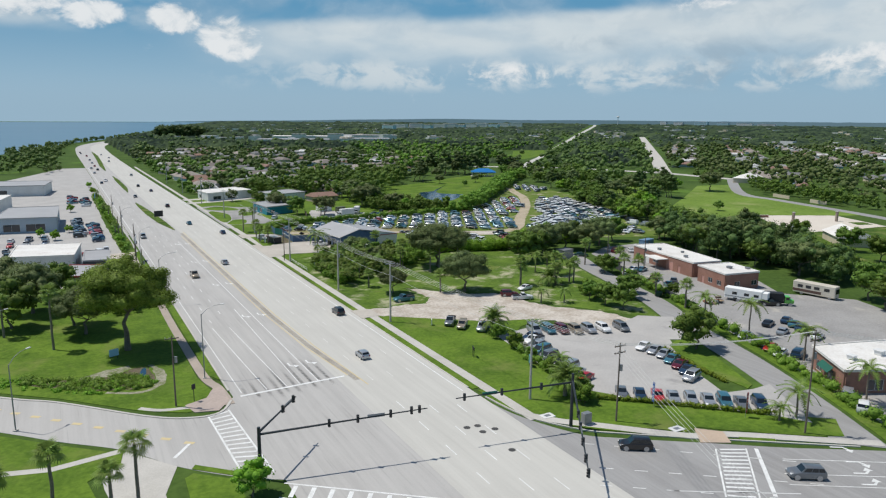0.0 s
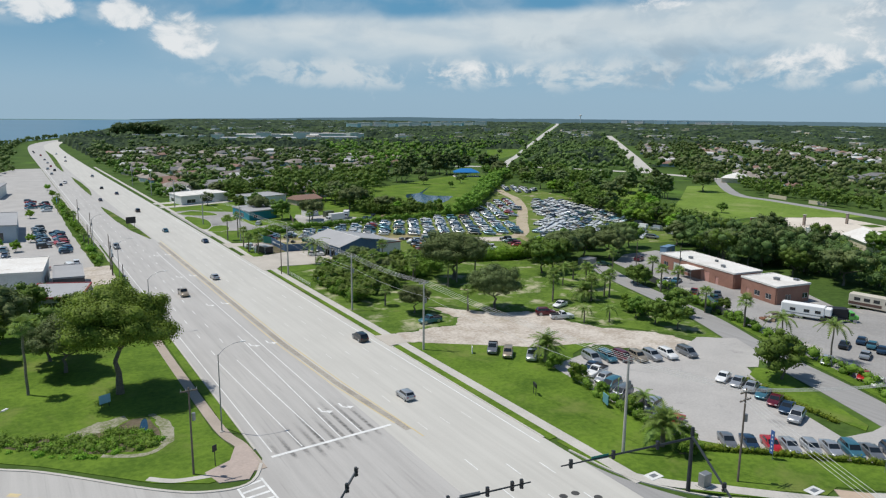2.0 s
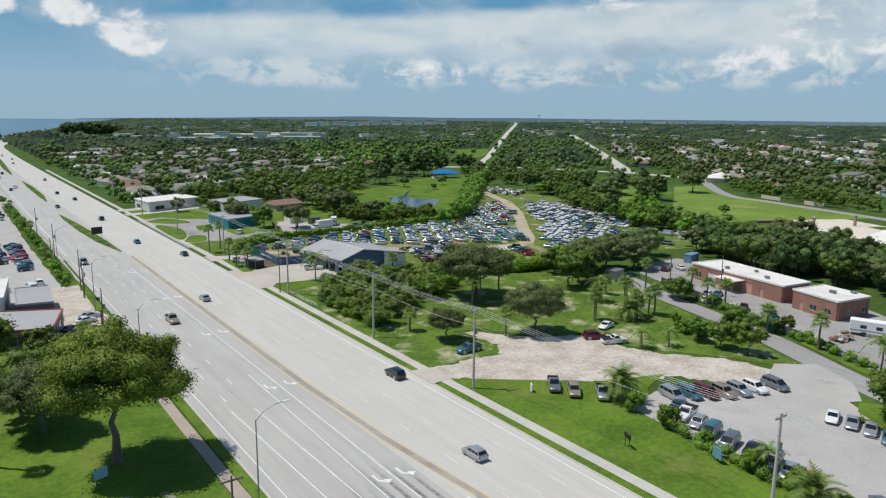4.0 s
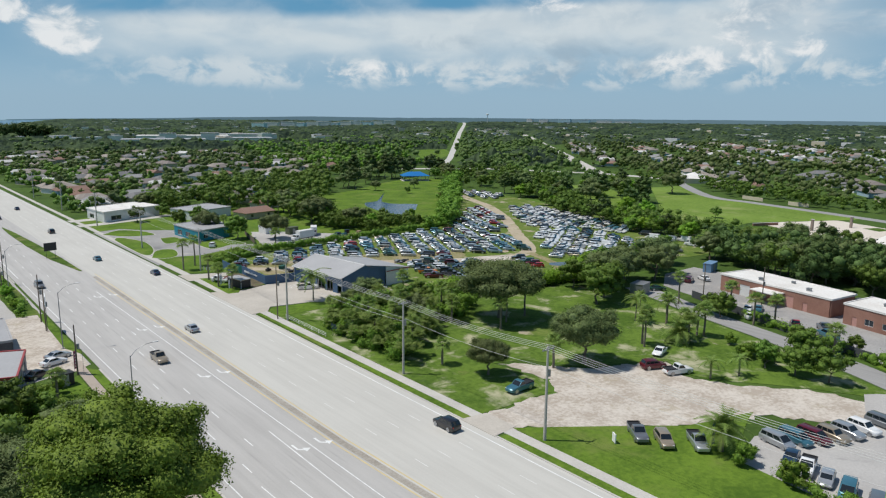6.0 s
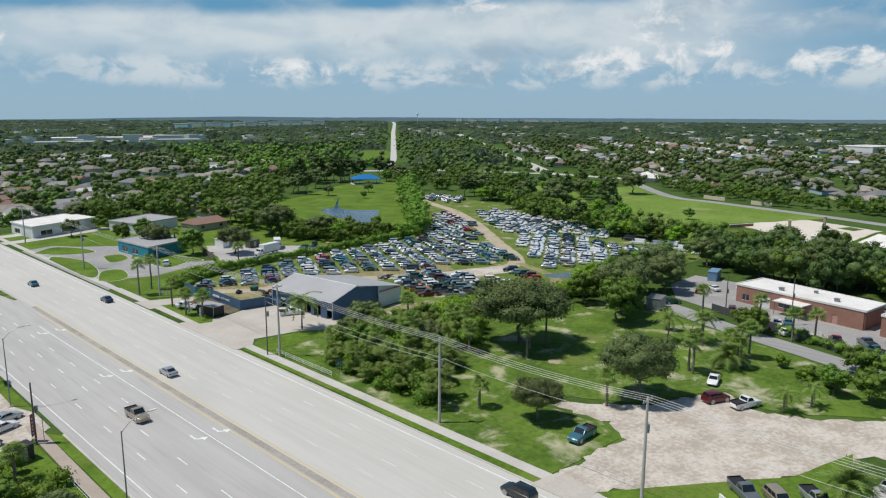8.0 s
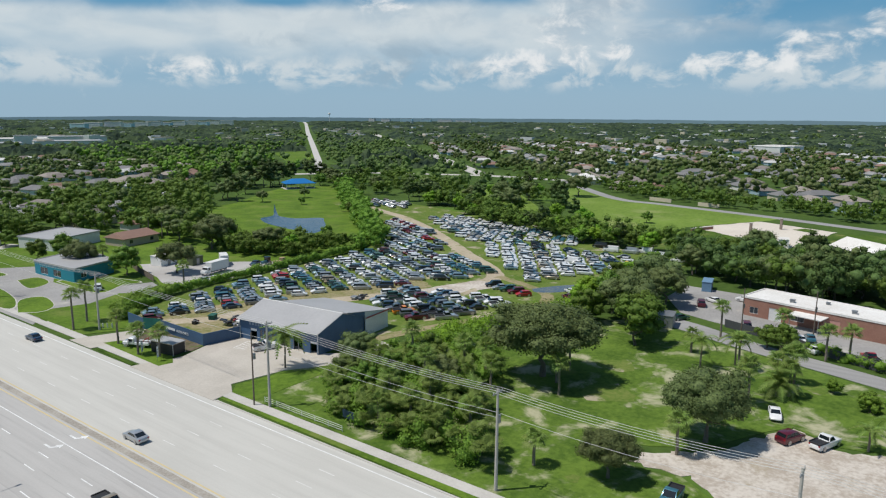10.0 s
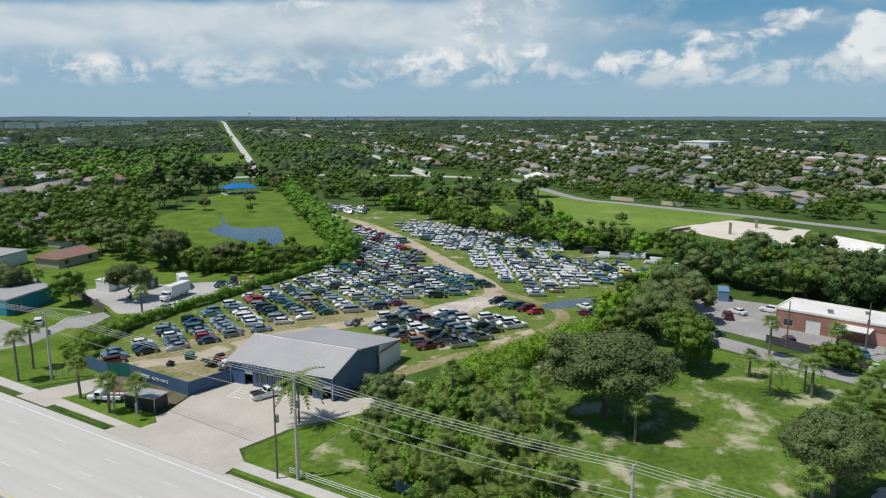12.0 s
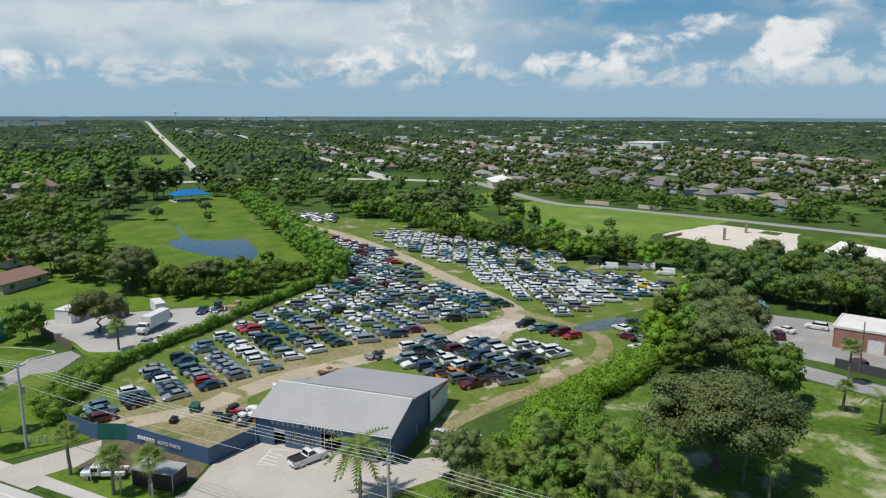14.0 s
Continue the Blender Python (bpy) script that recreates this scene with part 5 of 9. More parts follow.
# ---------------------------------------------------------------- buildings
BLUE_WALL = material("blue_metal_wall", (0.06, 0.125, 0.225), (0.042, 0.09, 0.17), 0.6, scales=(0.3, 4.0), amount=0.4)
GREY_ROOF = material("grey_metal_roof", (0.41, 0.405, 0.40), (0.34, 0.335, 0.335), 0.55, 0.05, scales=(0.12, 2.0), amount=0.4)
WHITE_WALL = material("white_wall", (0.72, 0.72, 0.70), (0.58, 0.58, 0.56), 0.7, scales=(0.2, 3.0), amount=0.4)
WHITE_ROOF = material("white_roof", (0.78, 0.765, 0.73), (0.62, 0.59, 0.54), 0.8, scales=(0.15, 2.0), amount=0.5, third=(0.5, 0.44, 0.38), third_scale=0.25, third_at=(0.6, 0.75))
BRICK = material("brick_wall", (0.36, 0.19, 0.14), (0.25, 0.125, 0.09), 0.9, scales=(0.3, 6.0), amount=0.5, bump=0.3, bump_scale=8.0)
BRICK_FAR = material("brick_piece", (0.37, 0.195, 0.145), (0.27, 0.135, 0.10), 0.9, scales=(0.3, 6.0), amount=0.5, vary=0.18)
DARK = plain("dark_interior", (0.015, 0.016, 0.018), 0.9)
STEEL = material("steel_grey", (0.33, 0.34, 0.35), (0.24, 0.25, 0.26), 0.5, 0.6)
POLE_C = material("concrete_pole", (0.50, 0.47, 0.42), (0.38, 0.36, 0.32), 0.9, scales=(0.5, 5.0))
POLE_W = material("wooden_pole", (0.20, 0.16, 0.125), (0.12, 0.095, 0.075), 0.9, scales=(0.5, 8.0))
POLE_D = material("dark_mast", (0.035, 0.045, 0.05), (0.025, 0.03, 0.035), 0.5, 0.3)
TEAL_WALL = material("teal_wall", (0.02, 0.25, 0.33), (0.015, 0.19, 0.26), 0.7, scales=(0.3, 3.0))
PANE = plain("window_glass", (0.02, 0.03, 0.04), 0.05, 0.0, 0.5)
RED = material("red_fascia", (0.40, 0.05, 0.05), (0.28, 0.04, 0.04), 0.6)
BLUE_ROOF = material("blue_metal_roof", (0.02, 0.22, 0.55), (0.015, 0.17, 0.45), 0.4, 0.2)
WIRE = plain("wire", (0.6, 0.6, 0.58), 0.55, 0.2)
CLOTH_W = plain("sign_white", (0.8, 0.8, 0.78), 0.7)
SIGN_G = plain("sign_green", (0.0, 0.16, 0.12), 0.5)


def wall(name, parent, a, b, z0, z1, mat, holes=(), thick=0.25, label=""):
    """A wall from a to b with openings right through it: (from, to, low, high) along it."""
    a, b = Vector(a), Vector(b)
    d = (b - a)
    L = d.length
    m = Matrix.Translation((a.x, a.y, 0)) @ Matrix.Rotation(math.atan2(d.y, d.x), 4, "Z")
    bm = bmesh.new()
    cuts = sorted(holes)
    s = 0.0
    for h0, h1, lo, hi in cuts:
        if h0 > s:
            box(bm, s, h0, -thick / 2, thick / 2, z0, z1)
        if lo > z0 + 0.01:
            box(bm, h0, h1, -thick / 2, thick / 2, z0, lo)
        if hi < z1 - 0.01:
            box(bm, h0, h1, -thick / 2, thick / 2, hi, z1)
        s = h1
    if L > s:
        box(bm, s, L, -thick / 2, thick / 2, z0, z1)
    bmesh.ops.remove_doubles(bm, verts=bm.verts[:], dist=0.001)
    bm.transform(m)
    ob = part(name, bm, mat, parent, label)
    return ob, m


def glazing(m, parent, s0, s1, lo, hi, frame_mat=None, name="window"):
    """A window set into an opening: frame, pane and glazing bar."""
    fr = boxes((s0, s1, -0.06, 0.06, lo, lo + 0.07), (s0, s1, -0.06, 0.06, hi - 0.07, hi), (s0, s0 + 0.07, -0.06, 0.06, lo + 0.07, hi - 0.07), (s1 - 0.07, s1, -0.06, 0.06, lo + 0.07, hi - 0.07),
               ((s0 + s1) / 2 - 0.03, (s0 + s1) / 2 + 0.03, -0.05, 0.05, lo + 0.07, hi - 0.07))
    fr.transform(m)
    w = part(name, fr, frame_mat or WHITE_WALL, parent)
    gl = boxes((s0 + 0.07, s1 - 0.07, -0.012, 0.012, lo + 0.07, hi - 0.07))
    gl.transform(m)
    part("pane", gl, PANE, w)
    return w


def shutter(m, parent, s0, s1, lo, hi, mat, name="roller_door"):
    bm = bmesh.new()
    n = max(4, int((hi - lo) / 0.25))
    left, right = [], []
    for i in range(2 * n + 1):
        y, z = 0.05 - 0.025 * (i % 2), lo + (hi - lo) * i / (2 * n)
        left.append(bm.verts.new((s0, -y, z)))
        right.append(bm.verts.new((s1, -y, z)))
    for i in range(2 * n):
        bm.faces.new((left[i], right[i], right[i + 1], left[i + 1]))
    box(bm, s0, s1, -0.02, 0.05, lo, hi)
    bm.transform(m)
    return part(name, bm, mat, parent)


def letters(text, m, size, mat, parent, name="lettering"):
    """Raised letters, word by word."""
    x = 0.0
    for word in text.split():
        cu = bpy.data.curves.new(name, "FONT")
        cu.body, cu.size, cu.extrude = word, size, 0.02
        tmp = bpy.data.objects.new(name, cu)
        scene.collection.objects.link(tmp)
        dg = bpy.context.evaluated_depsgraph_get()
        me = bpy.data.meshes.new_from_object(tmp.evaluated_get(dg))
        bpy.data.objects.remove(tmp)
        me.materials.clear()
        me.materials.append(mat)
        part(name, me, None, parent, at=m @ Matrix.Translation((x, 0, 0)))
        x += max(v.co.x for v in me.vertices) + 0.32 * size


def prism(points, z0, z1):
    bm = bmesh.new()
    low = [bm.verts.new((x, y, z0)) for x, y in points]
    top = [bm.verts.new((x, y, z1)) for x, y in points]
    n = len(points)
    bm.faces.new(top)
    bm.faces.new(low[::-1])
    for i in range(n):
        bm.faces.new((low[i], low[(i + 1) % n], top[(i + 1) % n], top[i]))
    bmesh.ops.recalc_face_normals(bm, faces=bm.faces[:])
    return bm


def roof_plane(corners, thick=0.18, ribs=0, rib=0.05):
    """A sloping roof slab through four corners, with standing ribs down the slope (first edge is the eave)."""
    c = [Vector(p) for p in corners]
    bm = bmesh.new()
    n = (c[1] - c[0]).cross(c[3] - c[0]).normalized()
    if n.z < 0:
        n = -n
    low = [bm.verts.new(p) for p in c]
    top = [bm.verts.new(p + n * thick) for p in c]
    bm.faces.new(top)
    bm.faces.new(low[::-1])
    for i in range(4):
        bm.faces.new((low[i], low[(i + 1) % 4], top[(i + 1) % 4], top[i]))
    for i in range(ribs):
        t = (i + 0.5) / ribs
        a, b = c[0].lerp(c[1], t) + n * thick, c[3].lerp(c[2], t) + n * thick
        rod(bm, a, b, rib, rib, 4)
    bmesh.ops.recalc_face_normals(bm, faces=bm.faces[:])
    return bm


# the parts shop: a blue gabled hall with a paler lean-to at its back
SHOP = Matrix.Translation((87.0, 234.3, 0)) @ Matrix.Rotation(radians(6.6), 4, "Z")


def at_shop(x, y, z=0.0):
    p = SHOP @ Vector((x, y, z))
    return (p.x, p.y, p.z)


shop = thing("auto_parts_shop", "blue metal parts shop with grey gabled roof and open bays", "shop building")
W0, D0, D1, E0, R0 = 21.8, 14.6, 23.0, 4.5, 6.7
f_holes = [(0.5, 2.2, 0.0, 2.6), (4.2, 6.6, 0.0, 3.2), (7.6, 10.9, 0.0, 3.2), (11.9, 12.7, 0.7, 2.7), (13.0, 13.8, 0.7, 2.7), (14.1, 14.9, 0.7, 2.7), (15.2, 15.9, 0.7, 2.7), (16.8, 18.6, 0.0, 2.7)]
_, fm = wall("front_wall", shop, at_shop(0, 0)[:2], at_shop(0, W0)[:2], 0, E0, BLUE_WALL, f_holes)
for s0, s1, lo, hi in f_holes[3:7]:
    glazing(fm, shop, s0, s1, lo, hi, STEEL)
shutter(fm, shop, 16.8, 18.6, 2.15, 2.7, CLOTH_W, "roller_door")
shutter(fm, shop, 0.5, 2.2, 2.15, 2.6, CLOTH_W, "roller_door")
bm = boxes((4.2, 6.6, -0.15, 0.15, 3.2, 3.3), (7.6, 10.9, -0.15, 0.15, 3.2, 3.3))
for s0, s1 in ((4.2, 6.6), (7.6, 10.9)):
    box(bm, s0 - 0.1, s0, -0.16, 0.16, 0, 3.3)
    box(bm, s1, s1 + 0.1, -0.16, 0.16, 0, 3.3)
    box(bm, (s0 + s1) / 2 - 0.06, (s0 + s1) / 2 + 0.06, -0.08, 0.08, 0, 3.2)
bm.transform(fm)
part("bay_frame", bm, STEEL, shop)
wall("side_wall", shop, at_shop(0.12, 0)[:2], at_shop(D0, 0)[:2], 0, E0, BLUE_WALL, [(9.0, 10.2, 0.0, 2.1)])
bm = boxes((9.0, 10.2, -0.05, 0.05, 0, 2.1))
bm.transform(SHOP)
part("side_door", bm, material("weathered_door", (0.2, 0.27, 0.33), (0.14, 0.2, 0.25)), shop)
wall("side_wall", shop, at_shop(0.12, W0)[:2], at_shop(D0, W0)[:2], 0, E0, BLUE_WALL)
wall("back_wall", shop, at_shop(D0, 0.1)[:2], at_shop(D0, W0 - 0.1)[:2], 0, E0, BLUE_WALL)
for y in (0.0, W0):
    bm = bmesh.new()
    pts = [at_shop(0, y - 0.12, E0), at_shop(D0, y - 0.12, E0), at_shop(D0 / 2, y - 0.12, R0), at_shop(0, y + 0.12, E0), at_shop(D0, y + 0.12, E0), at_shop(D0 / 2, y + 0.12, R0)]
    v = [bm.verts.new(p) for p in pts]
    for f in ((0, 1, 2), (5, 4, 3), (0, 3, 4, 1), (1, 4, 5, 2), (2, 5, 3, 0)):
        bm.faces.new([v[i] for i in f])
    part("gable", bm, BLUE_WALL, shop)
part("roof", roof_plane([at_shop(-0.6, -0.3, E0 - 0.1), at_shop(-0.6, W0 + 0.3, E0 - 0.1), at_shop(D0 / 2, W0 + 0.3, R0 + 0.05), at_shop(D0 / 2, -0.3, R0 + 0.05)], 0.14), GREY_ROOF, shop, "grey ribbed metal roof")
part("roof", roof_plane([at_shop(D0 + 0.2, W0 + 0.3, E0 - 0.05), at_shop(D0 + 0.2, -0.3, E0 - 0.05), at_shop(D0 / 2, -0.3, R0 + 0.05), at_shop(D0 / 2, W0 + 0.3, R0 + 0.05)], 0.14), GREY_ROOF, shop)
bm = bmesh.new()
rod(bm, at_shop(D0 / 2, -0.3, R0 + 0.2), at_shop(D0 / 2, W0 + 0.3, R0 + 0.2), 0.14, 0.14, 6)
part("ridge_cap", bm, WHITE_WALL, shop)
bm = bmesh.new()
rod(bm, at_shop(-0.66, -0.3, E0 - 0.12), at_shop(-0.66, W0 + 0.3, E0 - 0.12), 0.09, 0.09, 6)
for y in (0.15, W0 - 11.5, W0 - 0.15):
    rod(bm, at_shop(-0.2, y, 0), at_shop(-0.2, y, E0 - 0.1), 0.05, 0.05, 6)
part("gutter", bm, WHITE_WALL, shop, "white gutter and downpipes")
wall("annex_wall", shop, at_shop(D0 + 0.1, -0.4)[:2], at_shop(D1, -0.4)[:2], 0, 4.0, WHITE_WALL, label="pale grey annex wall")
wall("annex_wall", shop, at_shop(D1, -0.4)[:2], at_shop(D1, 18)[:2], 0, 3.9, WHITE_WALL)
wall("annex_wall", shop, at_shop(D0 + 0.1, 18)[:2], at_shop(D1, 18)[:2], 0, 4.0, WHITE_WALL)
part("annex_roof", roof_plane([at_shop(D1 + 0.3, 18.2, 4.0), at_shop(D1 + 0.3, -0.7, 4.0), at_shop(8.6, -0.35, 6.55), at_shop(8.6, 18.2, 6.55)], 0.12), GREY_ROOF, shop, "pale grey metal roof")
for name, mat, ends, y in (("gable", BLUE_WALL, ((8.7, 6.42), (D0, 4.4), (D0, 5.46)), -0.3), ("annex_gable", WHITE_WALL, ((D0 + 0.02, 3.9), (D1, 3.9), (D1, 4.02), (D0 + 0.02, 5.46)), -0.4), ("annex_gable", WHITE_WALL, ((D0 + 0.02, 3.9), (D1, 3.9), (D1, 4.02), (D0 + 0.02, 5.46)), 18.0)):
    bm = bmesh.new()
    rings_ = [[bm.verts.new(at_shop(u, y + o, w)) for u, w in ends] for o in (-0.1, 0.1)]
    bm.faces.new(rings_[0])
    bm.faces.new(rings_[1][::-1])
    for i in range(len(ends)):
        j = (i + 1) % len(ends)
        bm.faces.new((rings_[0][i], rings_[1][i], rings_[1][j], rings_[0][j]))
    bmesh.ops.recalc_face_normals(bm, faces=bm.faces[:])
    part(name, bm, mat, shop)
bm = boxes((D0, D1 + 0.35, -0.76, -0.68, 3.96, 4.2))
bm.transform(SHOP)
part("annex_trim", bm, RED, shop, "thin red roof trim")
sign_m = SHOP @ Matrix.Translation((-0.17, 13.6, 3.45)) @ Matrix.Rotation(radians(-90), 4, "Z") @ Matrix.Rotation(radians(90), 4, "X")
letters("AUTO PARTS", sign_m, 1.05, CLOTH_W, shop, "lettering")
for i in range(6):
    bm = boxes((-0.20, -0.13, 14.3 + 0.82 * i, 14.3 + 0.82 * i + 0.5, 3.45, 4.15))
    bm.transform(SHOP)
    part("name_bar", bm, material("faded_name", (0.28, 0.34, 0.42), (0.2, 0.25, 0.33)), shop)

# the blue yard wall with its gate
fence = thing("yard_wall", "dark blue corrugated yard wall beside the shop", "wall")
for a, b in (((76.6, 273.4), (76.2, 257.2)), ((76.2, 257.2), (84.2, 255.8)), ((75.4, 284.8), (74.9, 277.5))):
    a, b = Vector(a), Vector(b)
    n = int((b - a).length / 1.2)
    for i in range(n):
        p, q = a.lerp(b, i / n), a.lerp(b, (i + 1) / n)
        wall("panel", fence, p, q, 0, 2.5 - 0.04 * (i % 2), BLUE_WALL, thick=0.1)
    wall("cap", fence, a, b, 2.5, 2.56, BLUE_WALL, thick=0.16)
gate = thing("yard_gate", "green mesh-covered yard gate", "gate")
for a, b in (((74.9, 277.5), (75.9, 275.4)), ((75.9, 275.4), (76.6, 273.4))):
    wall("gate_leaf", gate, a, b, 0.1, 2.7, material("green_mesh", (0.01, 0.16, 0.12), (0.01, 0.11, 0.085), 0.8), thick=0.07)
fm2 = Matrix.Translation((76.15, 266.8, 1.2)) @ Matrix.Rotation(radians(-90), 4, "Z") @ Matrix.Rotation(radians(90), 4, "X")
letters("AUTO PARTS", fm2, 0.75, CLOTH_W, fence, "lettering")
for i in range(6):
    part("name_bar", boxes((76.10, 76.2, 267.4 + 0.58 * i, 267.8 + 0.58 * i, 1.2, 1.72)), CLOTH_W, fence)


def flat_block(name, label, category, corners, tall, wall_mat, roof_mat, openings=(), parapet=0.35, trim=None, thick=0.25):
    """A flat-roofed building on four or more corners (counter-clockwise), with openings (wall, from, to, low, high, kind)."""
    root = thing(name, label, category)
    n = len(corners)
    for i in range(n):
        a, b = corners[i], corners[(i + 1) % n]
        mine = [o[1:5] for o in openings if o[0] == i]
        d = (Vector(b) - Vector(a)).normalized() * 0.12
        _, m = wall("wall", root, Vector(a) + d, Vector(b) - d, 0, tall, wall_mat, mine, thick)
        for o in openings:
            if o[0] == i and o[5] == "w":
                glazing(m, root, *o[1:5])
            if o[0] == i and o[5] in ("d", "r"):
                shutter(m, root, *o[1:5], o[6] if len(o) > 6 else WHITE_WALL, "roller_door" if o[5] == "r" else "door")
    c = Vector((sum(p[0] for p in corners) / n, sum(p[1] for p in corners) / n))
    grown = [tuple(c + (Vector(p) - c) * 1.02) for p in corners]
    part("roof", prism(grown, tall, tall + 0.18), roof_mat, root)
    bm = bmesh.new()
    for i in range(n):
        a, b = Vector(grown[i]), Vector(grown[(i + 1) % n])
        d = b - a
        k = Matrix.Translation((a.x, a.y, 0)) @ Matrix.Rotation(math.atan2(d.y, d.x), 4, "Z")
        bb = boxes((0, d.length, -0.15, 0.15, tall - 0.1, tall + parapet))
        bb.transform(k)
        tmp = bpy.data.meshes.new("x")
        bb.to_mesh(tmp)
        bb.free()
        bm.from_mesh(tmp)
        bpy.data.meshes.remove(tmp)
    part("parapet", bm, trim or roof_mat, root)
    return root


def vents(points, z, mat=None):
    for x, y, s in points:
        v = thing("roof_vent", "small metal roof vent box", "vent", Matrix.Translation((x, y, z)))
        part("housing", boxes((-s, s, -s, s, 0, s * 1.2), bevel=0.05), mat or STEEL, v)
        part("cap", boxes((-s * 1.2, s * 1.2, -s * 1.2, s * 1.2, s * 1.2, s * 1.35)), mat or STEEL, v)


PINK = material("pink_door", (0.55, 0.30, 0.25), (0.45, 0.24, 0.2), 0.7)
flat_block("brick_workshop", "long single-storey red brick workshop with a white flat roof", "workshop",
           [(165.5, 145.0), (175.5, 143.5), (182.0, 173.0), (171.0, 175.5)], 4.4, BRICK, WHITE_ROOF,
           [(3, 1.5, 3.5, 0.8, 2.4, "w"), (3, 6.0, 9.0, 0.0, 3.0, "r", WHITE_WALL), (3, 18.0, 21.5, 0.0, 3.0, "r", PINK), (3, 24.0, 25.2, 0.0, 2.2, "d", PINK), (3, 11.0, 14.0, 1.0, 2.4, "w")])
flat_block("brick_workshop", "red brick workshop with a grey flat roof", "workshop",
           [(160.5, 129.0), (172.0, 127.2), (174.5, 139.4), (163.6, 141.3)], 4.6, BRICK, WHITE_ROOF,
           [(3, 2.0, 3.2, 0.0, 2.2, "d", PINK), (3, 5.0, 7.0, 1.0, 2.4, "w"), (3, 9.0, 11.0, 1.0, 2.4, "w"), (0, 3.0, 5.0, 1.0, 2.4, "w"), (0, 9.0, 11.0, 1.0, 2.4, "w")])
vents([(172, 165, 0.5), (175, 158, 0.4), (170, 152, 0.5), (168, 134, 0.6), (172, 131, 0.5)], 4.6)
bm_canopy = thing("workshop_canopy", "flat brown canopy in front of the brick workshop", "canopy")
part("roof", prism([(163.2, 157.5), (168.0, 156.5), (169.5, 163.5), (164.8, 164.5)], 3.3, 3.5), WHITE_ROOF, bm_canopy)
for p in ((163.6, 158), (165.1, 164.1)):
    b_ = bmesh.new()
    rod(b_, (*p, 0), (*p, 3.3), 0.08)
    part("post", b_, STEEL, bm_canopy)
flat_block("brick_store", "brick roadside store with a white flat roof", "store",
           [(117.5, 68.0), (141.0, 57.0), (150.0, 72.0), (125.0, 79.0)], 4.2, BRICK, WHITE_ROOF,
           [(3, 2.0, 4.5, 0.6, 2.6, "w"), (3, 6.5, 9.0, 0.6, 2.6, "w"), (0, 4.0, 7.0, 0.6, 2.6, "w"), (0, 10.0, 13.0, 0.6, 2.6, "w")])
vents([(124, 71, 0.6), (131, 70, 0.7), (138, 66, 0.8), (128, 66, 0.5)], 4.4, WHITE_WALL)
awning = thing("awning", "dark green shop awning", "awning")
part("cover", roof_plane([(120.6, 75.3, 2.6), (118.0, 71.6, 2.6), (118.9, 71.0, 3.6), (121.5, 74.8, 3.6)], 0.06), material("green_cloth", (0.01, 0.12, 0.08), (0.01, 0.09, 0.06), 0.8), awning)

# west side
flat_block("white_warehouse", "white metal warehouse with a pale roof", "warehouse", [(-14.5, 234.0), (2.0, 230.0), (4.5, 251.0), (-13.0, 255.0)], 6.2, WHITE_WALL, WHITE_ROOF, [(1, 4.0, 8.0, 0.0, 4.0, "r", STEEL), (0, 3.0, 6.0, 1.0, 2.4, "w")])
flat_block("low_showroom", "low grey-roofed showroom with a red fascia", "showroom", [(-1.0, 212.0), (9.0, 209.0), (12.5, 223.0), (1.0, 228.0)], 3.6, material("grey_wall", (0.3, 0.3, 0.3), (0.22, 0.22, 0.22)), GREY_ROOF, [(1, 2.0, 6.0, 0.5, 2.6, "w"), (1, 8.0, 12.0, 0.5, 2.6, "w"), (0, 2.0, 6.0, 0.5, 2.6, "w")], trim=RED)
flat_block("car_showroom", "pale blue-grey car showroom", "showroom", [(-24.0, 326.0), (-2.0, 322.0), (-1.0, 360.0), (-20.0, 362.0)], 6.0, material("pale_blue_wall", (0.42, 0.48, 0.53), (0.34, 0.4, 0.45)), GREY_ROOF, [(0, 3.0, 9.0, 0.6, 3.6, "w"), (0, 11.0, 18.0, 0.6, 3.6, "w"), (1, 4.0, 12.0, 0.6, 3.4, "w"), (1, 16.0, 24.0, 0.6, 3.4, "w")])
flat_block("dealer_building", "long white dealer building far up the road", "showroom", [(-60.0, 480.0), (-8.0, 470.0), (-4.0, 500.0), (-56.0, 512.0)], 6.0, WHITE_WALL, GREY_ROOF, [(0, 4.0, 16.0, 0.6, 3.6, "w"), (0, 20.0, 34.0, 0.6, 3.6, "w")])
flat_block("dealer_building", "white flat-roofed dealer building", "showroom", [(-52.0, 400.0), (-26.0, 394.0), (-22.0, 420.0), (-48.0, 426.0)], 6.0, WHITE_WALL, WHITE_ROOF, [(0, 4.0, 12.0, 0.6, 3.6, "w")])
# north-east side
flat_block("teal_shop", "teal-walled single-storey shop with a grey roof", "shop building", [(86.5, 333.0), (100.0, 337.5), (103.0, 360.0), (85.0, 354.0)], 3.9, TEAL_WALL, GREY_ROOF, [(0, 2.0, 4.0, 1.0, 2.4, "w"), (0, 7.0, 8.2, 0.0, 2.2, "d", TEAL_WALL), (3, 3.0, 7.0, 0.6, 2.6, "w"), (3, 10.0, 14.0, 0.6, 2.6, "w")])
flat_block("white_shop", "long low white shop with a pale roof", "shop building", [(72.0, 402.0), (98.0, 412.0), (94.0, 432.0), (70.0, 422.0)], 4.4, WHITE_WALL, WHITE_ROOF, [(0, 3.0, 8.0, 0.6, 2.6, "w"), (0, 12.0, 18.0, 0.6, 2.6, "w"), (3, 3.0, 8.0, 0.6, 2.6, "w")])
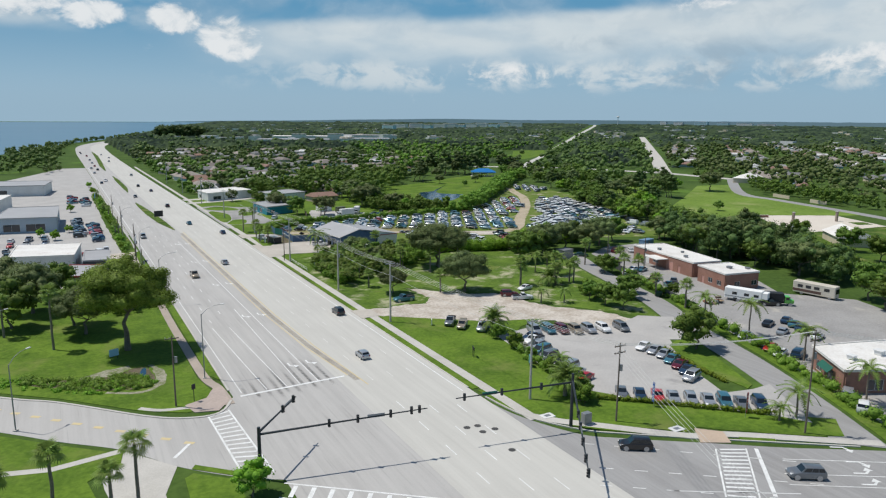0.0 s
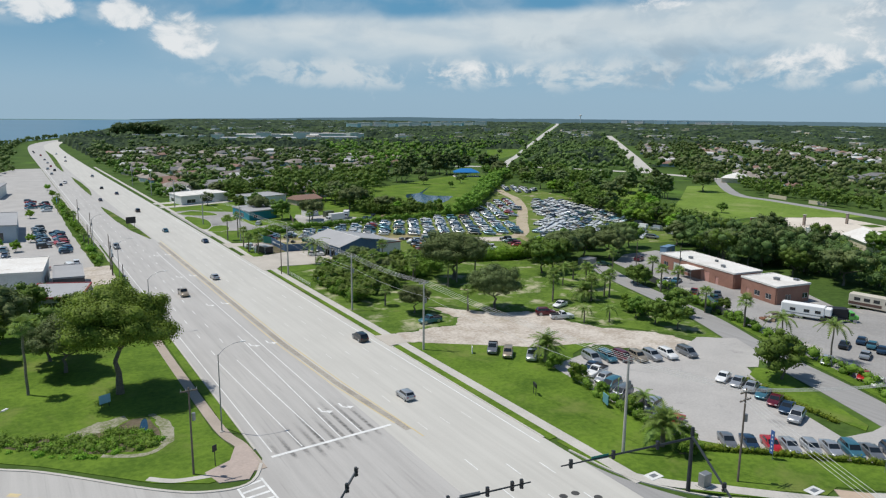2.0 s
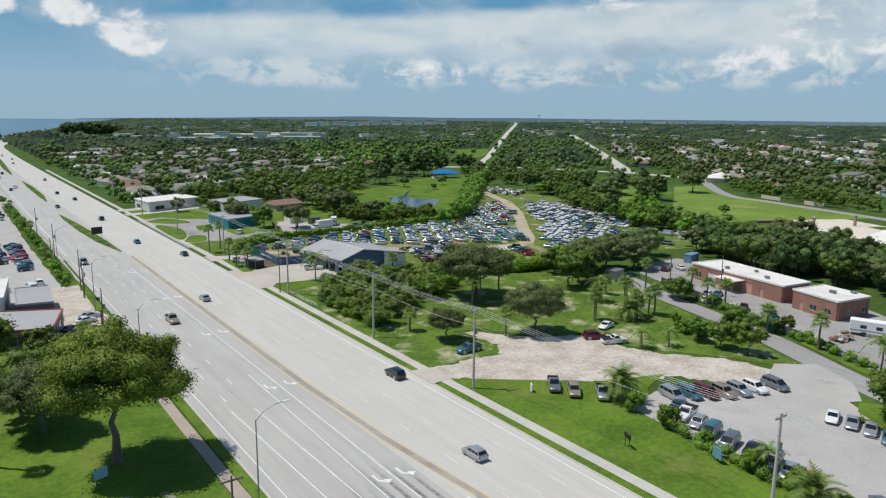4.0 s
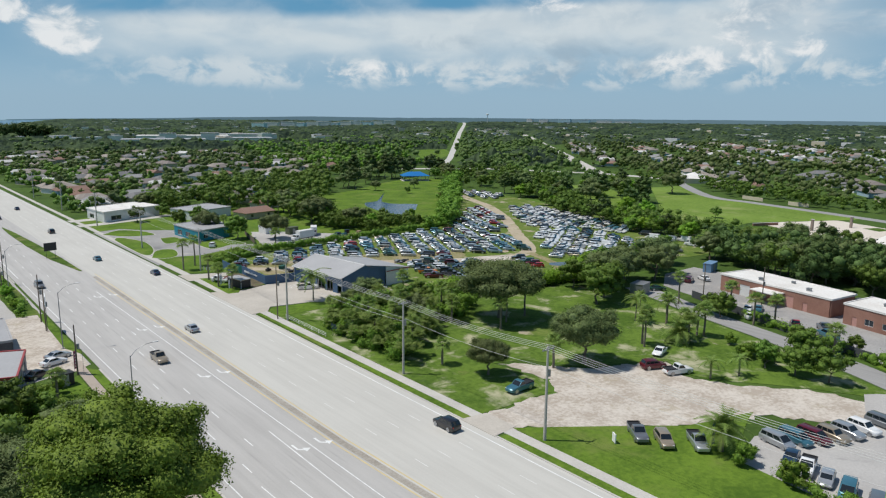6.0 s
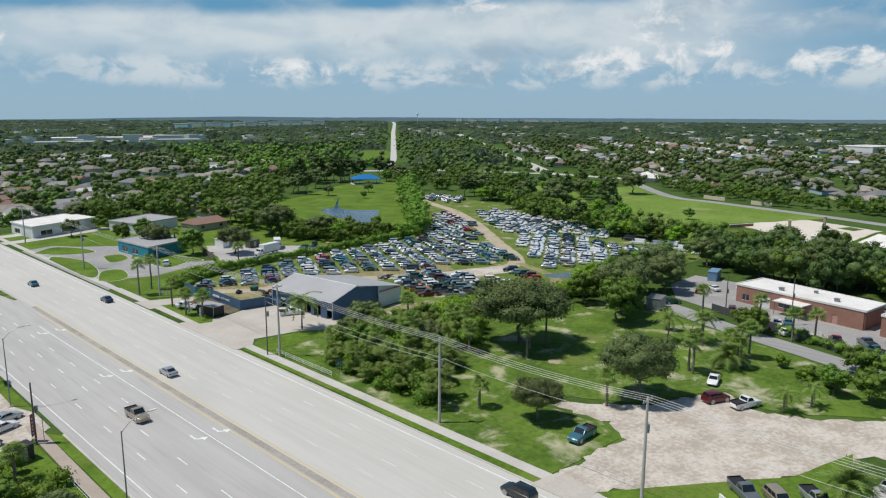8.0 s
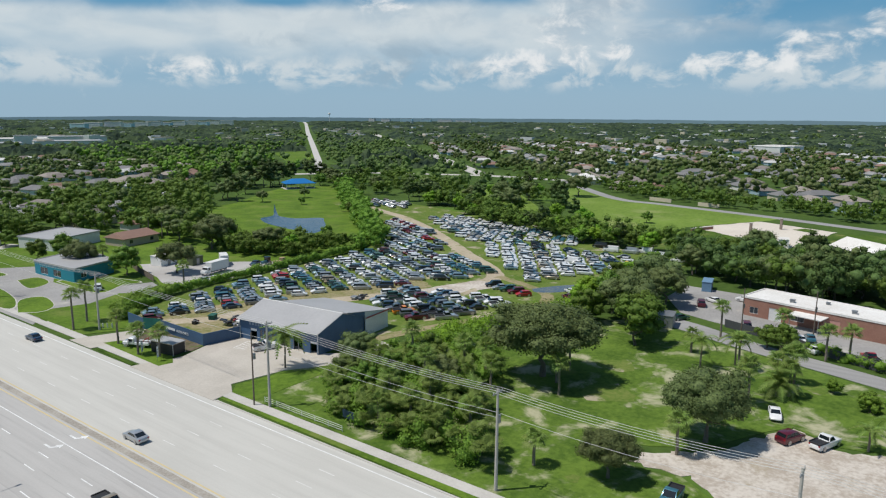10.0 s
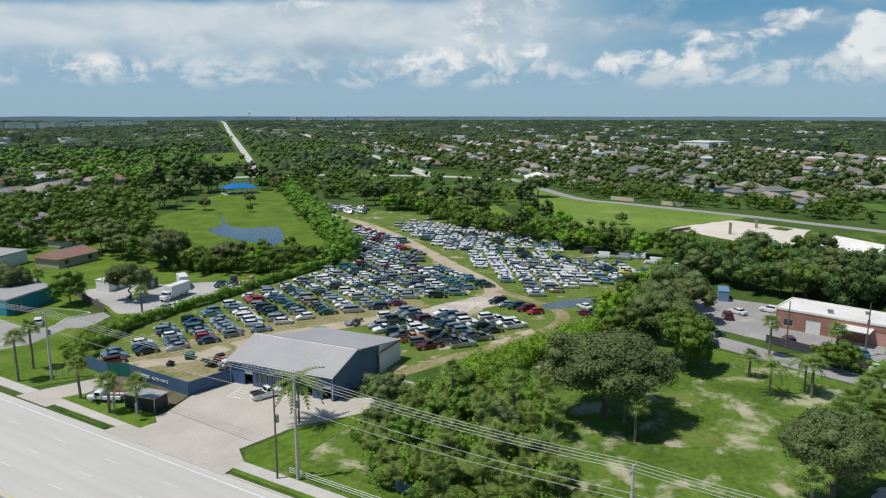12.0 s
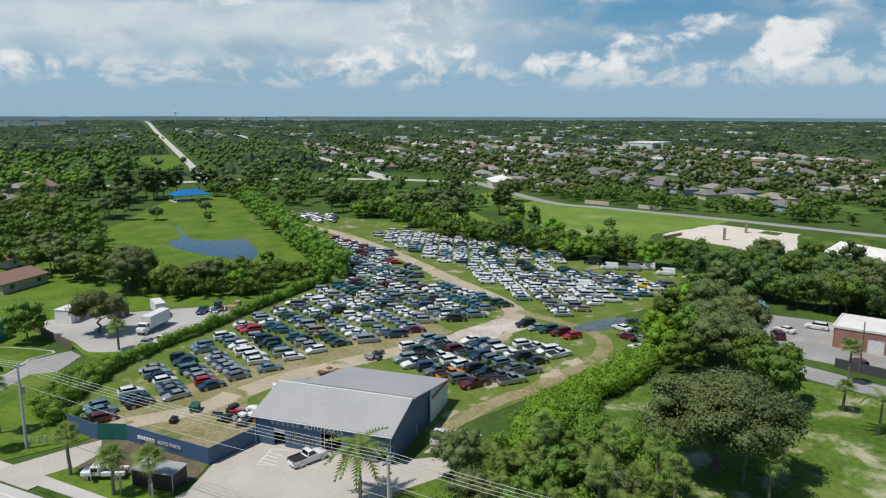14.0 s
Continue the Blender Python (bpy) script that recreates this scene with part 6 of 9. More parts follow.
flat_block("grey_shop", "grey low shop with a flat roof", "shop building", [(104.0, 385.0), (124.0, 392.0), (120.0, 410.0), (100.0, 402.0)], 3.9, WHITE_WALL, GREY_ROOF, [(0, 3.0, 7.0, 0.6, 2.4, "w")])
# park pavilion with its blue roof
pav = thing("park_pavilion", "open park pavilion with a bright blue hipped roof", "pavilion")
bm = bmesh.new()
base = [(-10, -7, 3.6), (10, -7, 3.6), (10, 7, 3.6), (-10, 7, 3.6), (-4, 0, 6.3), (4, 0, 6.3)]
v = [bm.verts.new(p) for p in base] + [bm.verts.new((x, y, z - 0.2)) for x, y, z in base[:4]]
for f in ((0, 1, 5, 4), (1, 2, 5), (2, 3, 4, 5), (3, 0, 4), (6, 7, 1, 0), (7, 8, 2, 1), (8, 9, 3, 2), (9, 6, 0, 3)):
    bm.faces.new([v[i] for i in f])
part("roof", bm, BLUE_ROOF, pav)
for x in (-9, -3, 3, 9):
    for y in (-6.2, 6.2):
        b_ = bmesh.new()
        rod(b_, (x, y, 0), (x, y, 3.7), 0.16)
        part("post", b_, WHITE_WALL, pav)
part("slab", boxes((-10, 10, -7, 7, 0, 0.14)), CONCRETE, pav)
pav.matrix_basis = pose(303, 485, 0, 0, 0, -28)


def gable_house(w, d, h, rise, hip):
    """Meshes of a house: walls with window and door openings left to parts, roof."""
    bm = boxes((-w / 2, w / 2, -d / 2, d / 2, 0, h))
    me_w = bpy.data.meshes.new("house_wall")
    bm.to_mesh(me_w)
    bm.free()
    o = 0.55
    k = min(d, w) / 2 * hip
    pts = [(-w / 2 - o, -d / 2 - o, h), (w / 2 + o, -d / 2 - o, h), (w / 2 + o, d / 2 + o, h), (-w / 2 - o, d / 2 + o, h), (-w / 2 - o + k, 0, h + rise), (w / 2 + o - k, 0, h + rise)]
    pts += [(x, y, z - 0.16) for x, y, z in pts[:4]]
    me_r = mesh_of("house_roof", pts, [(0, 1, 5, 4), (1, 2, 5), (2, 3, 4, 5), (3, 0, 4), (6, 7, 1, 0), (7, 8, 2, 1), (8, 9, 3, 2), (9, 6, 0, 3), (9, 8, 7, 6)], [])
    return me_w, me_r


ROOFS = [material("shingle_" + n, c, tuple(q * 0.75 for q in c), 0.9, scales=(0.2, 2.0), amount=0.4) for n, c in
         (("grey", (0.31, 0.31, 0.305)), ("brown", (0.23, 0.20, 0.18)), ("pale", (0.60, 0.60, 0.58)), ("tan", (0.33, 0.29, 0.25)), ("terracotta", (0.28, 0.17, 0.13)), ("dark", (0.20, 0.197, 0.197)))]
WALLS = [material("stucco_" + n, c, tuple(q * 0.85 for q in c), 0.85) for n, c in (("white", (0.72, 0.71, 0.68)), ("cream", (0.62, 0.54, 0.40)), ("blue", (0.35, 0.47, 0.55)), ("tan", (0.50, 0.41, 0.32)))]
ROOF_WORD = ["grey shingled", "brown shingled", "pale metal", "tan tiled", "terracotta tiled", "dark shingled"]
WALL_WORD = ["white", "cream", "pale blue", "tan"]
HOUSES = {}


def house(x, y, turn, i, w=15.0, d=10.0):
    rk, wk = (i * 7 + i // 3) % 6, (i * 5 + 1) % 4
    size = i % 3
    key = (rk, wk, size)
    if key not in HOUSES:
        ww, dd, hh, rise = ((15, 10, 2.9, 2.0), (18, 11, 3.0, 2.4), (12, 9, 2.8, 1.8))[size]
        a, b = gable_house(ww, dd, hh, rise, 0.9 if rk % 2 else 0.25)
        a.materials.append(WALLS[wk])
        b.materials.append(ROOFS[rk])
        win = mesh_of("window", *slab([Vector((-0.7, 0, 0)), Vector((0.7, 0, 0)), Vector((0.7, 0, 1.2)), Vector((-0.7, 0, 1.2))]), PANE)
        HOUSES[key] = (a, b, win, ww, dd)
    a, b, win, ww, dd = HOUSES[key]
    root = thing("house", "single-storey %s house with a %s roof" % (WALL_WORD[wk], ROOF_WORD[rk]), "house", pose(x, y, 0, 0, 0, turn), group="houses of the suburb")
    part("wall", a, None, root)
    part("roof", b, None, root)
    for s in (-0.3, 0.3):
        part("window", win, None, root, at=Matrix.Translation((ww * s, -dd / 2 - 0.02, 1.0)))
    return root

# ---------------------------------------------------------------- street furniture
def power_pole(x, y, tall, mat=None, arms=1, label="tall pale concrete utility pole with insulators"):
    root = thing("utility_pole", label, "utility pole", Matrix.Translation((x, y, 0)), group="utility poles along the road")
    bm = bmesh.new()
    rod(bm, (0, 0, -0.3), (0, 0, tall), 0.15 if mat else 0.24, 0.10 if mat else 0.15, 10)
    part("pole", bm, mat or POLE_C, root)
    for i in range(arms):
        z = tall - 0.5 - 1.1 * i
        part("crossarm", boxes((-1.1, 1.1, -0.07, 0.07, z - 0.08, z + 0.08)), POLE_W if mat else STEEL, root)
        for s in (-1.0, -0.35, 0.35, 1.0):
            b_ = bmesh.new()
            rod(b_, (s, 0, z + 0.08), (s, 0, z + 0.35), 0.05, 0.035, 6)
            part("insulator", b_, plain("porcelain", (0.5, 0.5, 0.48), 0.3), root)
    b_ = bmesh.new()
    rod(b_, (0.42, 0, tall - 4.6), (0.42, 0, tall - 3.6), 0.24, 0.24, 10)
    part("transformer", b_, STEEL, root)
    return root


poles = [(67.4, 91.6, 14.3), (65.3, 144.2, 14.4), (65.2, 178.5, 13.8), (64.6, 222.0, 14.6), (68.5, 284.5, 13.0), (66.4, 333.0, 13.2), (67.0, 394.0, 14.0), (66.5, 455.0, 14.0), (66.0, 520.0, 14.0)]
for x, y, h in poles:
    power_pole(x, y, h)
power_pole(63.4, 224.5, 12.5, POLE_W, 0, "dark wooden service pole")
power_pole(74.3, 78.0, 13.0, POLE_W, 2, "brown wooden utility pole with two crossarms")
power_pole(97.0, 61.2, 16.5, POLE_W, 2, "brown wooden utility pole with two crossarms")
power_pole(13.9, 116.2, 12.2, POLE_W, 1, "dark wooden pole with a lamp head")
power_pole(19.2, 214.6, 9.4, POLE_W, 0, "short dark wooden pole")
for x, y, h in ((20.3, 247, 10), (20.8, 255, 11), (20.2, 300, 12), (20.0, 345, 12), (18.5, 292, 9)):
    power_pole(x, y, h, POLE_W, 0, "dark wooden roadside pole")
power_pole(158.5, 158.0, 11.0, POLE_W, 0, "slim wooden pole by the workshop")
power_pole(156.0, 172.0, 10.0, POLE_W, 0, "slim wooden pole by the workshop")


def cable(a, b, sag, name="power_cable", r=0.024):
    cu = bpy.data.curves.new(name, "CURVE")
    cu.dimensions, cu.bevel_depth, cu.bevel_resolution = "3D", r, 0
    s = cu.splines.new("POLY")
    n = 12
    s.points.add(n)
    a, b = Vector(a), Vector(b)
    for i in range(n + 1):
        t = i / n
        p = a.lerp(b, t)
        s.points[i].co = (p.x, p.y, p.z - sag * 4 * t * (1 - t), 1)
    tmp = bpy.data.objects.new(name, cu)
    scene.collection.objects.link(tmp)
    me = bpy.data.meshes.new_from_object(tmp.evaluated_get(bpy.context.evaluated_depsgraph_get()))
    bpy.data.objects.remove(tmp)
    me.materials.clear()
    me.materials.append(WIRE)
    return tagged(new(name, me), "thin overhead power cable between the poles", "cable", group="overhead cables")


for (x0, y0, h0), (x1, y1, h1) in zip(poles, poles[1:7]):
    for s, dz in ((-1.0, -0.15), (-0.35, -0.15), (0.35, -0.15), (1.0, -0.15), (0.2, -3.2)):
        cable((x0 + s, y0, h0 + dz), (x1 + s, y1, h1 + dz), 0.7)
for s in (-1.0, -0.35, 0.35, 1.0):
    cable((67.4 + s, 91.6, 14.1), (74.3 + s, 78.0, 12.8), 0.3)
    cable((74.3 + s, 78.0, 12.8), (97 + s, 61.2, 16.3), 0.8)
    cable((97 + s, 61.2, 16.3), (125 + s, 38, 15), 0.8)
    cable((74.3 + s, 78.0, 11.7), (52 + s, 30, 12), 0.8)
cable((65.2, 178.5, 10), (63.4, 224.5, 11), 0.8)


def street_lamp(x, y, tall, turn):
    root = thing("street_lamp", "slim grey street lamp with a long curved arm", "street lamp", pose(x, y, 0, 0, 0, turn), group="street lamps")
    bm = bmesh.new()
    rod(bm, (0, 0, 0), (0, 0, tall - 1.4), 0.11, 0.07, 8)
    part("pole", bm, STEEL, root)
    bm = bmesh.new()
    pts = [(0, 0, tall - 1.6), (1.0, 0, tall - 0.6), (2.2, 0, tall - 0.12), (3.4, 0, tall)]
    for a, b in zip(pts, pts[1:]):
        rod(bm, a, b, 0.05, 0.045, 6)
    part("arm", bm, STEEL, root)
    part("lamp_head", boxes((3.3, 4.1, -0.16, 0.16, tall - 0.07, tall + 0.07), bevel=0.04), WHITE_WALL, root)
    part("base", boxes((-0.3, 0.3, -0.3, 0.3, 0, 0.25), bevel=0.03), CONCRETE, root)
    return root


for x, y, h, turn in ((20.4, 127.0, 13.6, 0), (20.3, 184.6, 13.1, 0), (20.4, 232, 13.0, 0), (-8.8, 117.8, 12.0, 45), (-14.5, 158, 9.0, 30), (19.8, 290, 12.5, 0)):
    street_lamp(x, y, h, turn)


def signal_head(parent, m):
    h = part("signal_head", boxes((-0.18, 0.18, -0.16, 0.12, -0.55, 0.55), bevel=0.03), POLE_D, parent, at=m)
    for i in range(3):
        b_ = bmesh.new()
        rod(b_, (0, 0.10, 0.36 - 0.36 * i), (0, 0.26, 0.34 - 0.36 * i), 0.14, 0.15, 10)
        part("visor", b_, TRIM, h)


def mast(x, y, tall, arms, label):
    root = thing("traffic_signal_mast", label, "traffic light", Matrix.Translation((x, y, 0)))
    bm = bmesh.new()
    rod(bm, (0, 0, 0), (0, 0, tall), 0.28, 0.22, 10)
    part("pole", bm, POLE_D, root)
    for dx, dy, z0, z1, heads, plate in arms:
        bm = bmesh.new()
        rod(bm, (0, 0, z0), (dx, dy, z1), 0.17, 0.08, 8)
        part("arm", bm, POLE_D, root)
        a = math.atan2(dy, dx)
        for t in heads:
            signal_head(root, Matrix.Translation((dx * t, dy * t, z0 + (z1 - z0) * t + 0.05)) @ Matrix.Rotation(a + math.pi, 4, "Z"))
        for t, mat in plate:
            b_ = boxes((-1.2, 1.2, -0.03, 0.03, -0.25, 0.25))
            part("name_plate", b_, mat, root, at=Matrix.Translation((dx * t, dy * t, z0 + (z1 - z0) * t + 0.1)) @ Matrix.Rotation(a, 4, "Z"))
    return root


GREYPLATE = plain("sign_back", (0.25, 0.27, 0.29), 0.4, 0.5)
mast(20.2, 86.4, 7.3, ((22.6, -4.2, 6.3, 7.0, (0.40, 0.57, 0.77, 0.9, 0.95), ((0.68, GREYPLATE),)), (7.6, 8.6, 6.6, 6.9, (0.62, 0.92), ((0.78, GREYPLATE),))), "dark steel mast with two long signal arms")
mast(66.6, 79.7, 8.8, ((-18.8, 3.2, 7.4, 7.2, (0.28, 0.62, 0.93), ((0.72, SIGN_G),)), (-16.6, -23.5, 7.6, 7.2, (0.42, 0.55, 0.7, 0.85, 0.97), ((0.6, GREYPLATE),))), "dark steel mast with two long signal arms")
cab = thing("signal_cabinet", "grey metal traffic signal cabinet", "cabinet", Matrix.Translation((69.4, 79.4, 0.1)))
part("body", boxes((-0.7, 0.7, -0.5, 0.5, 0.15, 1.9), bevel=0.04), STEEL, cab)
part("plinth", boxes((-0.9, 0.9, -0.7, 0.7, 0, 0.15)), CONCRETE, cab)
for x, y in ((65.8, 84.6), (80.6, 71.4)):
    pad = thing("utility_cover", "square pale concrete utility cover", "utility cover", Matrix.Translation((x, y, 0.1)))
    part("slab", boxes((-1.1, 1.1, -0.8, 0.8, 0, 0.09), bevel=0.02), WHITE_WALL, pad)
    part("lid", boxes((-0.5, 0.5, -0.35, 0.35, 0.09, 0.12)), STEEL, pad)
for x, y in ((52.2, 87.0), (54.0, 86.8), (53.6, 84.6), (55.8, 84.6), (54.2, 77.6)):
    mh = thing("manhole_cover", "round dark iron manhole cover", "manhole", Matrix.Translation((x, y, 0.066)), group="manhole covers")
    b_ = bmesh.new()
    rod(b_, (0, 0, 0), (0, 0, 0.014), 0.55, 0.53, 16)
    part("lid", b_, material("iron", (0.1, 0.095, 0.09), (0.06, 0.06, 0.058), 0.7, 0.4), mh)


def banner(x, y, mat, tall=4.4):
    root = thing("feather_banner", "tall narrow feather banner on a pole", "banner", pose(x, y, 0, 0, 0, (x * 31) % 90))
    b_ = bmesh.new()
    rod(b_, (0, 0, 0), (0, 0, tall), 0.04, 0.025, 6)
    part("pole", b_, STEEL, root)
    part("cloth", boxes((0.03, 0.75, -0.015, 0.015, 0.9, tall - 0.1), bevel=0.01), mat, root)
    for i in range(5):
        part("marking", boxes((0.28, 0.5, -0.02, 0.02, 1.25 + 0.55 * i, 1.5 + 0.55 * i)), STEEL if mat is CLOTH_W else CLOTH_W, root)


MAGENTA_CLOTH = plain("banner_magenta", (0.30, 0.05, 0.10), 0.7)
RED_CLOTH, BLUE_CLOTH = plain("banner_red", (0.5, 0.03, 0.04), 0.7), plain("banner_blue", (0.05, 0.12, 0.35), 0.7)
for x, y, mat in ((20.0, 213.6, MAGENTA_CLOTH), (18.9, 215.4, MAGENTA_CLOTH), (81.3, 127.2, BLUE_CLOTH), (83.6, 79.2, BLUE_CLOTH), (93.5, 69.2, RED_CLOTH), (79.4, 104.6, plain("banner_lime", (0.4, 0.6, 0.1), 0.7)), (65.0, 255.8, CLOTH_W), (64.9, 261.2, CLOTH_W)):
    banner(x, y, mat, 4.4 if mat is not CLOTH_W else 3.2)


def board(x, y, w, z0, z1, turn, mat, label, legs=2):
    root = thing("roadside_sign", label, "sign", pose(x, y, 0, 0, 0, turn))
    for s in ((-w * 0.35, w * 0.35) if legs == 2 else (0,)):
        b_ = bmesh.new()
        rod(b_, (s, 0, 0), (s, 0, z1), 0.06, 0.06, 6)
        part("post", b_, POLE_D, root)
    part("panel", boxes((-w / 2, w / 2, -0.08, 0.08, z0, z1), bevel=0.02), mat, root)


board(37.8, 332, 3.8, 2.6, 5.2, 10, TRIM, "dark trailer-mounted message board on the median")
board(20.4, 246, 3.6, 6.0, 8.2, 80, CLOTH_W, "white roadside sign on a pole", 1)
board(6.7, 145.5, 1.8, 0.8, 2.2, 20, plain("sign_pale_blue", (0.3, 0.5, 0.6), 0.6), "pale blue park sign on posts")
board(69.9, 114.4, 1.6, 1.5, 2.2, 70, TRIM, "small dark sign on two posts")
board(76.8, 104.6, 1.9, 0.6, 2.2, 70, plain("sign_blue_green", (0.12, 0.3, 0.35), 0.6), "blue-green lot sign on posts")
board(68.3, 207.6, 3.0, 0.6, 1.9, 84, plain("sign_navy", (0.03, 0.06, 0.1), 0.6), "low dark blue sign by the bushes")
board(72.6, 137.4, 1.1, 0.15, 1.5, 60, CLOTH_W, "small white and red sale sign on the grass")
board(16.9, 117.0, 0.7, 2.2, 3.1, 30, TRIM, "small dark street sign", 1)
board(15.4, 395, 4.5, 5.5, 7.5, 85, plain("sign_bright_blue", (0.05, 0.25, 0.6), 0.5), "bright blue dealer sign", 1)
rail = thing("handrail", "white metal handrail beside the footpath", "rail")
for y in range(206, 226, 3):
    b_ = bmesh.new()
    rod(b_, (65.2, y, 0), (65.2, y, 1.05), 0.04, 0.04, 6)
    part("post", b_, WHITE_WALL, rail)
for z in (0.35, 0.7, 1.02):
    b_ = bmesh.new()
    rod(b_, (65.2, 206, z), (65.2, 224, z), 0.035, 0.035, 6)
    part("bar", b_, WHITE_WALL, rail)
guard = thing("guard_rail", "pale railing beside the west footpath", "rail")
for i in range(6):
    b_ = bmesh.new()
    rod(b_, (18.8, 186 + 3 * i, 0), (18.8, 186 + 3 * i, 1.05), 0.04, 0.04, 6)
    part("post", b_, WHITE_WALL, guard)
for z in (0.5, 1.02):
    b_ = bmesh.new()
    rod(b_, (18.8, 186, z), (18.8, 201, z), 0.035, 0.035, 6)
    part("bar", b_, WHITE_WALL, guard)

# ---------------------------------------------------------------- parked and passing cars
LOTCARS = "cars in the used-car lot"
for i, (x, y) in enumerate(((81.5, 83.6), (83.7, 81.5), (86.0, 79.6), (87.9, 77.9), (90.0, 76.0), (92.2, 74.3), (94.0, 72.4), (96.1, 70.7), (98.4, 68.9))):
    kind, paint = (("sedan", "grey"), ("sedan", "navy"), ("sedan", "red"), ("sedan", "silver"), ("hatch", "silver"), ("sedan", "silver"), ("suv", "teal"), ("sedan", "grey"), ("suv", "navy"))[i]
    vehicle(kind, paint, x + 0.9, y + 2.0, 234, "%s %s parked behind the front hedge" % (paint, WORDS[kind]), LOTCARS, 0.1)
for i, (x, y) in enumerate(((104.3, 100.4), (104.6, 97.6), (104.5, 94.9), (103.6, 92.0), (102.6, 89.1), (101.6, 86.3), (99.5, 83.4))):
    kind, paint = (("sedan", "white"), ("sedan", "silver"), ("sedan", "silver"), ("sedan", "teal"), ("sedan", "maroon"), ("sedan", "navy"), ("suv", "silver"))[i]
    vehicle(kind, paint, x - 0.4, y + 1.9, 200, "%s %s in the row beside the grass wedge" % (paint, WORDS[kind]), LOTCARS, 0.1)
for i, (x, y) in enumerate(((86.4, 118.6), (85.2, 116.0), (84.0, 113.0), (82.8, 110.0), (81.8, 106.4), (82.4, 103.2), (81.6, 99.8), (81.0, 97.0), (80.6, 94.2))):
    kind, paint = (("sedan", "navy"), ("pickup", "white"), ("hatch", "silver"), ("minivan", "teal"), ("minivan", "grey"), ("sedan", "black"), ("minivan", "silver"), ("sedan", "silver"), ("sedan", "red"))[i]
    vehicle(kind, paint, x + 0.6, y, 195, "%s %s parked along the planting" % (paint, WORDS[kind]), LOTCARS, 0.1)
for i, (x, y) in enumerate(((90.4, 121.6), (93.4, 120.4), (96.0, 118.9), (98.6, 117.3), (101.6, 116.4), (104.9, 115.4), (109.2, 114.2))):
    kind, paint = (("minivan", "silver"), ("minivan", "teal"), ("minivan", "maroon"), ("suv", "tan"), ("suv", "silver"), ("suv", "white"), ("minivan", "grey"))[i]
    vehicle(kind, paint, x, y + 0.5, 258, "%s %s at the edge of the dirt lot" % (paint, WORDS[kind]), LOTCARS, 0.1)
for kind, paint, x, y, a, text in (("pickup", "grey", 76.9, 136.4, 231, "grey pickup truck on the grass edge"), ("suv", "tan", 77.9, 132.6, 230, "beige sport utility vehicle on the grass edge"), ("pickup", "silver", 81.2, 129.2, 228, "silver pickup truck on the grass edge"),
                                   ("pickup", "teal", 76.2, 159.8, 182, "blue-grey pickup truck under a tree"), ("sedan", "white", 111.4, 155.4, 196, "white sedan alone on the grass"), ("suv", "maroon", 103.6, 151.6, 335, "dark red sport utility vehicle by the dirt lot"),
                                   ("pickup", "white", 104.8, 147.2, -22, "white pickup truck by the dirt lot")):
    vehicle(kind, paint, x, y, a, text, "", 0.1)
for kind, paint, x, y, a, text in (("suv", "black", 56.9, 156.4, 90, "black sport utility vehicle driving on the pale carriageway"), ("hatch", "silver", 50.2, 124.5, 90, "silver hatchback driving on the pale carriageway"), ("sedan", "navy", 56.5, 288.5, 90, "dark blue sedan driving up the road"),
                                   ("pickup", "tan", 33.0, 213.0, 270, "beige pickup truck driving in the grey lanes"), ("sedan", "silver", 44.8, 228.0, 90, "silver car driving up the pale carriageway"), ("sedan", "teal", 48.6, 320.0, 90, "teal car driving up the road"),
                                   ("suv", "grey", 27.0, 291, 270, "grey car coming down the road"), ("suv", "black", 48.4, 386, 90, "dark car far up the road"), ("sedan", "black", 38.2, 440, 270, "dark car beside the median"), ("suv", "white", 29, 552, 270, "white car far up the road"),
                                   ("sedan", "navy", 50, 470, 90, "dark car far up the road"), ("suv", "black", 70.3, 69.6, 148, "black sport utility vehicle waiting at the junction"), ("suv", "grey", 84.6, 52.6, 148, "dark grey sport utility vehicle in the turn lane")):
    vehicle(kind, paint, x, y, a, text, "", 0.075)
far_cars = random.Random(5)
for i in range(16):
    vehicle(far_cars.choice(("sedan", "suv", "hatch")), far_cars.choice(("white", "silver", "black", "red", "navy")), far_cars.choice((27, 31, 47, 51, 55)) - 1, 500 + 32 * i + far_cars.uniform(-9, 9), 90, "distant car driving on the main road", "distant traffic", 0.07, False)
YARD = "cars in the workshop yard"
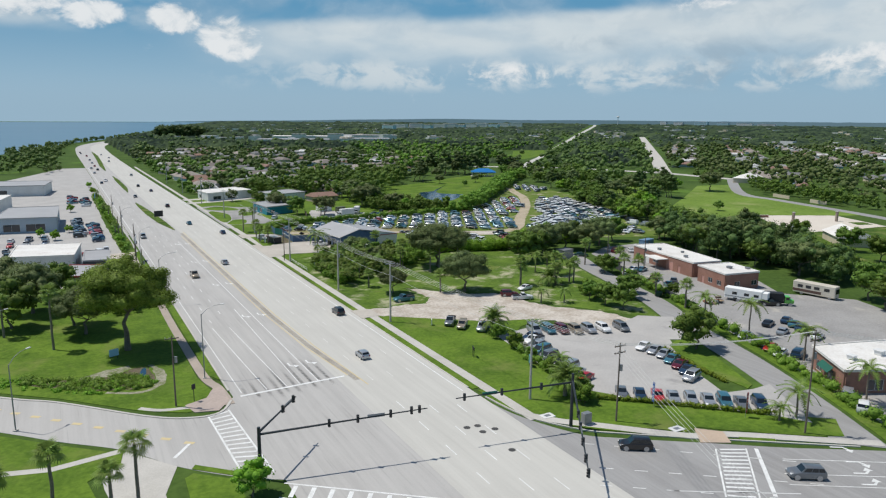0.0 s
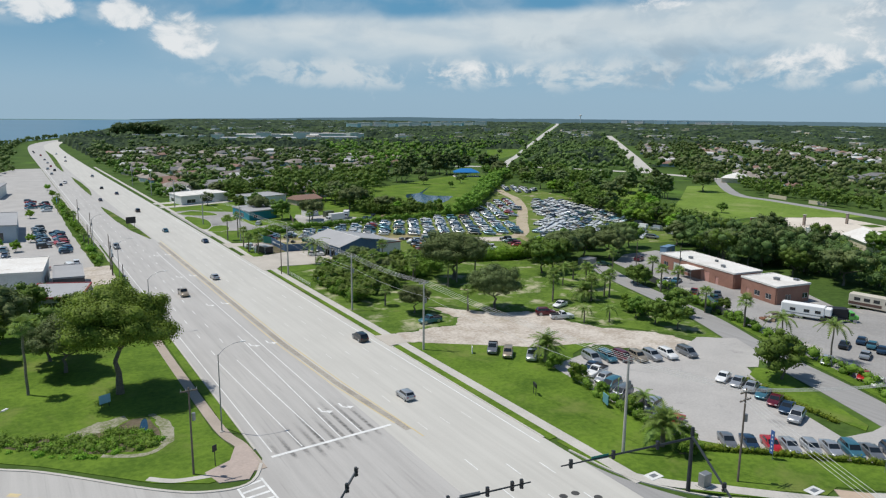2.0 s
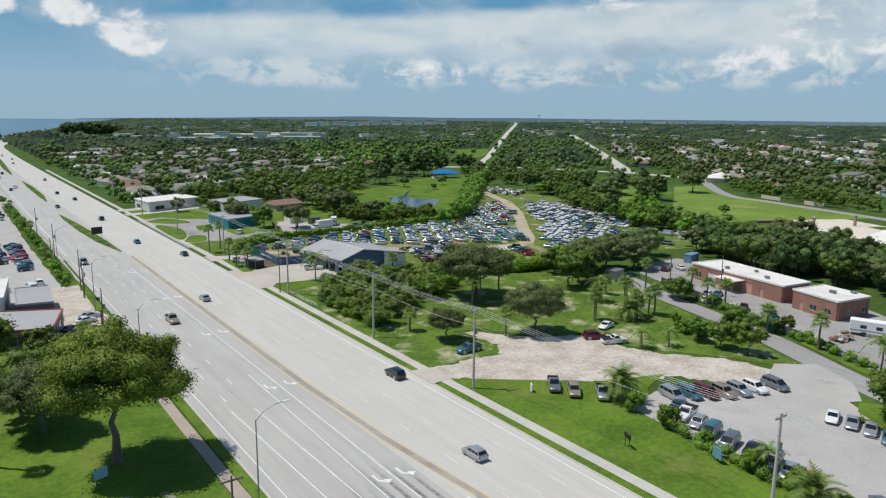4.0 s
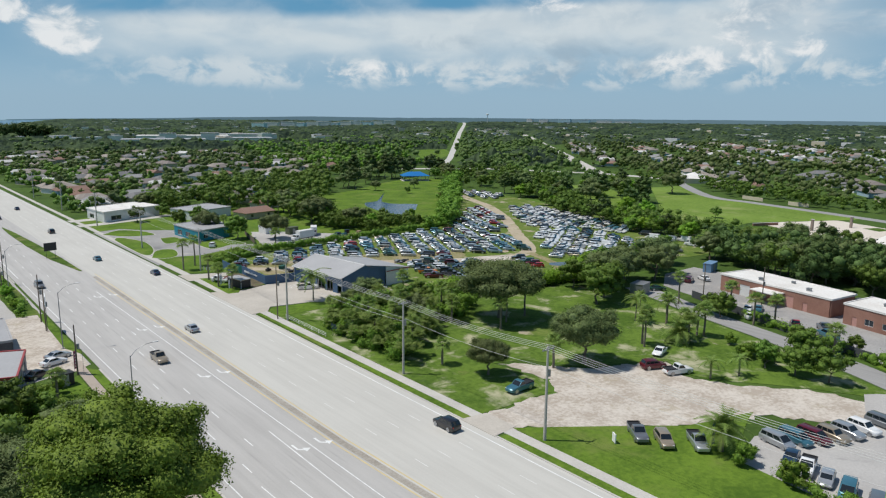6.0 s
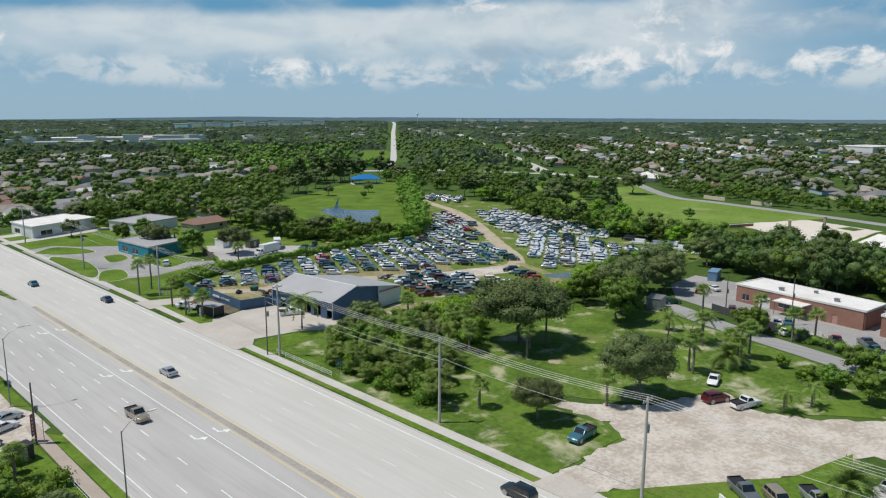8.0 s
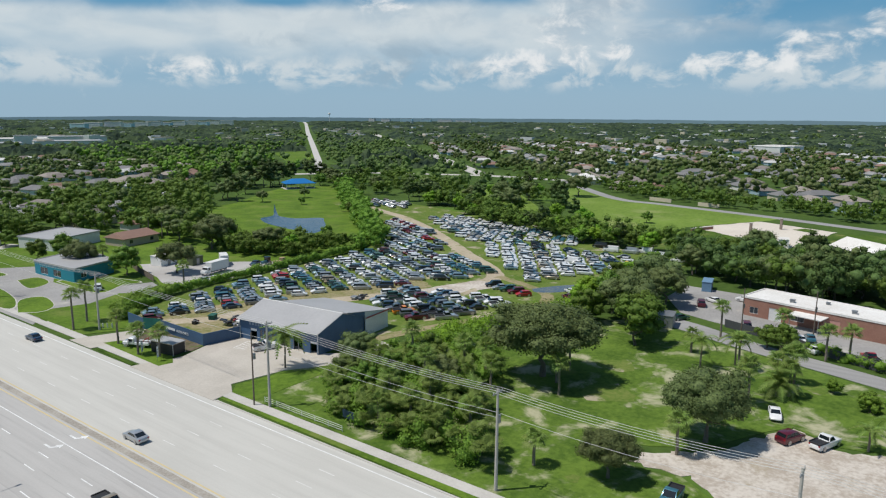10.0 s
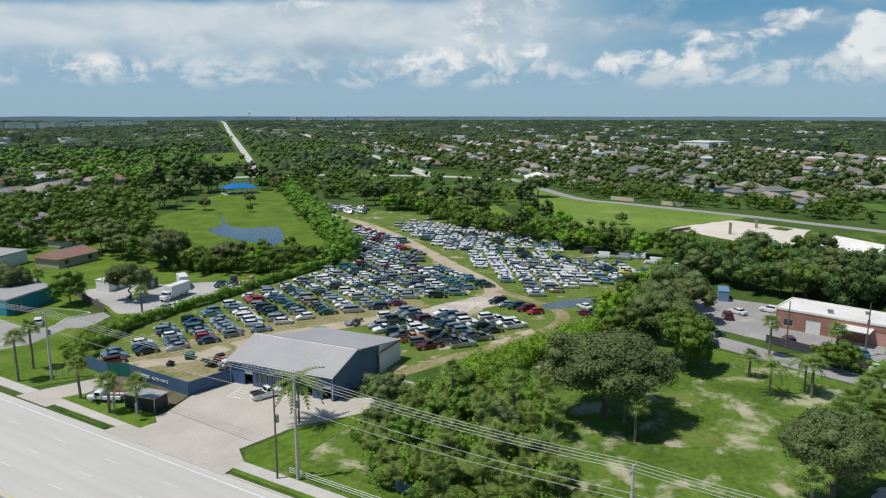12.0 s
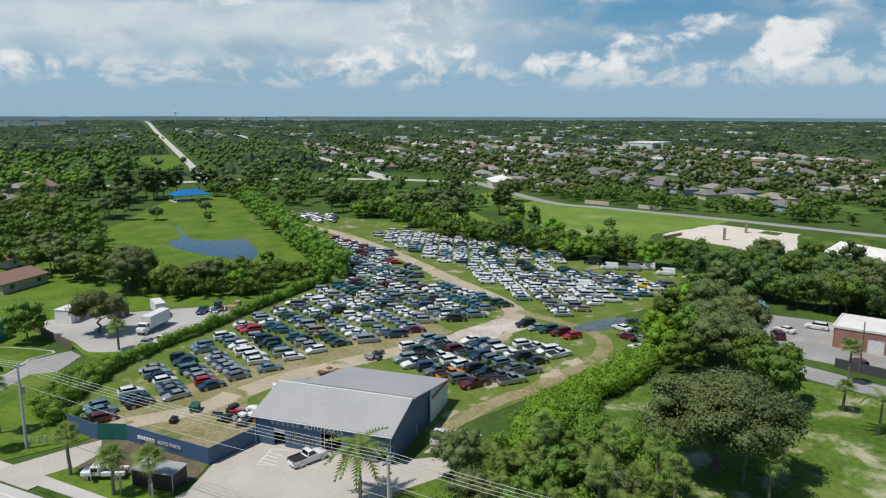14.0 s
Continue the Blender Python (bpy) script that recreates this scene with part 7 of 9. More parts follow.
for kind, paint, x, y, a in (("sedan", "black", 142, 101.3, 20), ("sedan", "navy", 148.2, 101.0, 20), ("sedan", "teal", 147, 98.2, 20), ("sedan", "navy", 145.6, 95.5, 20), ("sedan", "silver", 139.3, 95.6, 20), ("sedan", "black", 144.4, 92.8, 20), ("sedan", "white", 143, 89.8, 15), ("sedan", "silver", 129.3, 97.7, 200),
                             ("sedan", "grey", 128.5, 93.0, 200), ("sedan", "red", 127.0, 89.6, 200), ("sedan", "white", 125.8, 86.4, 200), ("minivan", "navy", 128.5, 84.2, 20), ("suv", "white", 113.6, 62.2, 30), ("minivan", "silver", 116.5, 66.6, 30), ("suv", "maroon", 159.5, 171.8, 20),
                             ("sedan", "white", 155.8, 160.0, 200), ("sedan", "teal", 158.5, 158.6, 20), ("suv", "white", 150.5, 155.5, 330), ("pickup", "grey", 154.0, 141.5, 40), ("pickup", "teal", 149.5, 139.0, 60), ("pickup", "red", 151.0, 146.5, 30), ("sedan", "black", 155.5, 119.5, 330),
                             ("pickup", "black", 158.0, 113.0, 330), ("sedan", "green", 156.8, 186.0, 330), ("suv", "maroon", 172.7, 186.0, 20), ("sedan", "white", 178, 184.6, 60), ("suv", "white", 183.5, 178.0, 80), ("sedan", "grey", 186.0, 160.0, 80), ("sedan", "silver", 185.5, 155.0, 80), ("sedan", "white", 184.5, 150.0, 80), ("suv", "grey", 184.0, 145.5, 80), ("suv", "white", 86.6, 320.4, 60), ("sedan", "navy", 133.4, 313.2, 200), ("sedan", "silver", 109.5, 305.8, 200), ("sedan", "white", 112.5, 304.8, 200)):
    vehicle(kind, paint, x, y, a, "%s %s in the workshop yard" % (paint, WORDS[kind]), YARD, 0.09, False)
vehicle("pickup", "white", 82.8, 245.4, -22, "white pickup truck parked before the parts shop", "", 0.1)
vehicle("suv", "white", 96.6, 231.6, 14, "white van beside the blue shop wall", "", 0.1)
tow = thing("tow_truck", "white tow truck with an open bed on the grass", "tow truck", pose(67.6, 267.2, 0.14, 0, 0, 118))
cabp = part("cab", boxes((0.3, 1.6, -0.95, 0.95, 0.55, 1.95), (1.6, 2.9, -0.92, 0.92, 0.5, 1.25), bevel=0.14), PAINTS["white"], tow)
part("windshield", boxes((1.6, 1.64, -0.8, 0.8, 1.3, 1.85)), GLASS, cabp)
for s in (-1, 1):
    part("side_window", boxes((0.6, 1.4, s * 0.95 - 0.02, s * 0.95 + 0.02, 1.25, 1.8)), GLASS, cabp)
    part("side_box", boxes((-2.9, 0.2, s * 0.75 - 0.2, s * 0.75 + 0.2, 0.55, 1.15), bevel=0.06), PAINTS["white"], tow)
    for q in (2.2, -1.7):
        part("wheel", WHEELS["pickup"], None, tow, at=Matrix.Translation((q, s * 0.85, 0.38)))
part("open_door", boxes((0.5, 1.5, 0.95, 1.0, 0.6, 1.8), bevel=0.03), PAINTS["white"], tow, at=Matrix.Translation((1.5, 0.9, 0)) @ Matrix.Rotation(radians(-60), 4, "Z") @ Matrix.Translation((-1.5, -0.9, 0)))
part("bed", boxes((-2.8, 0.2, -0.55, 0.55, 0.5, 0.75)), TRIM, tow)
b_ = bmesh.new()
for s in (-0.4, 0.4):
    rod(b_, (-0.4, s, 0.7), (-2.6, s * 0.4, 2.1), 0.07, 0.05, 6)
rod(b_, (-2.2, 0, 0.7), (-2.5, 0, 2.0), 0.06, 0.06, 6)
part("boom", b_, PAINTS["red"], tow)
carport = thing("carport", "small grey-roofed carport on thin posts", "carport", pose(69.6, 259.4, 0.1, 0, 0, 100))
part("roof", boxes((-3.2, 3.2, -1.7, 1.7, 2.35, 2.45), bevel=0.02), GREY_ROOF, carport)
for u in (-3.0, 3.0):
    for v in (-1.5, 1.5):
        part("post", boxes((u - 0.05, u + 0.05, v - 0.05, v + 0.05, 0, 2.35)), WHITE_WALL, carport)
part("back_panel", boxes((-3.0, 3.0, 1.52, 1.58, 0.1, 2.2)), TRIM, carport)
part("side_panel", boxes((-3.05, -3.0, -1.5, 1.5, 0.1, 2.2)), TRIM, carport)
for x, y in ((69.8, 285.5), (70.4, 284.7), (71.1, 284.0)):
    stub = thing("marker_post", "short white marker post in the grass", "post", Matrix.Translation((x, y, 0)), group="marker posts")
    part("post", boxes((-0.12, 0.12, -0.06, 0.06, 0, 1.1), bevel=0.02), WHITE_WALL, stub)
loader = thing("scrap_engine", "rusty engine block lying in the yard", "engine", pose(84.1, 272.0, 0.1, 0, 0, 20))
part("block", boxes((-0.7, 0.7, -0.45, 0.45, 0.1, 0.8), (-0.3, 0.3, -0.3, 0.3, 0.8, 1.1), bevel=0.08), TRIM, loader)
part("gearbox", boxes((0.7, 1.3, -0.25, 0.25, 0.15, 0.6), bevel=0.08), PAINTS["maroon"], loader)
vehicle("sedan", "white", 101.5, 265.5, 40, "white wreck with its bonnet up", "", 0.1)
lots = random.Random(8)
for i in range(44):
    y = 290 + (3.0 if i < 32 else 6.0) * (i // 2) + (0 if i < 32 else 20) + lots.uniform(-0.3, 0.3)
    vehicle(lots.choice(("sedan", "suv", "pickup", "hatch")), lots.choice(("white", "silver", "navy", "black", "red", "grey", "teal", "blue")), (11.5, 5.6)[i % 2] + lots.uniform(-0.4, 0.4), y + 14 * (i % 2), lots.choice((8, 188)), "car for sale in the roadside dealers' lots", "cars in the dealers' lots", 0.06, False)
for kind, paint, x, y, a in (("sedan", "white", 17, 223, 20), ("sedan", "black", 13.5, 217.5, 30), ("sedan", "silver", 18.4, 226.4, 20), ("van", "white", 10.2, 262, 100), ("pickup", "red", 3.5, 262, 60), ("van", "maroon", 2.0, 268, 30), ("suv", "white", 12.6, 268, 90), ("sedan", "silver", -8, 222, 10)):
    vehicle(kind, paint, x, y, a, "%s %s in the west side lot" % (paint, WORDS[kind]), "", 0.08)

for i in range(26):
    x, y = -34 + 5.5 * (i % 6) + lots.uniform(-0.6, 0.6), 268 + 11.5 * (i // 6) + lots.uniform(-0.8, 0.8)
    vehicle(lots.choice(("sedan", "suv", "pickup", "hatch")), lots.choice(("white", "silver", "navy", "black", "red", "grey", "steel")), x, y, lots.choice((80, 260)), "car parked between the west side showrooms", "cars in the dealers' lots", 0.06, False)

# junkyard: the nearest wrecks are single things, the farther ones one mass
JUNK = random.Random(3)
SHADES = {"west": "navy silver black white steel steel silver silver silver silver white white white white white green green grey grey teal navy black red maroon tan".split(),
          "east": "white white white white white white white white white white white white white white white white white white white white silver silver silver silver navy navy black black grey grey grey steel steel green green teal maroon tan tan".split(),
          "south": "navy black green silver silver white white white white silver silver silver grey grey navy red maroon maroon tan steel".split()}
WEST = [(77.5, 287), (77.5, 283.5), (84, 281), (90, 279), (99, 275.2), (108, 273.2), (119, 271), (126, 268), (140, 258.5), (148, 260), (156.5, 250), (171, 248), (178, 256), (186, 271), (181, 279), (192, 284), (206, 294), (230, 326), (236, 348), (200, 318), (181, 300.5), (166, 299.5), (141, 298.5), (118, 295), (102, 294), (89, 291)]
NORTH = [(249, 334), (261, 325), (252, 290), (240, 254.5), (232, 246), (225, 248), (228, 263), (210, 282), (222, 302)]
EAST = [(207, 276), (193, 263.5), (185, 252.5), (174, 241), (167, 232), (184, 226), (193, 219), (211, 213), (216, 221), (219, 229), (217, 238), (221, 251), (222, 260), (218, 271)]
SOUTH = [(127, 257), (137, 254.5), (141, 247), (141, 240), (144, 235), (146, 230), (143, 224), (136, 226.5), (125, 227), (121, 230), (115, 235.5), (118, 241), (121, 248), (124, 254)]
TOP = [(262, 380), (276, 405), (287, 400), (284, 372), (270, 366)]
spots = []
for poly, shades, column, turn_x, pitch, step, full in ((SOUTH, "south", 72, (-38, -38), 5.9, 3.0, 0.96), (WEST, "west", 62, (-26, -52), 6.0, 2.65, 0.92), (NORTH, "east", 24, (-76, -80), 5.4, 2.6, 0.9),
                                                       (EAST, "east", 34, (-66, -70), 5.5, 2.7, 0.9), (TOP, "east", 60, (20, 20), 5.6, 2.8, 0.95)):
    way = Vector((math.cos(radians(column)), math.sin(radians(column))))
    over = Vector((way.y, -way.x))
    for a in range(-70, 70):
        run, slip = JUNK.choice(SHADES[shades]), JUNK.uniform(0, step)
        for b in range(-95, 95):
            if JUNK.random() < 0.72:
                run = JUNK.choice(SHADES[shades])
            p = Vector((170, 260)) + over * (a * pitch) + way * (b * step + slip)
            if inside(p, poly) and JUNK.random() < full:
                lead = turn_x[0] + (turn_x[1] - turn_x[0]) * min(1, max(0, (p.x - 95) / 50))
                spots.append((p.x + JUNK.uniform(-0.4, 0.4), p.y + JUNK.uniform(-0.3, 0.3), lead + JUNK.uniform(-6, 6) + 180 * (JUNK.random() < 0.3), poly is SOUTH, run))
spots.sort(key=lambda s: (s[0] - 60) ** 2 + (s[1] - 200) ** 2)
later = []
for i, (x, y, a, near, run) in enumerate(spots):
    kinds = ("suv", "suv", "suv", "minivan", "pickup", "pickup", "sedan") if near else ("sedan", "sedan", "sedan", "sedan", "hatch", "hatch", "suv", "minivan")
    kind, paint = JUNK.choice(kinds), run
    if near and abs(x - 121.5) < 1.6 and abs(y - 240.5) < 1.8:
        kind, paint = "pickup", "orange"
    if i < 205:
        vehicle(kind, paint, x, y, a, "scrapped %s %s in a junkyard row" % (paint, WORDS[kind]), "scrapped cars in the junkyard", 0.06, False)
    else:
        later.append((kind, paint, x, y, a))
order = list(PAINTS) + ["glass", "tyre"]
verts, faces, index = [], [], []
for kind, paint, x, y, a in later:
    m = np.array(Matrix.Translation((x, y, 0.06)) @ Matrix.Rotation(radians(a), 4, "Z"))
    g_me = PANES[kind, "glass"]
    blocks = [(np.array(SHELLS[kind][0]), SHELLS[kind][1], order.index(paint)), (np.array([v.co[:] for v in g_me.vertices]), [tuple(p.vertices) for p in g_me.polygons], len(order) - 2)]
    L, W, *_, wr, wf, wb = CARS[kind]
    wv = np.array([(wr * math.cos(i * math.tau / 8), 0.11 * e, wr * math.sin(i * math.tau / 8)) for e in (-1, 1) for i in range(8)])
    wfaces = [(i, (i + 1) % 8, 8 + (i + 1) % 8, 8 + i) for i in range(8)] + [tuple(range(8)), tuple(range(15, 7, -1))]
    for q in (wf, wb):
        for s in (-1, 1):
            blocks.append((wv + np.array((q, s * (W / 2 - 0.09), wr)), wfaces, len(order) - 1))
    for v, f, k in blocks:
        at = sum(len(q) for q in verts)
        verts.append(v @ m[:3, :3].T + m[:3, 3])
        faces += [tuple(i + at for i in t) for t in f]
        index += [k] * len(f)
tagged(new("scrapped_cars", mesh_of("scrapped_cars", np.concatenate(verts), faces, list(PAINTS.values()) + [GLASS, TYRE], index)), "packed rows of scrapped cars at the far side of the junkyard", "cars", kind="stuff")
for kind, paint, x, y, a in (("suv", "black", 156.8, 238.4, 138), ("sedan", "silver", 155.4, 235.3, 138), ("suv", "green", 154.8, 232.4, 138), ("suv", "maroon", 154.0, 229.4, 138), ("hatch", "red", 152.8, 226.4, 138), ("sedan", "white", 163.5, 217.9, 60), ("sedan", "black", 169.5, 216.0, 60), ("sedan", "navy", 163.4, 214.2, 60), ("sedan", "maroon", 157.6, 215.6, 60), ("sedan", "silver", 157.4, 212.6, 60), ("sedan", "white", 151.0, 212.0, 60),
                             ("van", "black", 231, 240.5, 100), ("van", "white", 226, 234, 100), ("van", "silver", 227.5, 227.5, 95), ("van", "white", 231, 223.5, 95), ("van", "white", 225.4, 216.8, 95), ("sedan", "white", 223.2, 209.4, 100), ("van", "white", 199, 236, 100), ("pickup", "yellow", 205.5, 219.5, 100)):
    vehicle(kind, paint, x, y, a, "%s %s at the edge of the junkyard" % (paint, WORDS[kind]), "", 0.07, False)


def box_truck(x, y, turn, cab_paint, label, size=7.0, tall=3.5, box_mat=None):
    root = thing("truck", label, "truck", pose(x, y, 0.07, 0, 0, turn))
    part("cargo_box", boxes((-size / 2, size / 2 - 0.2, -1.2, 1.2, 1.0, tall), bevel=0.06), box_mat or WHITE_WALL, root)
    part("chassis", boxes((-size / 2, size / 2 + 2.0, -0.5, 0.5, 0.55, 0.95)), TRIM, root)
    cabp = part("cab", boxes((size / 2, size / 2 + 1.3, -1.1, 1.1, 0.7, 2.5), (size / 2 + 1.3, size / 2 + 2.3, -1.0, 1.0, 0.7, 1.6), bevel=0.12), PAINTS[cab_paint], root)
    part("windshield", boxes((size / 2 + 1.3, size / 2 + 1.33, -0.95, 0.95, 1.7, 2.35)), GLASS, cabp)
    for s in (-1, 1):
        part("side_window", boxes((size / 2 + 0.3, size / 2 + 1.1, s * 1.1 - 0.02, s * 1.1 + 0.02, 1.6, 2.3)), GLASS, cabp)
    for q in (-size / 2 + 1.2, size / 2 + 1.4):
        for s in (-1, 1):
            part("wheel", WHEELS["pickup"], None, root, at=Matrix.Translation((q, s * 1.0, 0.4)) @ Matrix.Scale(1.15, 4))
    return root


box_truck(119.5, 313.6, 193, "white", "white box truck standing in the gravel yard", 7.5, 3.7)
box_truck(128.0, 322.0, 240, "silver", "white box truck at the end of the yard", 6.0, 3.3)
box_truck(159.6, 113.4, -44, "lime", "green and black delivery truck by the workshop", 5.5, 3.2, TRIM)
rv = thing("travel_trailer", "long white travel trailer beside the brick workshop", "trailer", pose(155.6, 118.2, 0.08, 0, 0, -68))
part("body", boxes((-5.2, 4.2, -1.25, 1.25, 0.6, 3.5), (4.2, 5.6, -1.2, 1.2, 1.5, 3.3), bevel=0.15), CLOTH_W, rv)
for s in (-2.6, 0.4, 2.8):
    part("window", boxes((s - 0.6, s + 0.6, -1.28, -1.22, 1.8, 2.5)), GLASS, rv)
part("stripe", boxes((-5.1, 4.1, -1.27, -1.24, 1.2, 1.4)), STEEL, rv)
for q in (-1.6, -0.7):
    for s in (-1, 1):
        part("wheel", WHEELS["suv"], None, rv, at=Matrix.Translation((q, s * 1.1, 0.38)))
bus = thing("motorhome", "long beige and brown motorhome on the paved yard", "motorhome", pose(177.8, 113.6, 0.08, 0, 0, -80))
part("body", boxes((-5.6, 5.6, -1.3, 1.3, 0.45, 3.6), bevel=0.18), material("rv_beige", (0.62, 0.57, 0.48), (0.5, 0.46, 0.38)), bus)
part("windshield", boxes((5.6, 5.64, -1.1, 1.1, 1.6, 2.9)), GLASS, bus)
part("swoosh", boxes((-5.5, 2.0, -1.33, -1.29, 0.9, 1.6)), material("rv_brown", (0.12, 0.07, 0.05), (0.09, 0.05, 0.04)), bus)
for s in (-3.6, -1.4, 0.8, 3.4):
    part("window", boxes((s - 0.7, s + 0.7, -1.33, -1.27, 2.0, 2.8)), GLASS, bus)
for q in (-3.2, 4.2):
    for s in (-1, 1):
        part("wheel", WHEELS["pickup"], None, bus, at=Matrix.Translation((q, s * 1.15, 0.42)))
for x, y, w, d, h, mat, text in ((116.0, 336.5, 6.5, 4.5, 3.0, CLOTH_W, "white storage shed in the gravel yard"), (122.0, 328.7, 4.5, 2.6, 2.6, material("olive_metal", (0.10, 0.12, 0.06), (0.07, 0.09, 0.05)), "olive green shipping container in the yard"), (150.2, 187.0, 5.0, 3.5, 2.8, STEEL, "grey metal storage container by the lane"),
                                 (191, 190, 6.0, 2.5, 2.6, material("blue_crate", (0.16, 0.28, 0.42), (0.12, 0.22, 0.34)), "blue metal container among the trees"), (98, 342.5, 6, 4, 3, CLOTH_W, "white storage shed behind the teal shop"),
                                 (16, 210.5, 3.0, 2.0, 2.2, TRIM, "dark covered utility trailer"), (276, 188, 6, 3.5, 3.0, CLOTH_W, "white hut beside the sand pad")):
    root = thing("storage_box", text, "container", pose(x, y, 0.07, 0, 0, 12))
    part("body", boxes((-w / 2, w / 2, -d / 2, d / 2, 0, h), bevel=0.05), mat, root)
    part("roof", boxes((-w / 2 - 0.1, w / 2 + 0.1, -d / 2 - 0.1, d / 2 + 0.1, h, h + 0.12)), mat if mat is not CLOTH_W else WHITE_ROOF, root)
    part("door", boxes((-0.6, 0.6, -d / 2 - 0.04, -d / 2 + 0.02, 0.1, 2.1)), STEEL, root)
tank = thing("white_tarp_boat", "small white covered boat on the grass", "boat", pose(94.4, 222.6, 0.1, 0, 0, 40))
b_ = bmesh.new()
for i, (u, w, h) in enumerate(((-2.2, 0.95, 1.15), (-0.6, 1.15, 1.75), (0.9, 1.1, 1.6), (2.0, 0.75, 1.0))):
    ring = [b_.verts.new((u, w * a, h * c)) for a, c in ((-1, 0.12), (-0.95, 0.6), (-0.5, 0.92), (0, 1.0), (0.5, 0.92), (0.95, 0.6), (1, 0.12))]
    if i:
        for k in range(6):
            b_.faces.new((last[k], last[k + 1], ring[k + 1], ring[k]))
    else:
        b_.faces.new(ring)
    last = ring
b_.faces.new(last[::-1])
bmesh.ops.recalc_face_normals(b_, faces=b_.faces[:])
part("cover", b_, CLOTH_W, tank)
part("cradle", boxes((-1.4, 1.4, -0.5, 0.5, 0, 0.25)), STEEL, tank)
slabs = thing("scrap_pile", "heap of car body scrap in the fenced yard", "scrap")
for i in range(24):
    rr = random.Random(i)
    part("scrap_part", boxes((-0.5 - 0.4 * rr.random(), 0.8, -0.5, 0.5, 0, 0.25 + 0.4 * rr.random()), bevel=0.1), (PAINTS["white"], PAINTS["red"], TRIM, PAINTS["silver"], PAINTS["black"], PAINTS["white"])[i % 6], slabs, at=pose(89.6 + rr.uniform(-2.2, 2.2), 263.6 + rr.uniform(-2.6, 2.6), 0.07 + 0.55 * (i // 8), rr.uniform(-8, 8), rr.uniform(-8, 8), rr.uniform(0, 180)))
for x, y, mat, text in ((89.0, 272.3, material("dumpster_green", (0.015, 0.10, 0.07), (0.01, 0.07, 0.05)), "green skip in the fenced yard"), (139.5, 133.0, material("skip_dark_green", (0.01, 0.06, 0.03), (0.008, 0.045, 0.02)), "dark green refuse container by the lane")):
    root = thing("skip", text, "skip", pose(x, y, 0.1, 0, 0, 30))
    part("body", boxes((-1.1, 1.1, -0.65, 0.65, 0.1, 1.0), bevel=0.08), mat, root)
    part("rim", boxes((-1.2, 1.2, -0.75, 0.75, 1.0, 1.1)), mat, root)

# ---------------------------------------------------------------- trees and bushes
for key, x, y, s in (("oak", 95.6, 161.5, 1.0), ("oak", 77.0, 168.5, 0.62), ("round", 132, 187, 1.25), ("round", 139, 190, 1.15), ("field_oak", 147, 195, 1.1), ("round", 141, 202, 0.9),
                     ("round", 152, 201, 1.2), ("field_oak", 160, 199, 1.0), ("bright", 149, 207, 0.9), ("bright", 158, 209, 0.9), ("round", 171, 209, 1.0), ("bright", 180, 207, 1.0), ("round", 188, 205, 1.1), ("field_oak", 176, 199, 1.1), ("field_oak", 166, 193, 1.0),
                     ("round", 120.2, 138.4, 0.62), ("round", 120.8, 133.0, 0.72), ("round", 121.8, 127.6, 0.78), ("round", 135.4, 138.8, 0.6), ("round", 130.2, 134.8, 0.75), ("bush", 122.5, 143.7, 1.2), ("bush", 123.5, 139.9, 1.0), ("round", 145.8, 161.6, 0.68), ("round", 147.2, 164.6, 0.6), ("round", 142.6, 131.0, 0.45), ("bush", 125.5, 144, 1.1), ("bush", 124.8, 140.2, 1.2), ("round", 148.5, 161.5, 0.6), ("bush", 128.5, 149.5, 1.0), ("round", 113.4, 97.0, 1.05), ("field_oak", 88.2, 225.2, 0.62), ("round", 100.4, 330.5, 1.0), ("field_oak", 111.4, 322, 0.95), ("bush", 81.0, 122.5, 1.3), ("bush", 78.5, 100.5, 1.2), ("bush", 74.5, 86.0, 1.3), ("round", 75.5, 87.6, 0.42),
                     ("bush", 79.6, 108.5, 1.0), ("bush", 80.6, 115.5, 1.4), ("bush", 80.0, 95.0, 1.0), ("round", 180, 96, 1.1), ("round", 174, 88, 1.2), ("round", 186, 104, 1.2), ("field_oak", 80.5, 219.5, 0.55), ("round", 78.0, 214.0, 0.62), ("round", 84.0, 213.5, 0.7), ("round", 90.0, 211.0, 0.75), ("field_oak", 88, 204, 0.6), ("round", 96.0, 214.0, 0.7), ("round", 84, 199, 0.6)):
    tree(key, x, y, s)
tree("bright", 18.2, 82.4, 0.62, label="small bright green tree at the street corner")
tree("oak", 104.4, 193.6, 1.58, tall=0.80)
tree("park", 9.6, 150.4, 1.3, "park trees", tall=0.86)
# open trees on the pond's lawn
for key, x, y, size in (("field_oak", 239.8, 442.5, 0.62), ("field_oak", 147.7, 353.0, 1.1), ("field_oak", 258.5, 481.7, 0.8), ("bush", 186.0, 336.0, 1.7)):
    tree(key, x, y, size, "trees round the pond")
for key, x, y, s in (("oak", 2.5, 166, 0.95), ("round", 0.5, 174, 1.25), ("field_oak", -8, 190, 1.2), ("field_oak", -14, 206, 1.1), ("round", -3, 201, 1.2), ("round", -12, 178, 1.25), ("field_oak", -22, 212, 1.2), ("round", 6, 196, 0.9), ("field_oak", 12.5, 186, 0.62), ("round", -30, 204, 1.1), ("round", 10.5, 197, 0.55), ("field_oak", -26, 186, 0.9)):
    tree(key, x, y, s, "park trees")
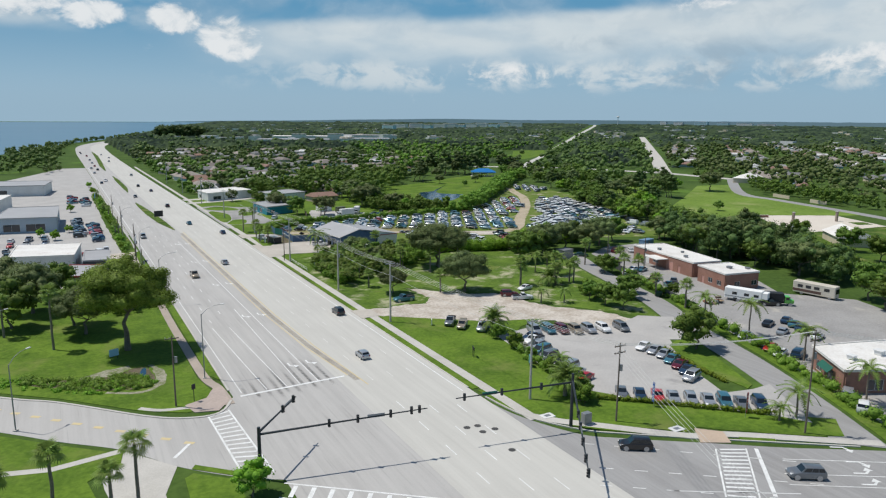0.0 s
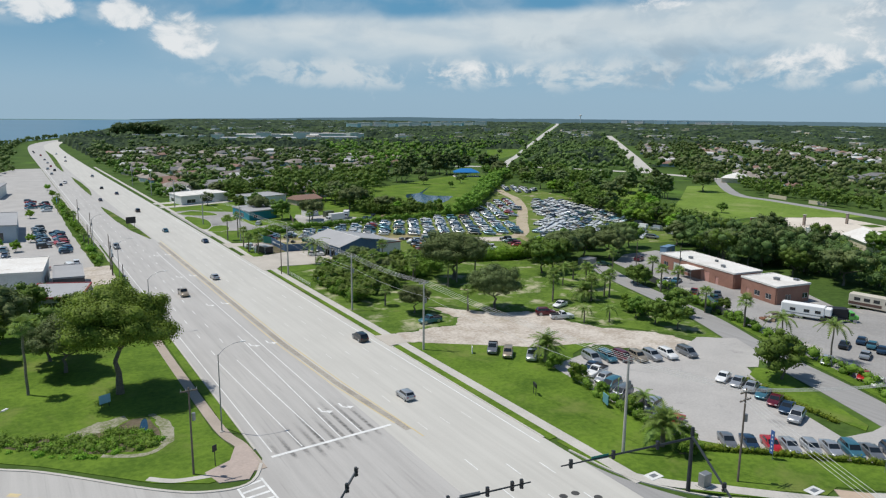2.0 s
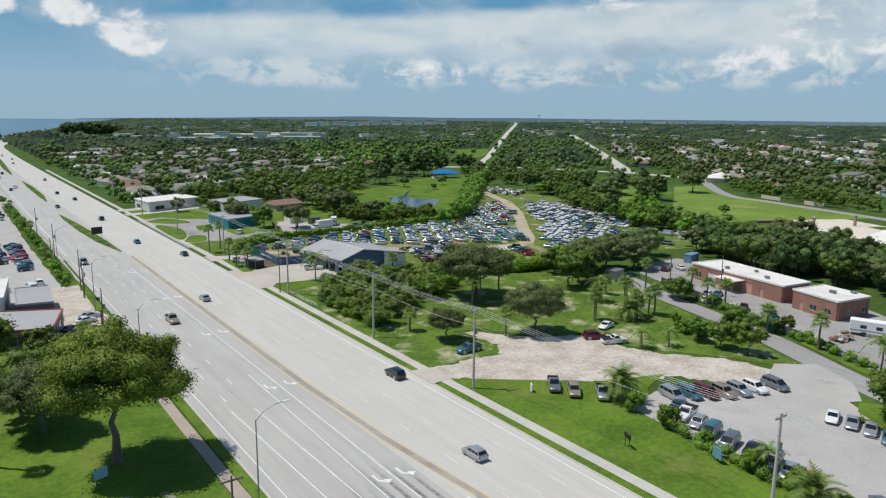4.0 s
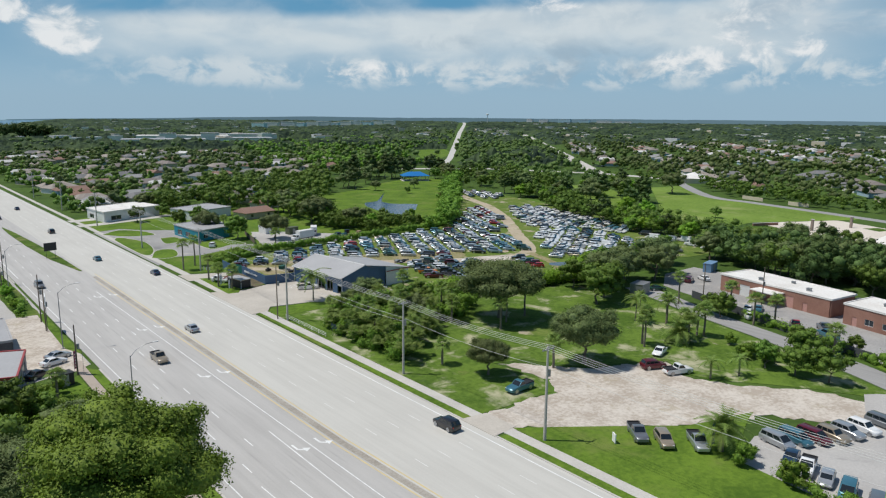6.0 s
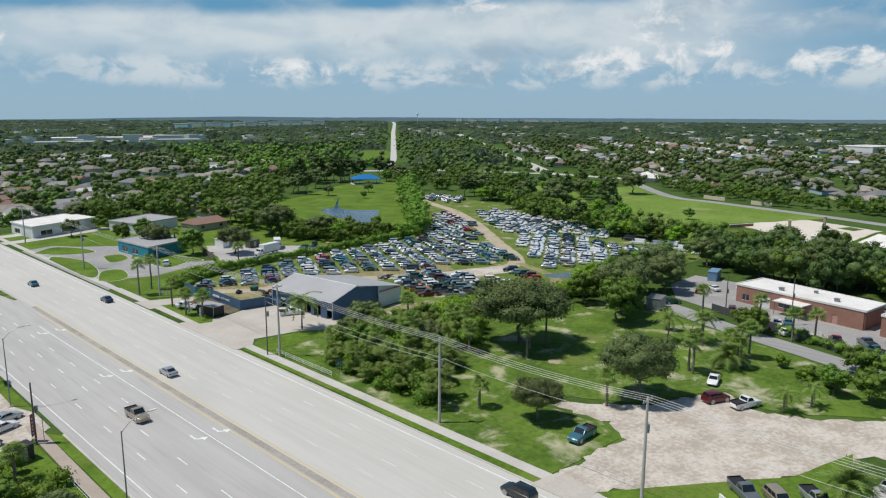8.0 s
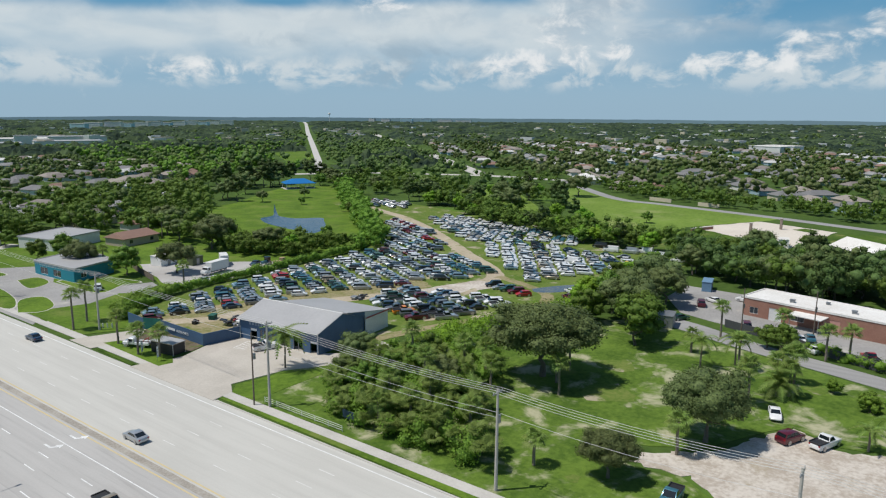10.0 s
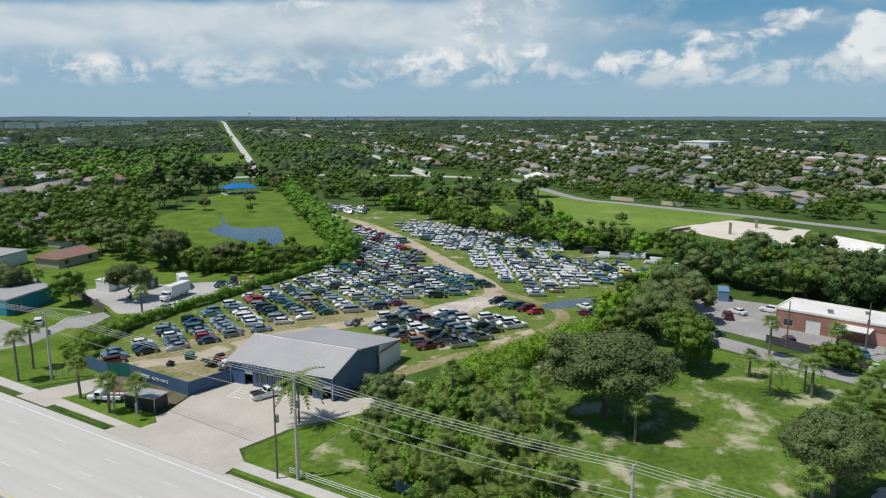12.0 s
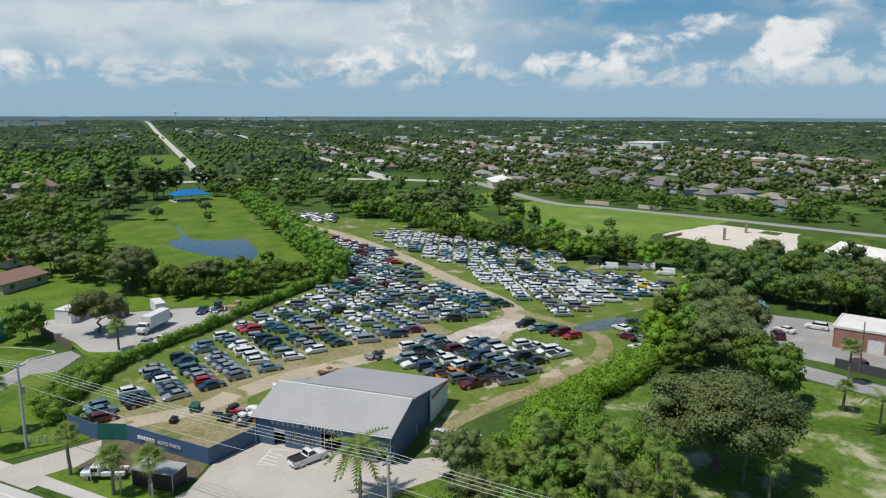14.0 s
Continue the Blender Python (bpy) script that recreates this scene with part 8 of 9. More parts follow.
# tree belts: dark wood behind the workshops, the belts round the field, the junkyard and the pond
belts = random.Random(17)
for poly, n, keys, lo, hi in (
        ([(192, 118), (206, 116), (226, 150), (232, 188), (226, 206), (206, 204), (196, 170)], 34, ("dark", "round", "round", "small_oak"), 0.9, 1.25),
        ([(226, 206), (236, 208), (248, 244), (258, 290), (284, 330), (300, 366), (290, 372), (276, 338), (250, 300), (238, 262)], 34, ("round", "bright", "round", "dark"), 0.7, 1.0),
        ([(262, 262), (276, 268), (330, 304), (380, 352), (360, 380), (318, 372), (286, 330), (262, 290)], 20, ("round", "small_oak", "dark", "bright"), 0.9, 1.2),
        ([(182, 303), (190, 308), (216, 340), (264, 400), (328, 466), (322, 476), (254, 398), (206, 338), (178, 310)], 14, ("bright", "round", "bright"), 0.5, 0.7),
        ([(148, 322), (160, 312), (164, 318), (152, 344), (156, 380), (170, 415), (150, 440), (143, 400), (142, 340)], 24, ("round", "bright", "small_oak"), 0.75, 1.05),
        ([(160, 308), (178, 308), (184, 318), (172, 326), (158, 330)], 10, ("bright", "round"), 0.35, 0.5),
        ([(84, 362), (130, 345), (150, 400), (180, 450), (220, 500), (200, 540), (130, 470), (80, 440)], 20, ("small_oak", "round", "round"), 0.7, 1.0),
        ([(290, 372), (330, 400), (396, 470), (380, 530), (320, 500), (300, 430)], 18, ("round", "dark", "small_oak"), 0.9, 1.2),
        ([(218, 440), (290, 496), (330, 520), (320, 560), (240, 540)], 20, ("dark", "small_oak", "round"), 0.9, 1.2)):
    for x, y in strewn(poly, n, belts.randint(0, 999)):
        if not inside((x, y), [(100, 338), (138, 336), (144, 352), (138, 404), (118, 408), (106, 372)]):
            tree(belts.choice(keys), x, y, belts.uniform(lo, hi), "belt of trees", tall=belts.uniform(0.85, 1.1))
for key, x, y, s in (("dark", 276, 524, 1.35), ("dark", 284, 514, 1.5), ("dark", 291, 505, 1.45), ("dark", 299, 508, 1.4), ("dark", 310, 512, 1.3), ("dark", 322, 514, 1.2), ("dark", 338, 512, 1.3), ("dark", 346, 508, 1.1), ("field_oak", 141, 347, 1.1), ("field_oak", 268, 440, 0.55), ("round", 286, 462, 0.5), ("round", 246, 418, 0.5), ("round", 301, 250, 0.6), ("field_oak", 378, 322, 1.3), ("field_oak", 330, 345, 1.1), ("round", 310, 334, 0.9), ("field_oak", 96, 349, 0.9), ("round", 262, 176, 0.9), ("round", 250, 150, 1.1), ("field_oak", 246, 190, 1.0), ("round", 284, 140, 1.0), ("field_oak", 296, 120, 1.0), ("round", 240, 132, 1.1), ("field_oak", 262, 124, 1.1)):
    tree(key, x, y, s)

FAN_GROUP = "cabbage palms"
for x, y, h in ((95, 200, 7), (97, 206, 6), (91.5, 214, 8), (98.2, 187, 6), (113, 160, 7), (122, 155.5, 5), (129, 156, 6), (89, 163.5, 5), (93, 197.5, 5), (129.8, 165.8, 6), (114.2, 161.4, 5), (148.6, 174.4, 7), (124.6, 158.2, 5), (128.6, 157.4, 5), (153, 163, 6), (146, 153.6, 6), (148, 149.8, 6), (138.8, 133.5, 5), (136.4, 121, 6), (134.6, 176.2, 4), (66, 272, 6), (65, 289, 8), (70, 293, 8), (105, 308.6, 5), (139, 384, 8), (142, 380, 8), (65, 262.5, 5), (67, 258.2, 5),
                (76, 206, 6), (73, 199, 5), (79, 200, 6), (72, 193, 4), (76, 190, 5), (70, 203, 4), (84, 205, 7), (103, 190, 8), (110, 191, 8), (5.4, 87.4, 8), (-3.8, 91, 7), (2.4, 87.0, 5), (-10, 92, 5), (-3.7, 157.4, 12), (-13, 171, 8), (22.0 - 8, 205, 4), (74, 178, 4), (101, 345, 6)):
    palm("fan", x, y, h, FAN_GROUP, 15, 1.1 if h > 4 else 0.95)
for x, y, h in ((82.2, 126.2, 3), (73.6, 90.0, 3), (84, 195, 2), (121, 157, 2)):
    palm("date", x, y, h, "date palms", 30, 1.45)
for x, y, h in ((132, 167, 5), (127, 172, 5), (131, 98, 7), (127, 82, 6), (123.5, 104, 8), (101.0, 65.5, 4), (116.5, 63.5, 6), (107, 142, 3), (112.5, 139.5, 3), (79.5, 99, 3), (97.5, 66.0, 2)):
    palm("queen", x, y, h, "feather palms", 14, 1.05 if h > 3 else 0.75)


palm("queen", 78.0, 233.9, 6, "feather palms", 22, 1.35)


def along(points, step, wob, seed):
    return ragged([tuple(p) for p in points], step, wob, seed, closed=False)


thicket("thicket", "dense roadside thicket of palmetto and shrubs", strewn([(69, 213), (77, 222), (91, 223), (101, 221), (118, 213), (100, 201), (85, 196), (77, 186), (68.5, 185), (67.5, 195)], 150, 1), LEAF_GREEN, 1, 190, 0.32, (1.2, 2.3), (0.6, 3.0))
palmettos("palmetto_bushes", "palmetto fans standing in the roadside thicket", strewn([(68, 213), (77, 222), (95, 220), (100, 206), (86, 197), (77, 185), (68, 181)], 130, 2), 2, (0.8, 4.8))
thicket("hedgerow", "thick bright green hedgerow behind the shop", along([(96, 219.5), (103, 220.5), (111, 220), (121, 217), (137, 211.5), (150, 208), (162, 212), (176, 211)], 1.0, 1.6, 3) + along([(99, 217), (111, 217), (121, 214.5), (137, 209), (152, 206)], 1.2, 2.0, 4), LEAF_BRIGHT, 3, 200, 0.33, (1.5, 2.7), (0.9, 2.6))
thicket("yard_hedge", "clipped green hedge behind the junkyard rows", along([(79, 292), (98, 300.5), (121, 302), (152, 304), (172, 305), (186, 312)], 0.9, 0.5, 5), LEAF_GREEN, 5, 90, 0.24, (1.1, 1.7), (0.8, 2.2))
thicket("fence_bushes", "bushes at the end of the blue wall", strewn([(74, 287), (78, 286), (82, 293), (94, 298), (98, 303), (86, 301), (76, 295)], 62, 6), LEAF_GREEN, 6, 80, 0.24, (1.0, 1.9), (0.6, 2.2))
thicket("pond_reeds", "green reeds and weeds in the drainage pond", strewn([(-9, 141.5), (0, 136.4), (6.5, 135.4), (9, 136), (11.5, 130), (11, 127.4), (8, 127), (3.8, 129), (-3, 133.4), (-9, 138.5)], 150, 7), LEAF_GREEN, 7, 70, 0.2, (0.35, 1.25), (-0.1, 0.3))
thicket("ditch_weeds", "pale green weeds along the ditch bank", strewn([(-12, 143.5), (0, 135.4), (7, 133), (11.6, 133.5), (12.6, 129), (8, 126.2), (3, 127.6), (-4, 131.6), (-12, 138.5)], 110, 74), LEAF_BRIGHT, 74, 60, 0.18, (0.25, 0.8), (-0.1, 0.2))
thicket("lot_hedge", "yellow-green clipped hedge before the car lot", along([(78.0, 86.2), (84.8, 80.2), (91.8, 73.8), (98.8, 67.4)], 0.55, 0.25, 8) + along([(107.0, 99.5), (105.6, 93), (104.2, 87), (103.6, 81)], 0.6, 0.25, 9), LEAF_YELLOW, 8, 45, 0.16, (0.45, 0.75), (0.35, 0.7))
thicket("lot_planting", "mixed shrubs along the edge of the car lot", along([(78.4, 92), (78.0, 98), (78.6, 104), (80.4, 111), (82.4, 119)], 1.2, 1.0, 10), LEAF_GREEN, 10, 90, 0.2, (0.7, 1.5), (0.4, 1.3))
thicket("yard_planting", "shrubs along the workshop fence", along([(108.8, 54), (117, 70), (125.6, 90), (131.6, 106), (138, 122), (144, 141), (151, 158)], 1.1, 1.1, 11), LEAF_GREEN, 11, 60, 0.22, (0.8, 1.9), (0.4, 1.8))
thicket("lot_edge_shrubs", "uneven strip of shrubs between the west lots and the road", along([(18.6, 262), (18.8, 300), (18.6, 345), (18.2, 400), (17.6, 450)], 1.5, 1.5, 75), LEAF_GREEN, 75, 44, 0.26, (0.5, 1.6), (0.2, 1.4))
sheet("lot_edge_grass", [(17.0, 262), (21.8, 262), (21.6, 330), (21.4, 460), (15.8, 460), (16.2, 330)], 0.095, GRASS, "weedy grass strip along the west lots", "grass", 0.08, 4.0, 0.5, 76)
for x, y, h in ((18.2, 305, 4), (18.8, 352, 5), (18.0, 372, 4), (17.8, 428, 5)):
    palm("fan", x, y, h, FAN_GROUP, 14, 0.9)
thicket("west_scrub", "dense green scrub by the guard rail", strewn([(8, 178), (18, 180), (18.4, 200), (14, 210), (4, 206)], 60, 12), LEAF_GREEN, 12, 50, 0.28, (1.0, 1.9), (0.5, 2.0))

yard_fence = thing("board_fence", "weathered grey board fence of the gravel yard", "fence")
for a, b in (((107.2, 339.5), (105.0, 333.0)), ((105.0, 333.0), (101.0, 317.4))):
    a, b = Vector(a), Vector(b)
    n = int((b - a).length / 0.6)
    for i in range(n):
        wall("board", yard_fence, a.lerp(b, i / n), a.lerp(b, (i + 0.92) / n), 0.05, 1.85 + 0.05 * (i % 3), POLE_W, thick=0.05)
    wall("rail", yard_fence, a, b, 1.2, 1.3, POLE_W, thick=0.12)
CRATE = material("crate_wood", (0.42, 0.31, 0.19), (0.30, 0.21, 0.13), 0.9)
for x, y, h, turn in ((137.2, 306.6, 2.0, 12), (139.6, 307.6, 2.3, 20), (138.4, 309.2, 1.4, 5)):
    crate = thing("crate_stack", "stack of pale wooden crates at the end of the gravel yard", "crates", pose(x, y, 0.07, 0, 0, turn))
    for i in range(int(h / 0.55)):
        part("crate", boxes((-0.8, 0.8, -0.7, 0.7, 0.56 * i, 0.56 * i + 0.5), bevel=0.03), CRATE, crate)
skip_loader = thing("small_tractor", "dark blue-green tractor beside the crates", "tractor", pose(135.6, 310.6, 0.07, 0, 0, 190))
part("body", boxes((-0.2, 1.9, -0.5, 0.5, 0.7, 1.5), (-1.3, -0.2, -0.7, 0.7, 0.7, 1.2), bevel=0.08), PAINTS["teal"], skip_loader)
part("cab", boxes((-1.3, 0.1, -0.75, 0.75, 1.2, 2.5), bevel=0.06), GLASS, skip_loader)
part("cab_roof", boxes((-1.4, 0.2, -0.85, 0.85, 2.5, 2.6), bevel=0.03), PAINTS["navy"], skip_loader)
for q, k in ((1.4, 1.0), (-0.8, 1.7)):
    for s_ in (-1, 1):
        part("wheel", WHEELS["pickup"], None, skip_loader, at=Matrix.Translation((q, s_ * 0.85, 0.4 * k)) @ Matrix.Scale(k, 4))
RUST = material("rusty_steel", (0.24, 0.11, 0.06), (0.12, 0.06, 0.04), 0.9, scales=(0.6, 5.0))
for n, (x, y, mats, count, label) in enumerate(((114.0, 304.8, (TRIM, STEEL, PAINTS["white"], PAINTS["green"]), 16, "heap of scrap metal by the yard hedge"), (124.0, 305.8, (PAINTS["white"], STEEL, TRIM), 10, "heap of white scrap panels by the yard hedge"),
                                               (147.5, 121.5, (RUST, POLE_W, CONCRETE, CRATE), 26, "heap of brown rubble and timber in the workshop yard"), (112.2, 262.0, (RUST, TRIM, RUST), 12, "rusty scrap frame behind the shop"), (124.0, 258.6, (TRIM, TRIM, STEEL), 12, "heap of dark car parts at the row's end"))):
    heap = thing("scrap_heap", label, "scrap")
    for i in range(count):
        rr = random.Random(100 * n + i)
        part("piece", boxes((-0.3 - 0.7 * rr.random(), 0.7, -0.4, 0.4 + 0.3 * rr.random(), 0, 0.15 + 0.4 * rr.random()), bevel=0.05), mats[i % len(mats)], heap,
             at=pose(x + rr.uniform(-2.6, 2.6), y + rr.uniform(-1.5, 1.5), 0.06 + 0.3 * (i // 8), rr.uniform(-14, 14), rr.uniform(-14, 14), rr.uniform(0, 180)))

# a dark fence along the lane
lane_fence = thing("lane_fence", "dark grey fence between lane and workshop yard", "fence")
for a, b in zip(((139.5, 126), (143.8, 140), (147.5, 150.0), (153.0, 163.5)), ((143.8, 140), (147.5, 150.0), (153.0, 163.5), (157.5, 176.0))):
    wall("fence_panel", lane_fence, a, b, 0.05, 1.9, material("dark_fence", (0.08, 0.085, 0.09), (0.055, 0.06, 0.065), 0.8), thick=0.08)

# ---------------------------------------------------------------- suburb and distance
NE_TOWN = [(76, 436), (74, 800), (130, 1000), (330, 900), (360, 700), (300, 600), (215, 545), (130, 470)]
E_TOWN = [(398, 170), (420, 300), (470, 400), (560, 520), (700, 700), (900, 860), (1150, 700), (1100, 300), (800, 60), (420, -20)]


def gap_to(p, line):
    best = 1e9
    for a, b in zip(line, line[1:]):
        a, b, q = Vector(a), Vector(b), Vector(p)
        t = max(0, min(1, (q - a).dot(b - a) / (b - a).length_squared))
        best = min(best, (q - a - (b - a) * t).length)
    return best


FAR_ROADS = ([(383, 546), (497, 674), (677, 876), (1258, 1530), (3535, 4100)], [(466, 448), (633, 622), (1078, 1094), (1300, 1330)], [(470, 380), (386, 304), (357, 209), (310, 60)])


def clear_of_roads(p, by):
    return all(gap_to(p, r) > by for r in FAR_ROADS)


town = random.Random(23)
count = 0
sites = []
for poly, gx, gy, turn in ((NE_TOWN, 25, 31, 20), (E_TOWN, 29, 39, 42)):
    c, s = math.cos(radians(turn)), math.sin(radians(turn))
    for i in range(-60, 60):
        for j in range(-60, 60):
            if j % 2 and town.random() < 0.2:
                continue
            u, v = i * gx + town.uniform(-4, 4), j * gy + (10 if j % 2 else -8) + town.uniform(-3, 3)
            p = (400 + u * c - v * s, 400 + u * s + v * c)
            if inside(p, poly) and clear_of_roads(p, 20) and town.random() < 0.86:
                sites.append((p[0], p[1], turn + (0 if town.random() < 0.7 else 90)))
sites.sort(key=lambda q: (q[0] - 60) ** 2 + (q[1] - 150) ** 2)
for i, (x, y, a) in enumerate(sites[:105]):
    house(x, y, a, i * 3 + (i * i) % 5)
verts, faces, index = [], [], []
for i, (x, y, a) in enumerate(sites[105:]):
    key = list(HOUSES)[(i * 11) % len(HOUSES)]
    m = np.array(pose(x, y, 0, 0, 0, a))
    for me, k in ((HOUSES[key][0], key[1]), (HOUSES[key][1], 4 + key[0])):
        v = np.array([q.co[:] for q in me.vertices])
        at = sum(len(q) for q in verts)
        verts.append(v @ m[:3, :3].T + m[:3, 3])
        f = [tuple(j + at for j in p.vertices) for p in me.polygons]
        faces += f
        index += [k] * len(f)
tagged(new("far_houses", mesh_of("far_houses", np.concatenate(verts), faces, WALLS + ROOFS, index)), "rows of distant single-storey suburban houses", "houses", kind="stuff")


def forest(name, label, points, mat, seed, size=(6, 10), balls=4, per=14, leaf=0.9):
    """Many trees in one mass, each of several clumps; the nearer woods have more and smaller ones."""
    rng = np.random.default_rng(seed)
    near = per >= 30
    balls, shrink = (balls + 4, 0.76) if near else (balls, 1.0)
    cs, rad = [], []
    for x, y in points:
        w = rng.uniform(*size)
        for i in range(balls):
            cs.append((x + rng.normal() * w * 0.25, y + rng.normal() * w * 0.25, w * rng.uniform(0.3, 0.9)))
            rad.append(w * rng.uniform(0.2, 0.34) * shrink)
    cs, rad = np.array(cs), np.array(rad)
    leaves = leaf_cloud(rng, cs, rad, int(per * (1.1 if near else 1.7)), leaf * (0.8 if near else 0.72), 0.85, None, 0.5 if near else 0.62)
    me = foliage(name, leaves, lumps(rng, cs, rad, True, 0.6 if near else 0.76, 0.85), mat)
    return tagged(new(name, me), label, "trees", kind="stuff")


houses_at = [(x, y) for x, y, a in sites]
near_sites = np.array(houses_at)


def free(p, by=12.5):
    return clear_of_roads(p, 11) and np.min((near_sites[:, 0] - p[0]) ** 2 + (near_sites[:, 1] - p[1]) ** 2) > by * by


forest("town_trees", "trees between the houses north of the shop", strewn(NE_TOWN, 330, 31, lambda p: free(p, 10.5)), LEAF_HAZED, 31, (5, 9), 5, 18, 0.75)
forest("frontage_trees", "trees between the houses along the main road", strewn([(68, 440), (68, 760), (150, 760), (150, 470), (110, 436)], 120, 77, lambda p: free(p, 8.5)), LEAF_WOOD, 77, (4.5, 8), 5, 14, 0.6)
forest("town_trees_dark", "darker trees between the houses", strewn([(76, 436), (74, 900), (330, 900), (420, 700), (300, 560), (200, 520), (130, 460)], 110, 32, lambda p: free(p, 10.5)), LEAF_OAK, 32, (6, 10), 5, 26, 0.65)
forest("east_trees", "trees between the houses of the eastern suburb", strewn(E_TOWN, 800, 33, lambda p: free(p, 11)), LEAF_HAZED, 33, (5.5, 10.5), 4, 11, 0.85)
forest("middle_wood", "green wood between the park and the long road", strewn([(330, 380), (400, 400), (470, 440), (700, 680), (900, 900), (800, 1000), (480, 640), (400, 540)], 250, 34, lambda p: clear_of_roads(p, 9)), LEAF_HAZED, 34, (7, 12), 4, 15, 0.9)
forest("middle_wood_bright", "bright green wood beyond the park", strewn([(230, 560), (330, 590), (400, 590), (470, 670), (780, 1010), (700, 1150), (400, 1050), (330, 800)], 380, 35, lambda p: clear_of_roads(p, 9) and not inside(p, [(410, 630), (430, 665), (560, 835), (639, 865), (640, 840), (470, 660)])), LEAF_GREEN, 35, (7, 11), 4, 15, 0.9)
LAWN_WEST = [(100, 338), (138, 336), (144, 352), (138, 404), (118, 408), (106, 372)]
forest("park_wood", "wood of mixed trees west of the pond", strewn([(140, 352), (156, 350), (160, 372), (176, 402), (205, 440), (250, 520), (150, 520), (100, 440), (104, 408)], 150, 51, lambda p: free(p, 9) and not inside(p, LAWN_WEST)), LEAF_WOOD, 51, (7, 11.5), 5, 40, 0.46)
forest("pond_side_trees", "small trees between hedge and pond", strewn([(140, 332), (150, 313), (168, 309), (177, 316), (166, 328), (158, 344), (144, 346)], 46, 52), LEAF_WOOD, 52, (4.5, 7), 5, 60, 0.36)
forest("junkyard_belt", "leafy belt of trees behind the junkyard", strewn([(226, 206), (238, 208), (250, 244), (262, 290), (290, 330), (304, 366), (292, 374), (278, 340), (250, 302), (238, 262)], 60, 53), LEAF_WOOD, 53, (6, 10), 5, 60, 0.42)
forest("workshop_wood", "dark wood behind the brick workshops", strewn([(192, 118), (206, 116), (228, 150), (236, 188), (228, 206), (206, 206), (196, 170)], 46, 54), LEAF_DARK, 54, (8, 12), 6, 90, 0.36)
forest("field_wood", "wood between field and park", strewn([(286, 300), (330, 306), (390, 372), (400, 440), (380, 520), (330, 500), (300, 430), (296, 376)], 48, 55, lambda p: clear_of_roads(p, 10) and not inside(p, [(300, 300), (360, 350), (392, 390), (360, 400), (300, 350)])), LEAF_WOOD, 55, (6, 11), 5, 46, 0.5)
forest("park_hedge", "tall bright hedge between park and junkyard", along([(184, 306), (200, 322), (216, 342), (240, 370), (264, 400), (296, 434), (328, 466)], 3.2, 2.4, 56) + along([(190, 316), (216, 344), (264, 402), (328, 468)], 4.0, 3.0, 57) + along([(174, 302), (196, 322), (224, 352), (256, 386), (300, 438)], 3.6, 2.6, 59), LEAF_GREEN, 56, (5.5, 8.5), 5, 50, 0.36)
forest("casuarina_stand", "tall dark stand of trees by the lagoon", strewn([(165, 1410), (250, 1440), (260, 1480), (170, 1450)], 50, 36), LEAF_DARK, 36, (22, 30), 5, 40, 1.6)
forest("shore_trees", "green shore trees along the lagoon", strewn([(-150, 620), (4, 640), (8, 1000), (16, 1180), (46, 1330), (105, 1490), (150, 1600), (260, 1900), (240, 1960), (150, 1720), (100, 1540), (38, 1370), (-5, 1200), (-35, 1060), (-75, 900)], 340, 37), LEAF_HAZED, 37, (5, 9), 4, 12, 0.9)
forest("field_trees", "trees along the road beyond the field", strewn([(380, 130), (396, 180), (420, 300), (470, 390), (440, 396), (392, 310), (366, 205), (345, 130)], 46, 38, lambda p: clear_of_roads(p, 9)), LEAF_WOOD, 38, (6, 10), 4, 30, 0.5)
forest("road_row", "row of trees across the road from the field", along([(402, 300), (394, 262), (382, 215), (362, 150)], 7.0, 5.0, 61) + along([(430, 330), (412, 290), (400, 240)], 9.0, 6.0, 62), LEAF_WOOD, 61, (5, 8), 5, 40, 0.45)
forest("south_wood", "wood beyond the southern lots", strewn([(240, 60), (300, 40), (420, -60), (700, 0), (420, 140), (330, 130), (290, 110), (230, 130), (215, 118)], 200, 39, lambda p: clear_of_roads(p, 9)), LEAF_HAZED, 39, (7, 12), 4, 22, 0.6)

# single trees that stand out of the wooded plain
WATER_EDGE = ([600, 900, 1200, 1530, 1700, 1960, 2300, 3000, 4780], [-150, -70, 0, 105, 150, 200, 260, 430, 900])


def plain_spots(n, seed, near, far):
    """Places for trees on the plain, thinning out with the distance."""
    rng = random.Random(seed)
    out = []
    while len(out) < n:
        a, r = radians(rng.uniform(2, 112)), near * (far / near) ** rng.random()
        x, y = 20 + r * math.sin(a), 100 + r * math.cos(a)
        if x < 78 or x < np.interp(y, *WATER_EDGE) + 30 or not clear_of_roads((x, y), 10) or inside((x, y), E_TOWN) or inside((x, y), NE_TOWN):
            continue
        if 270 < x < 650 and 1080 < y < 1410 or noise.noise((x * 0.006, y * 0.006, 2.0)) > 0.3:
            continue
        if inside((x, y), [(410, 630), (430, 665), (560, 835), (639, 865), (640, 840), (470, 660)]):
            continue
        out.append((x, y))
    return out


forest("plain_trees", "scattered trees standing out of the wooded plain", plain_spots(800, 71, 640, 1900), LEAF_HAZED, 71, (9, 14), 3, 8, 1.3)
forest("plain_trees_dark", "darker trees standing out of the wooded plain", plain_spots(500, 72, 640, 1900), LEAF_DARK, 72, (9, 15), 3, 8, 1.3)
forest("town_oaks", "oaks shading the houses of the eastern suburb", strewn(E_TOWN, 260, 73, lambda p: p[0] < 720 and free(p, 9.5)), LEAF_OAK, 73, (7, 12), 4, 11, 0.8)

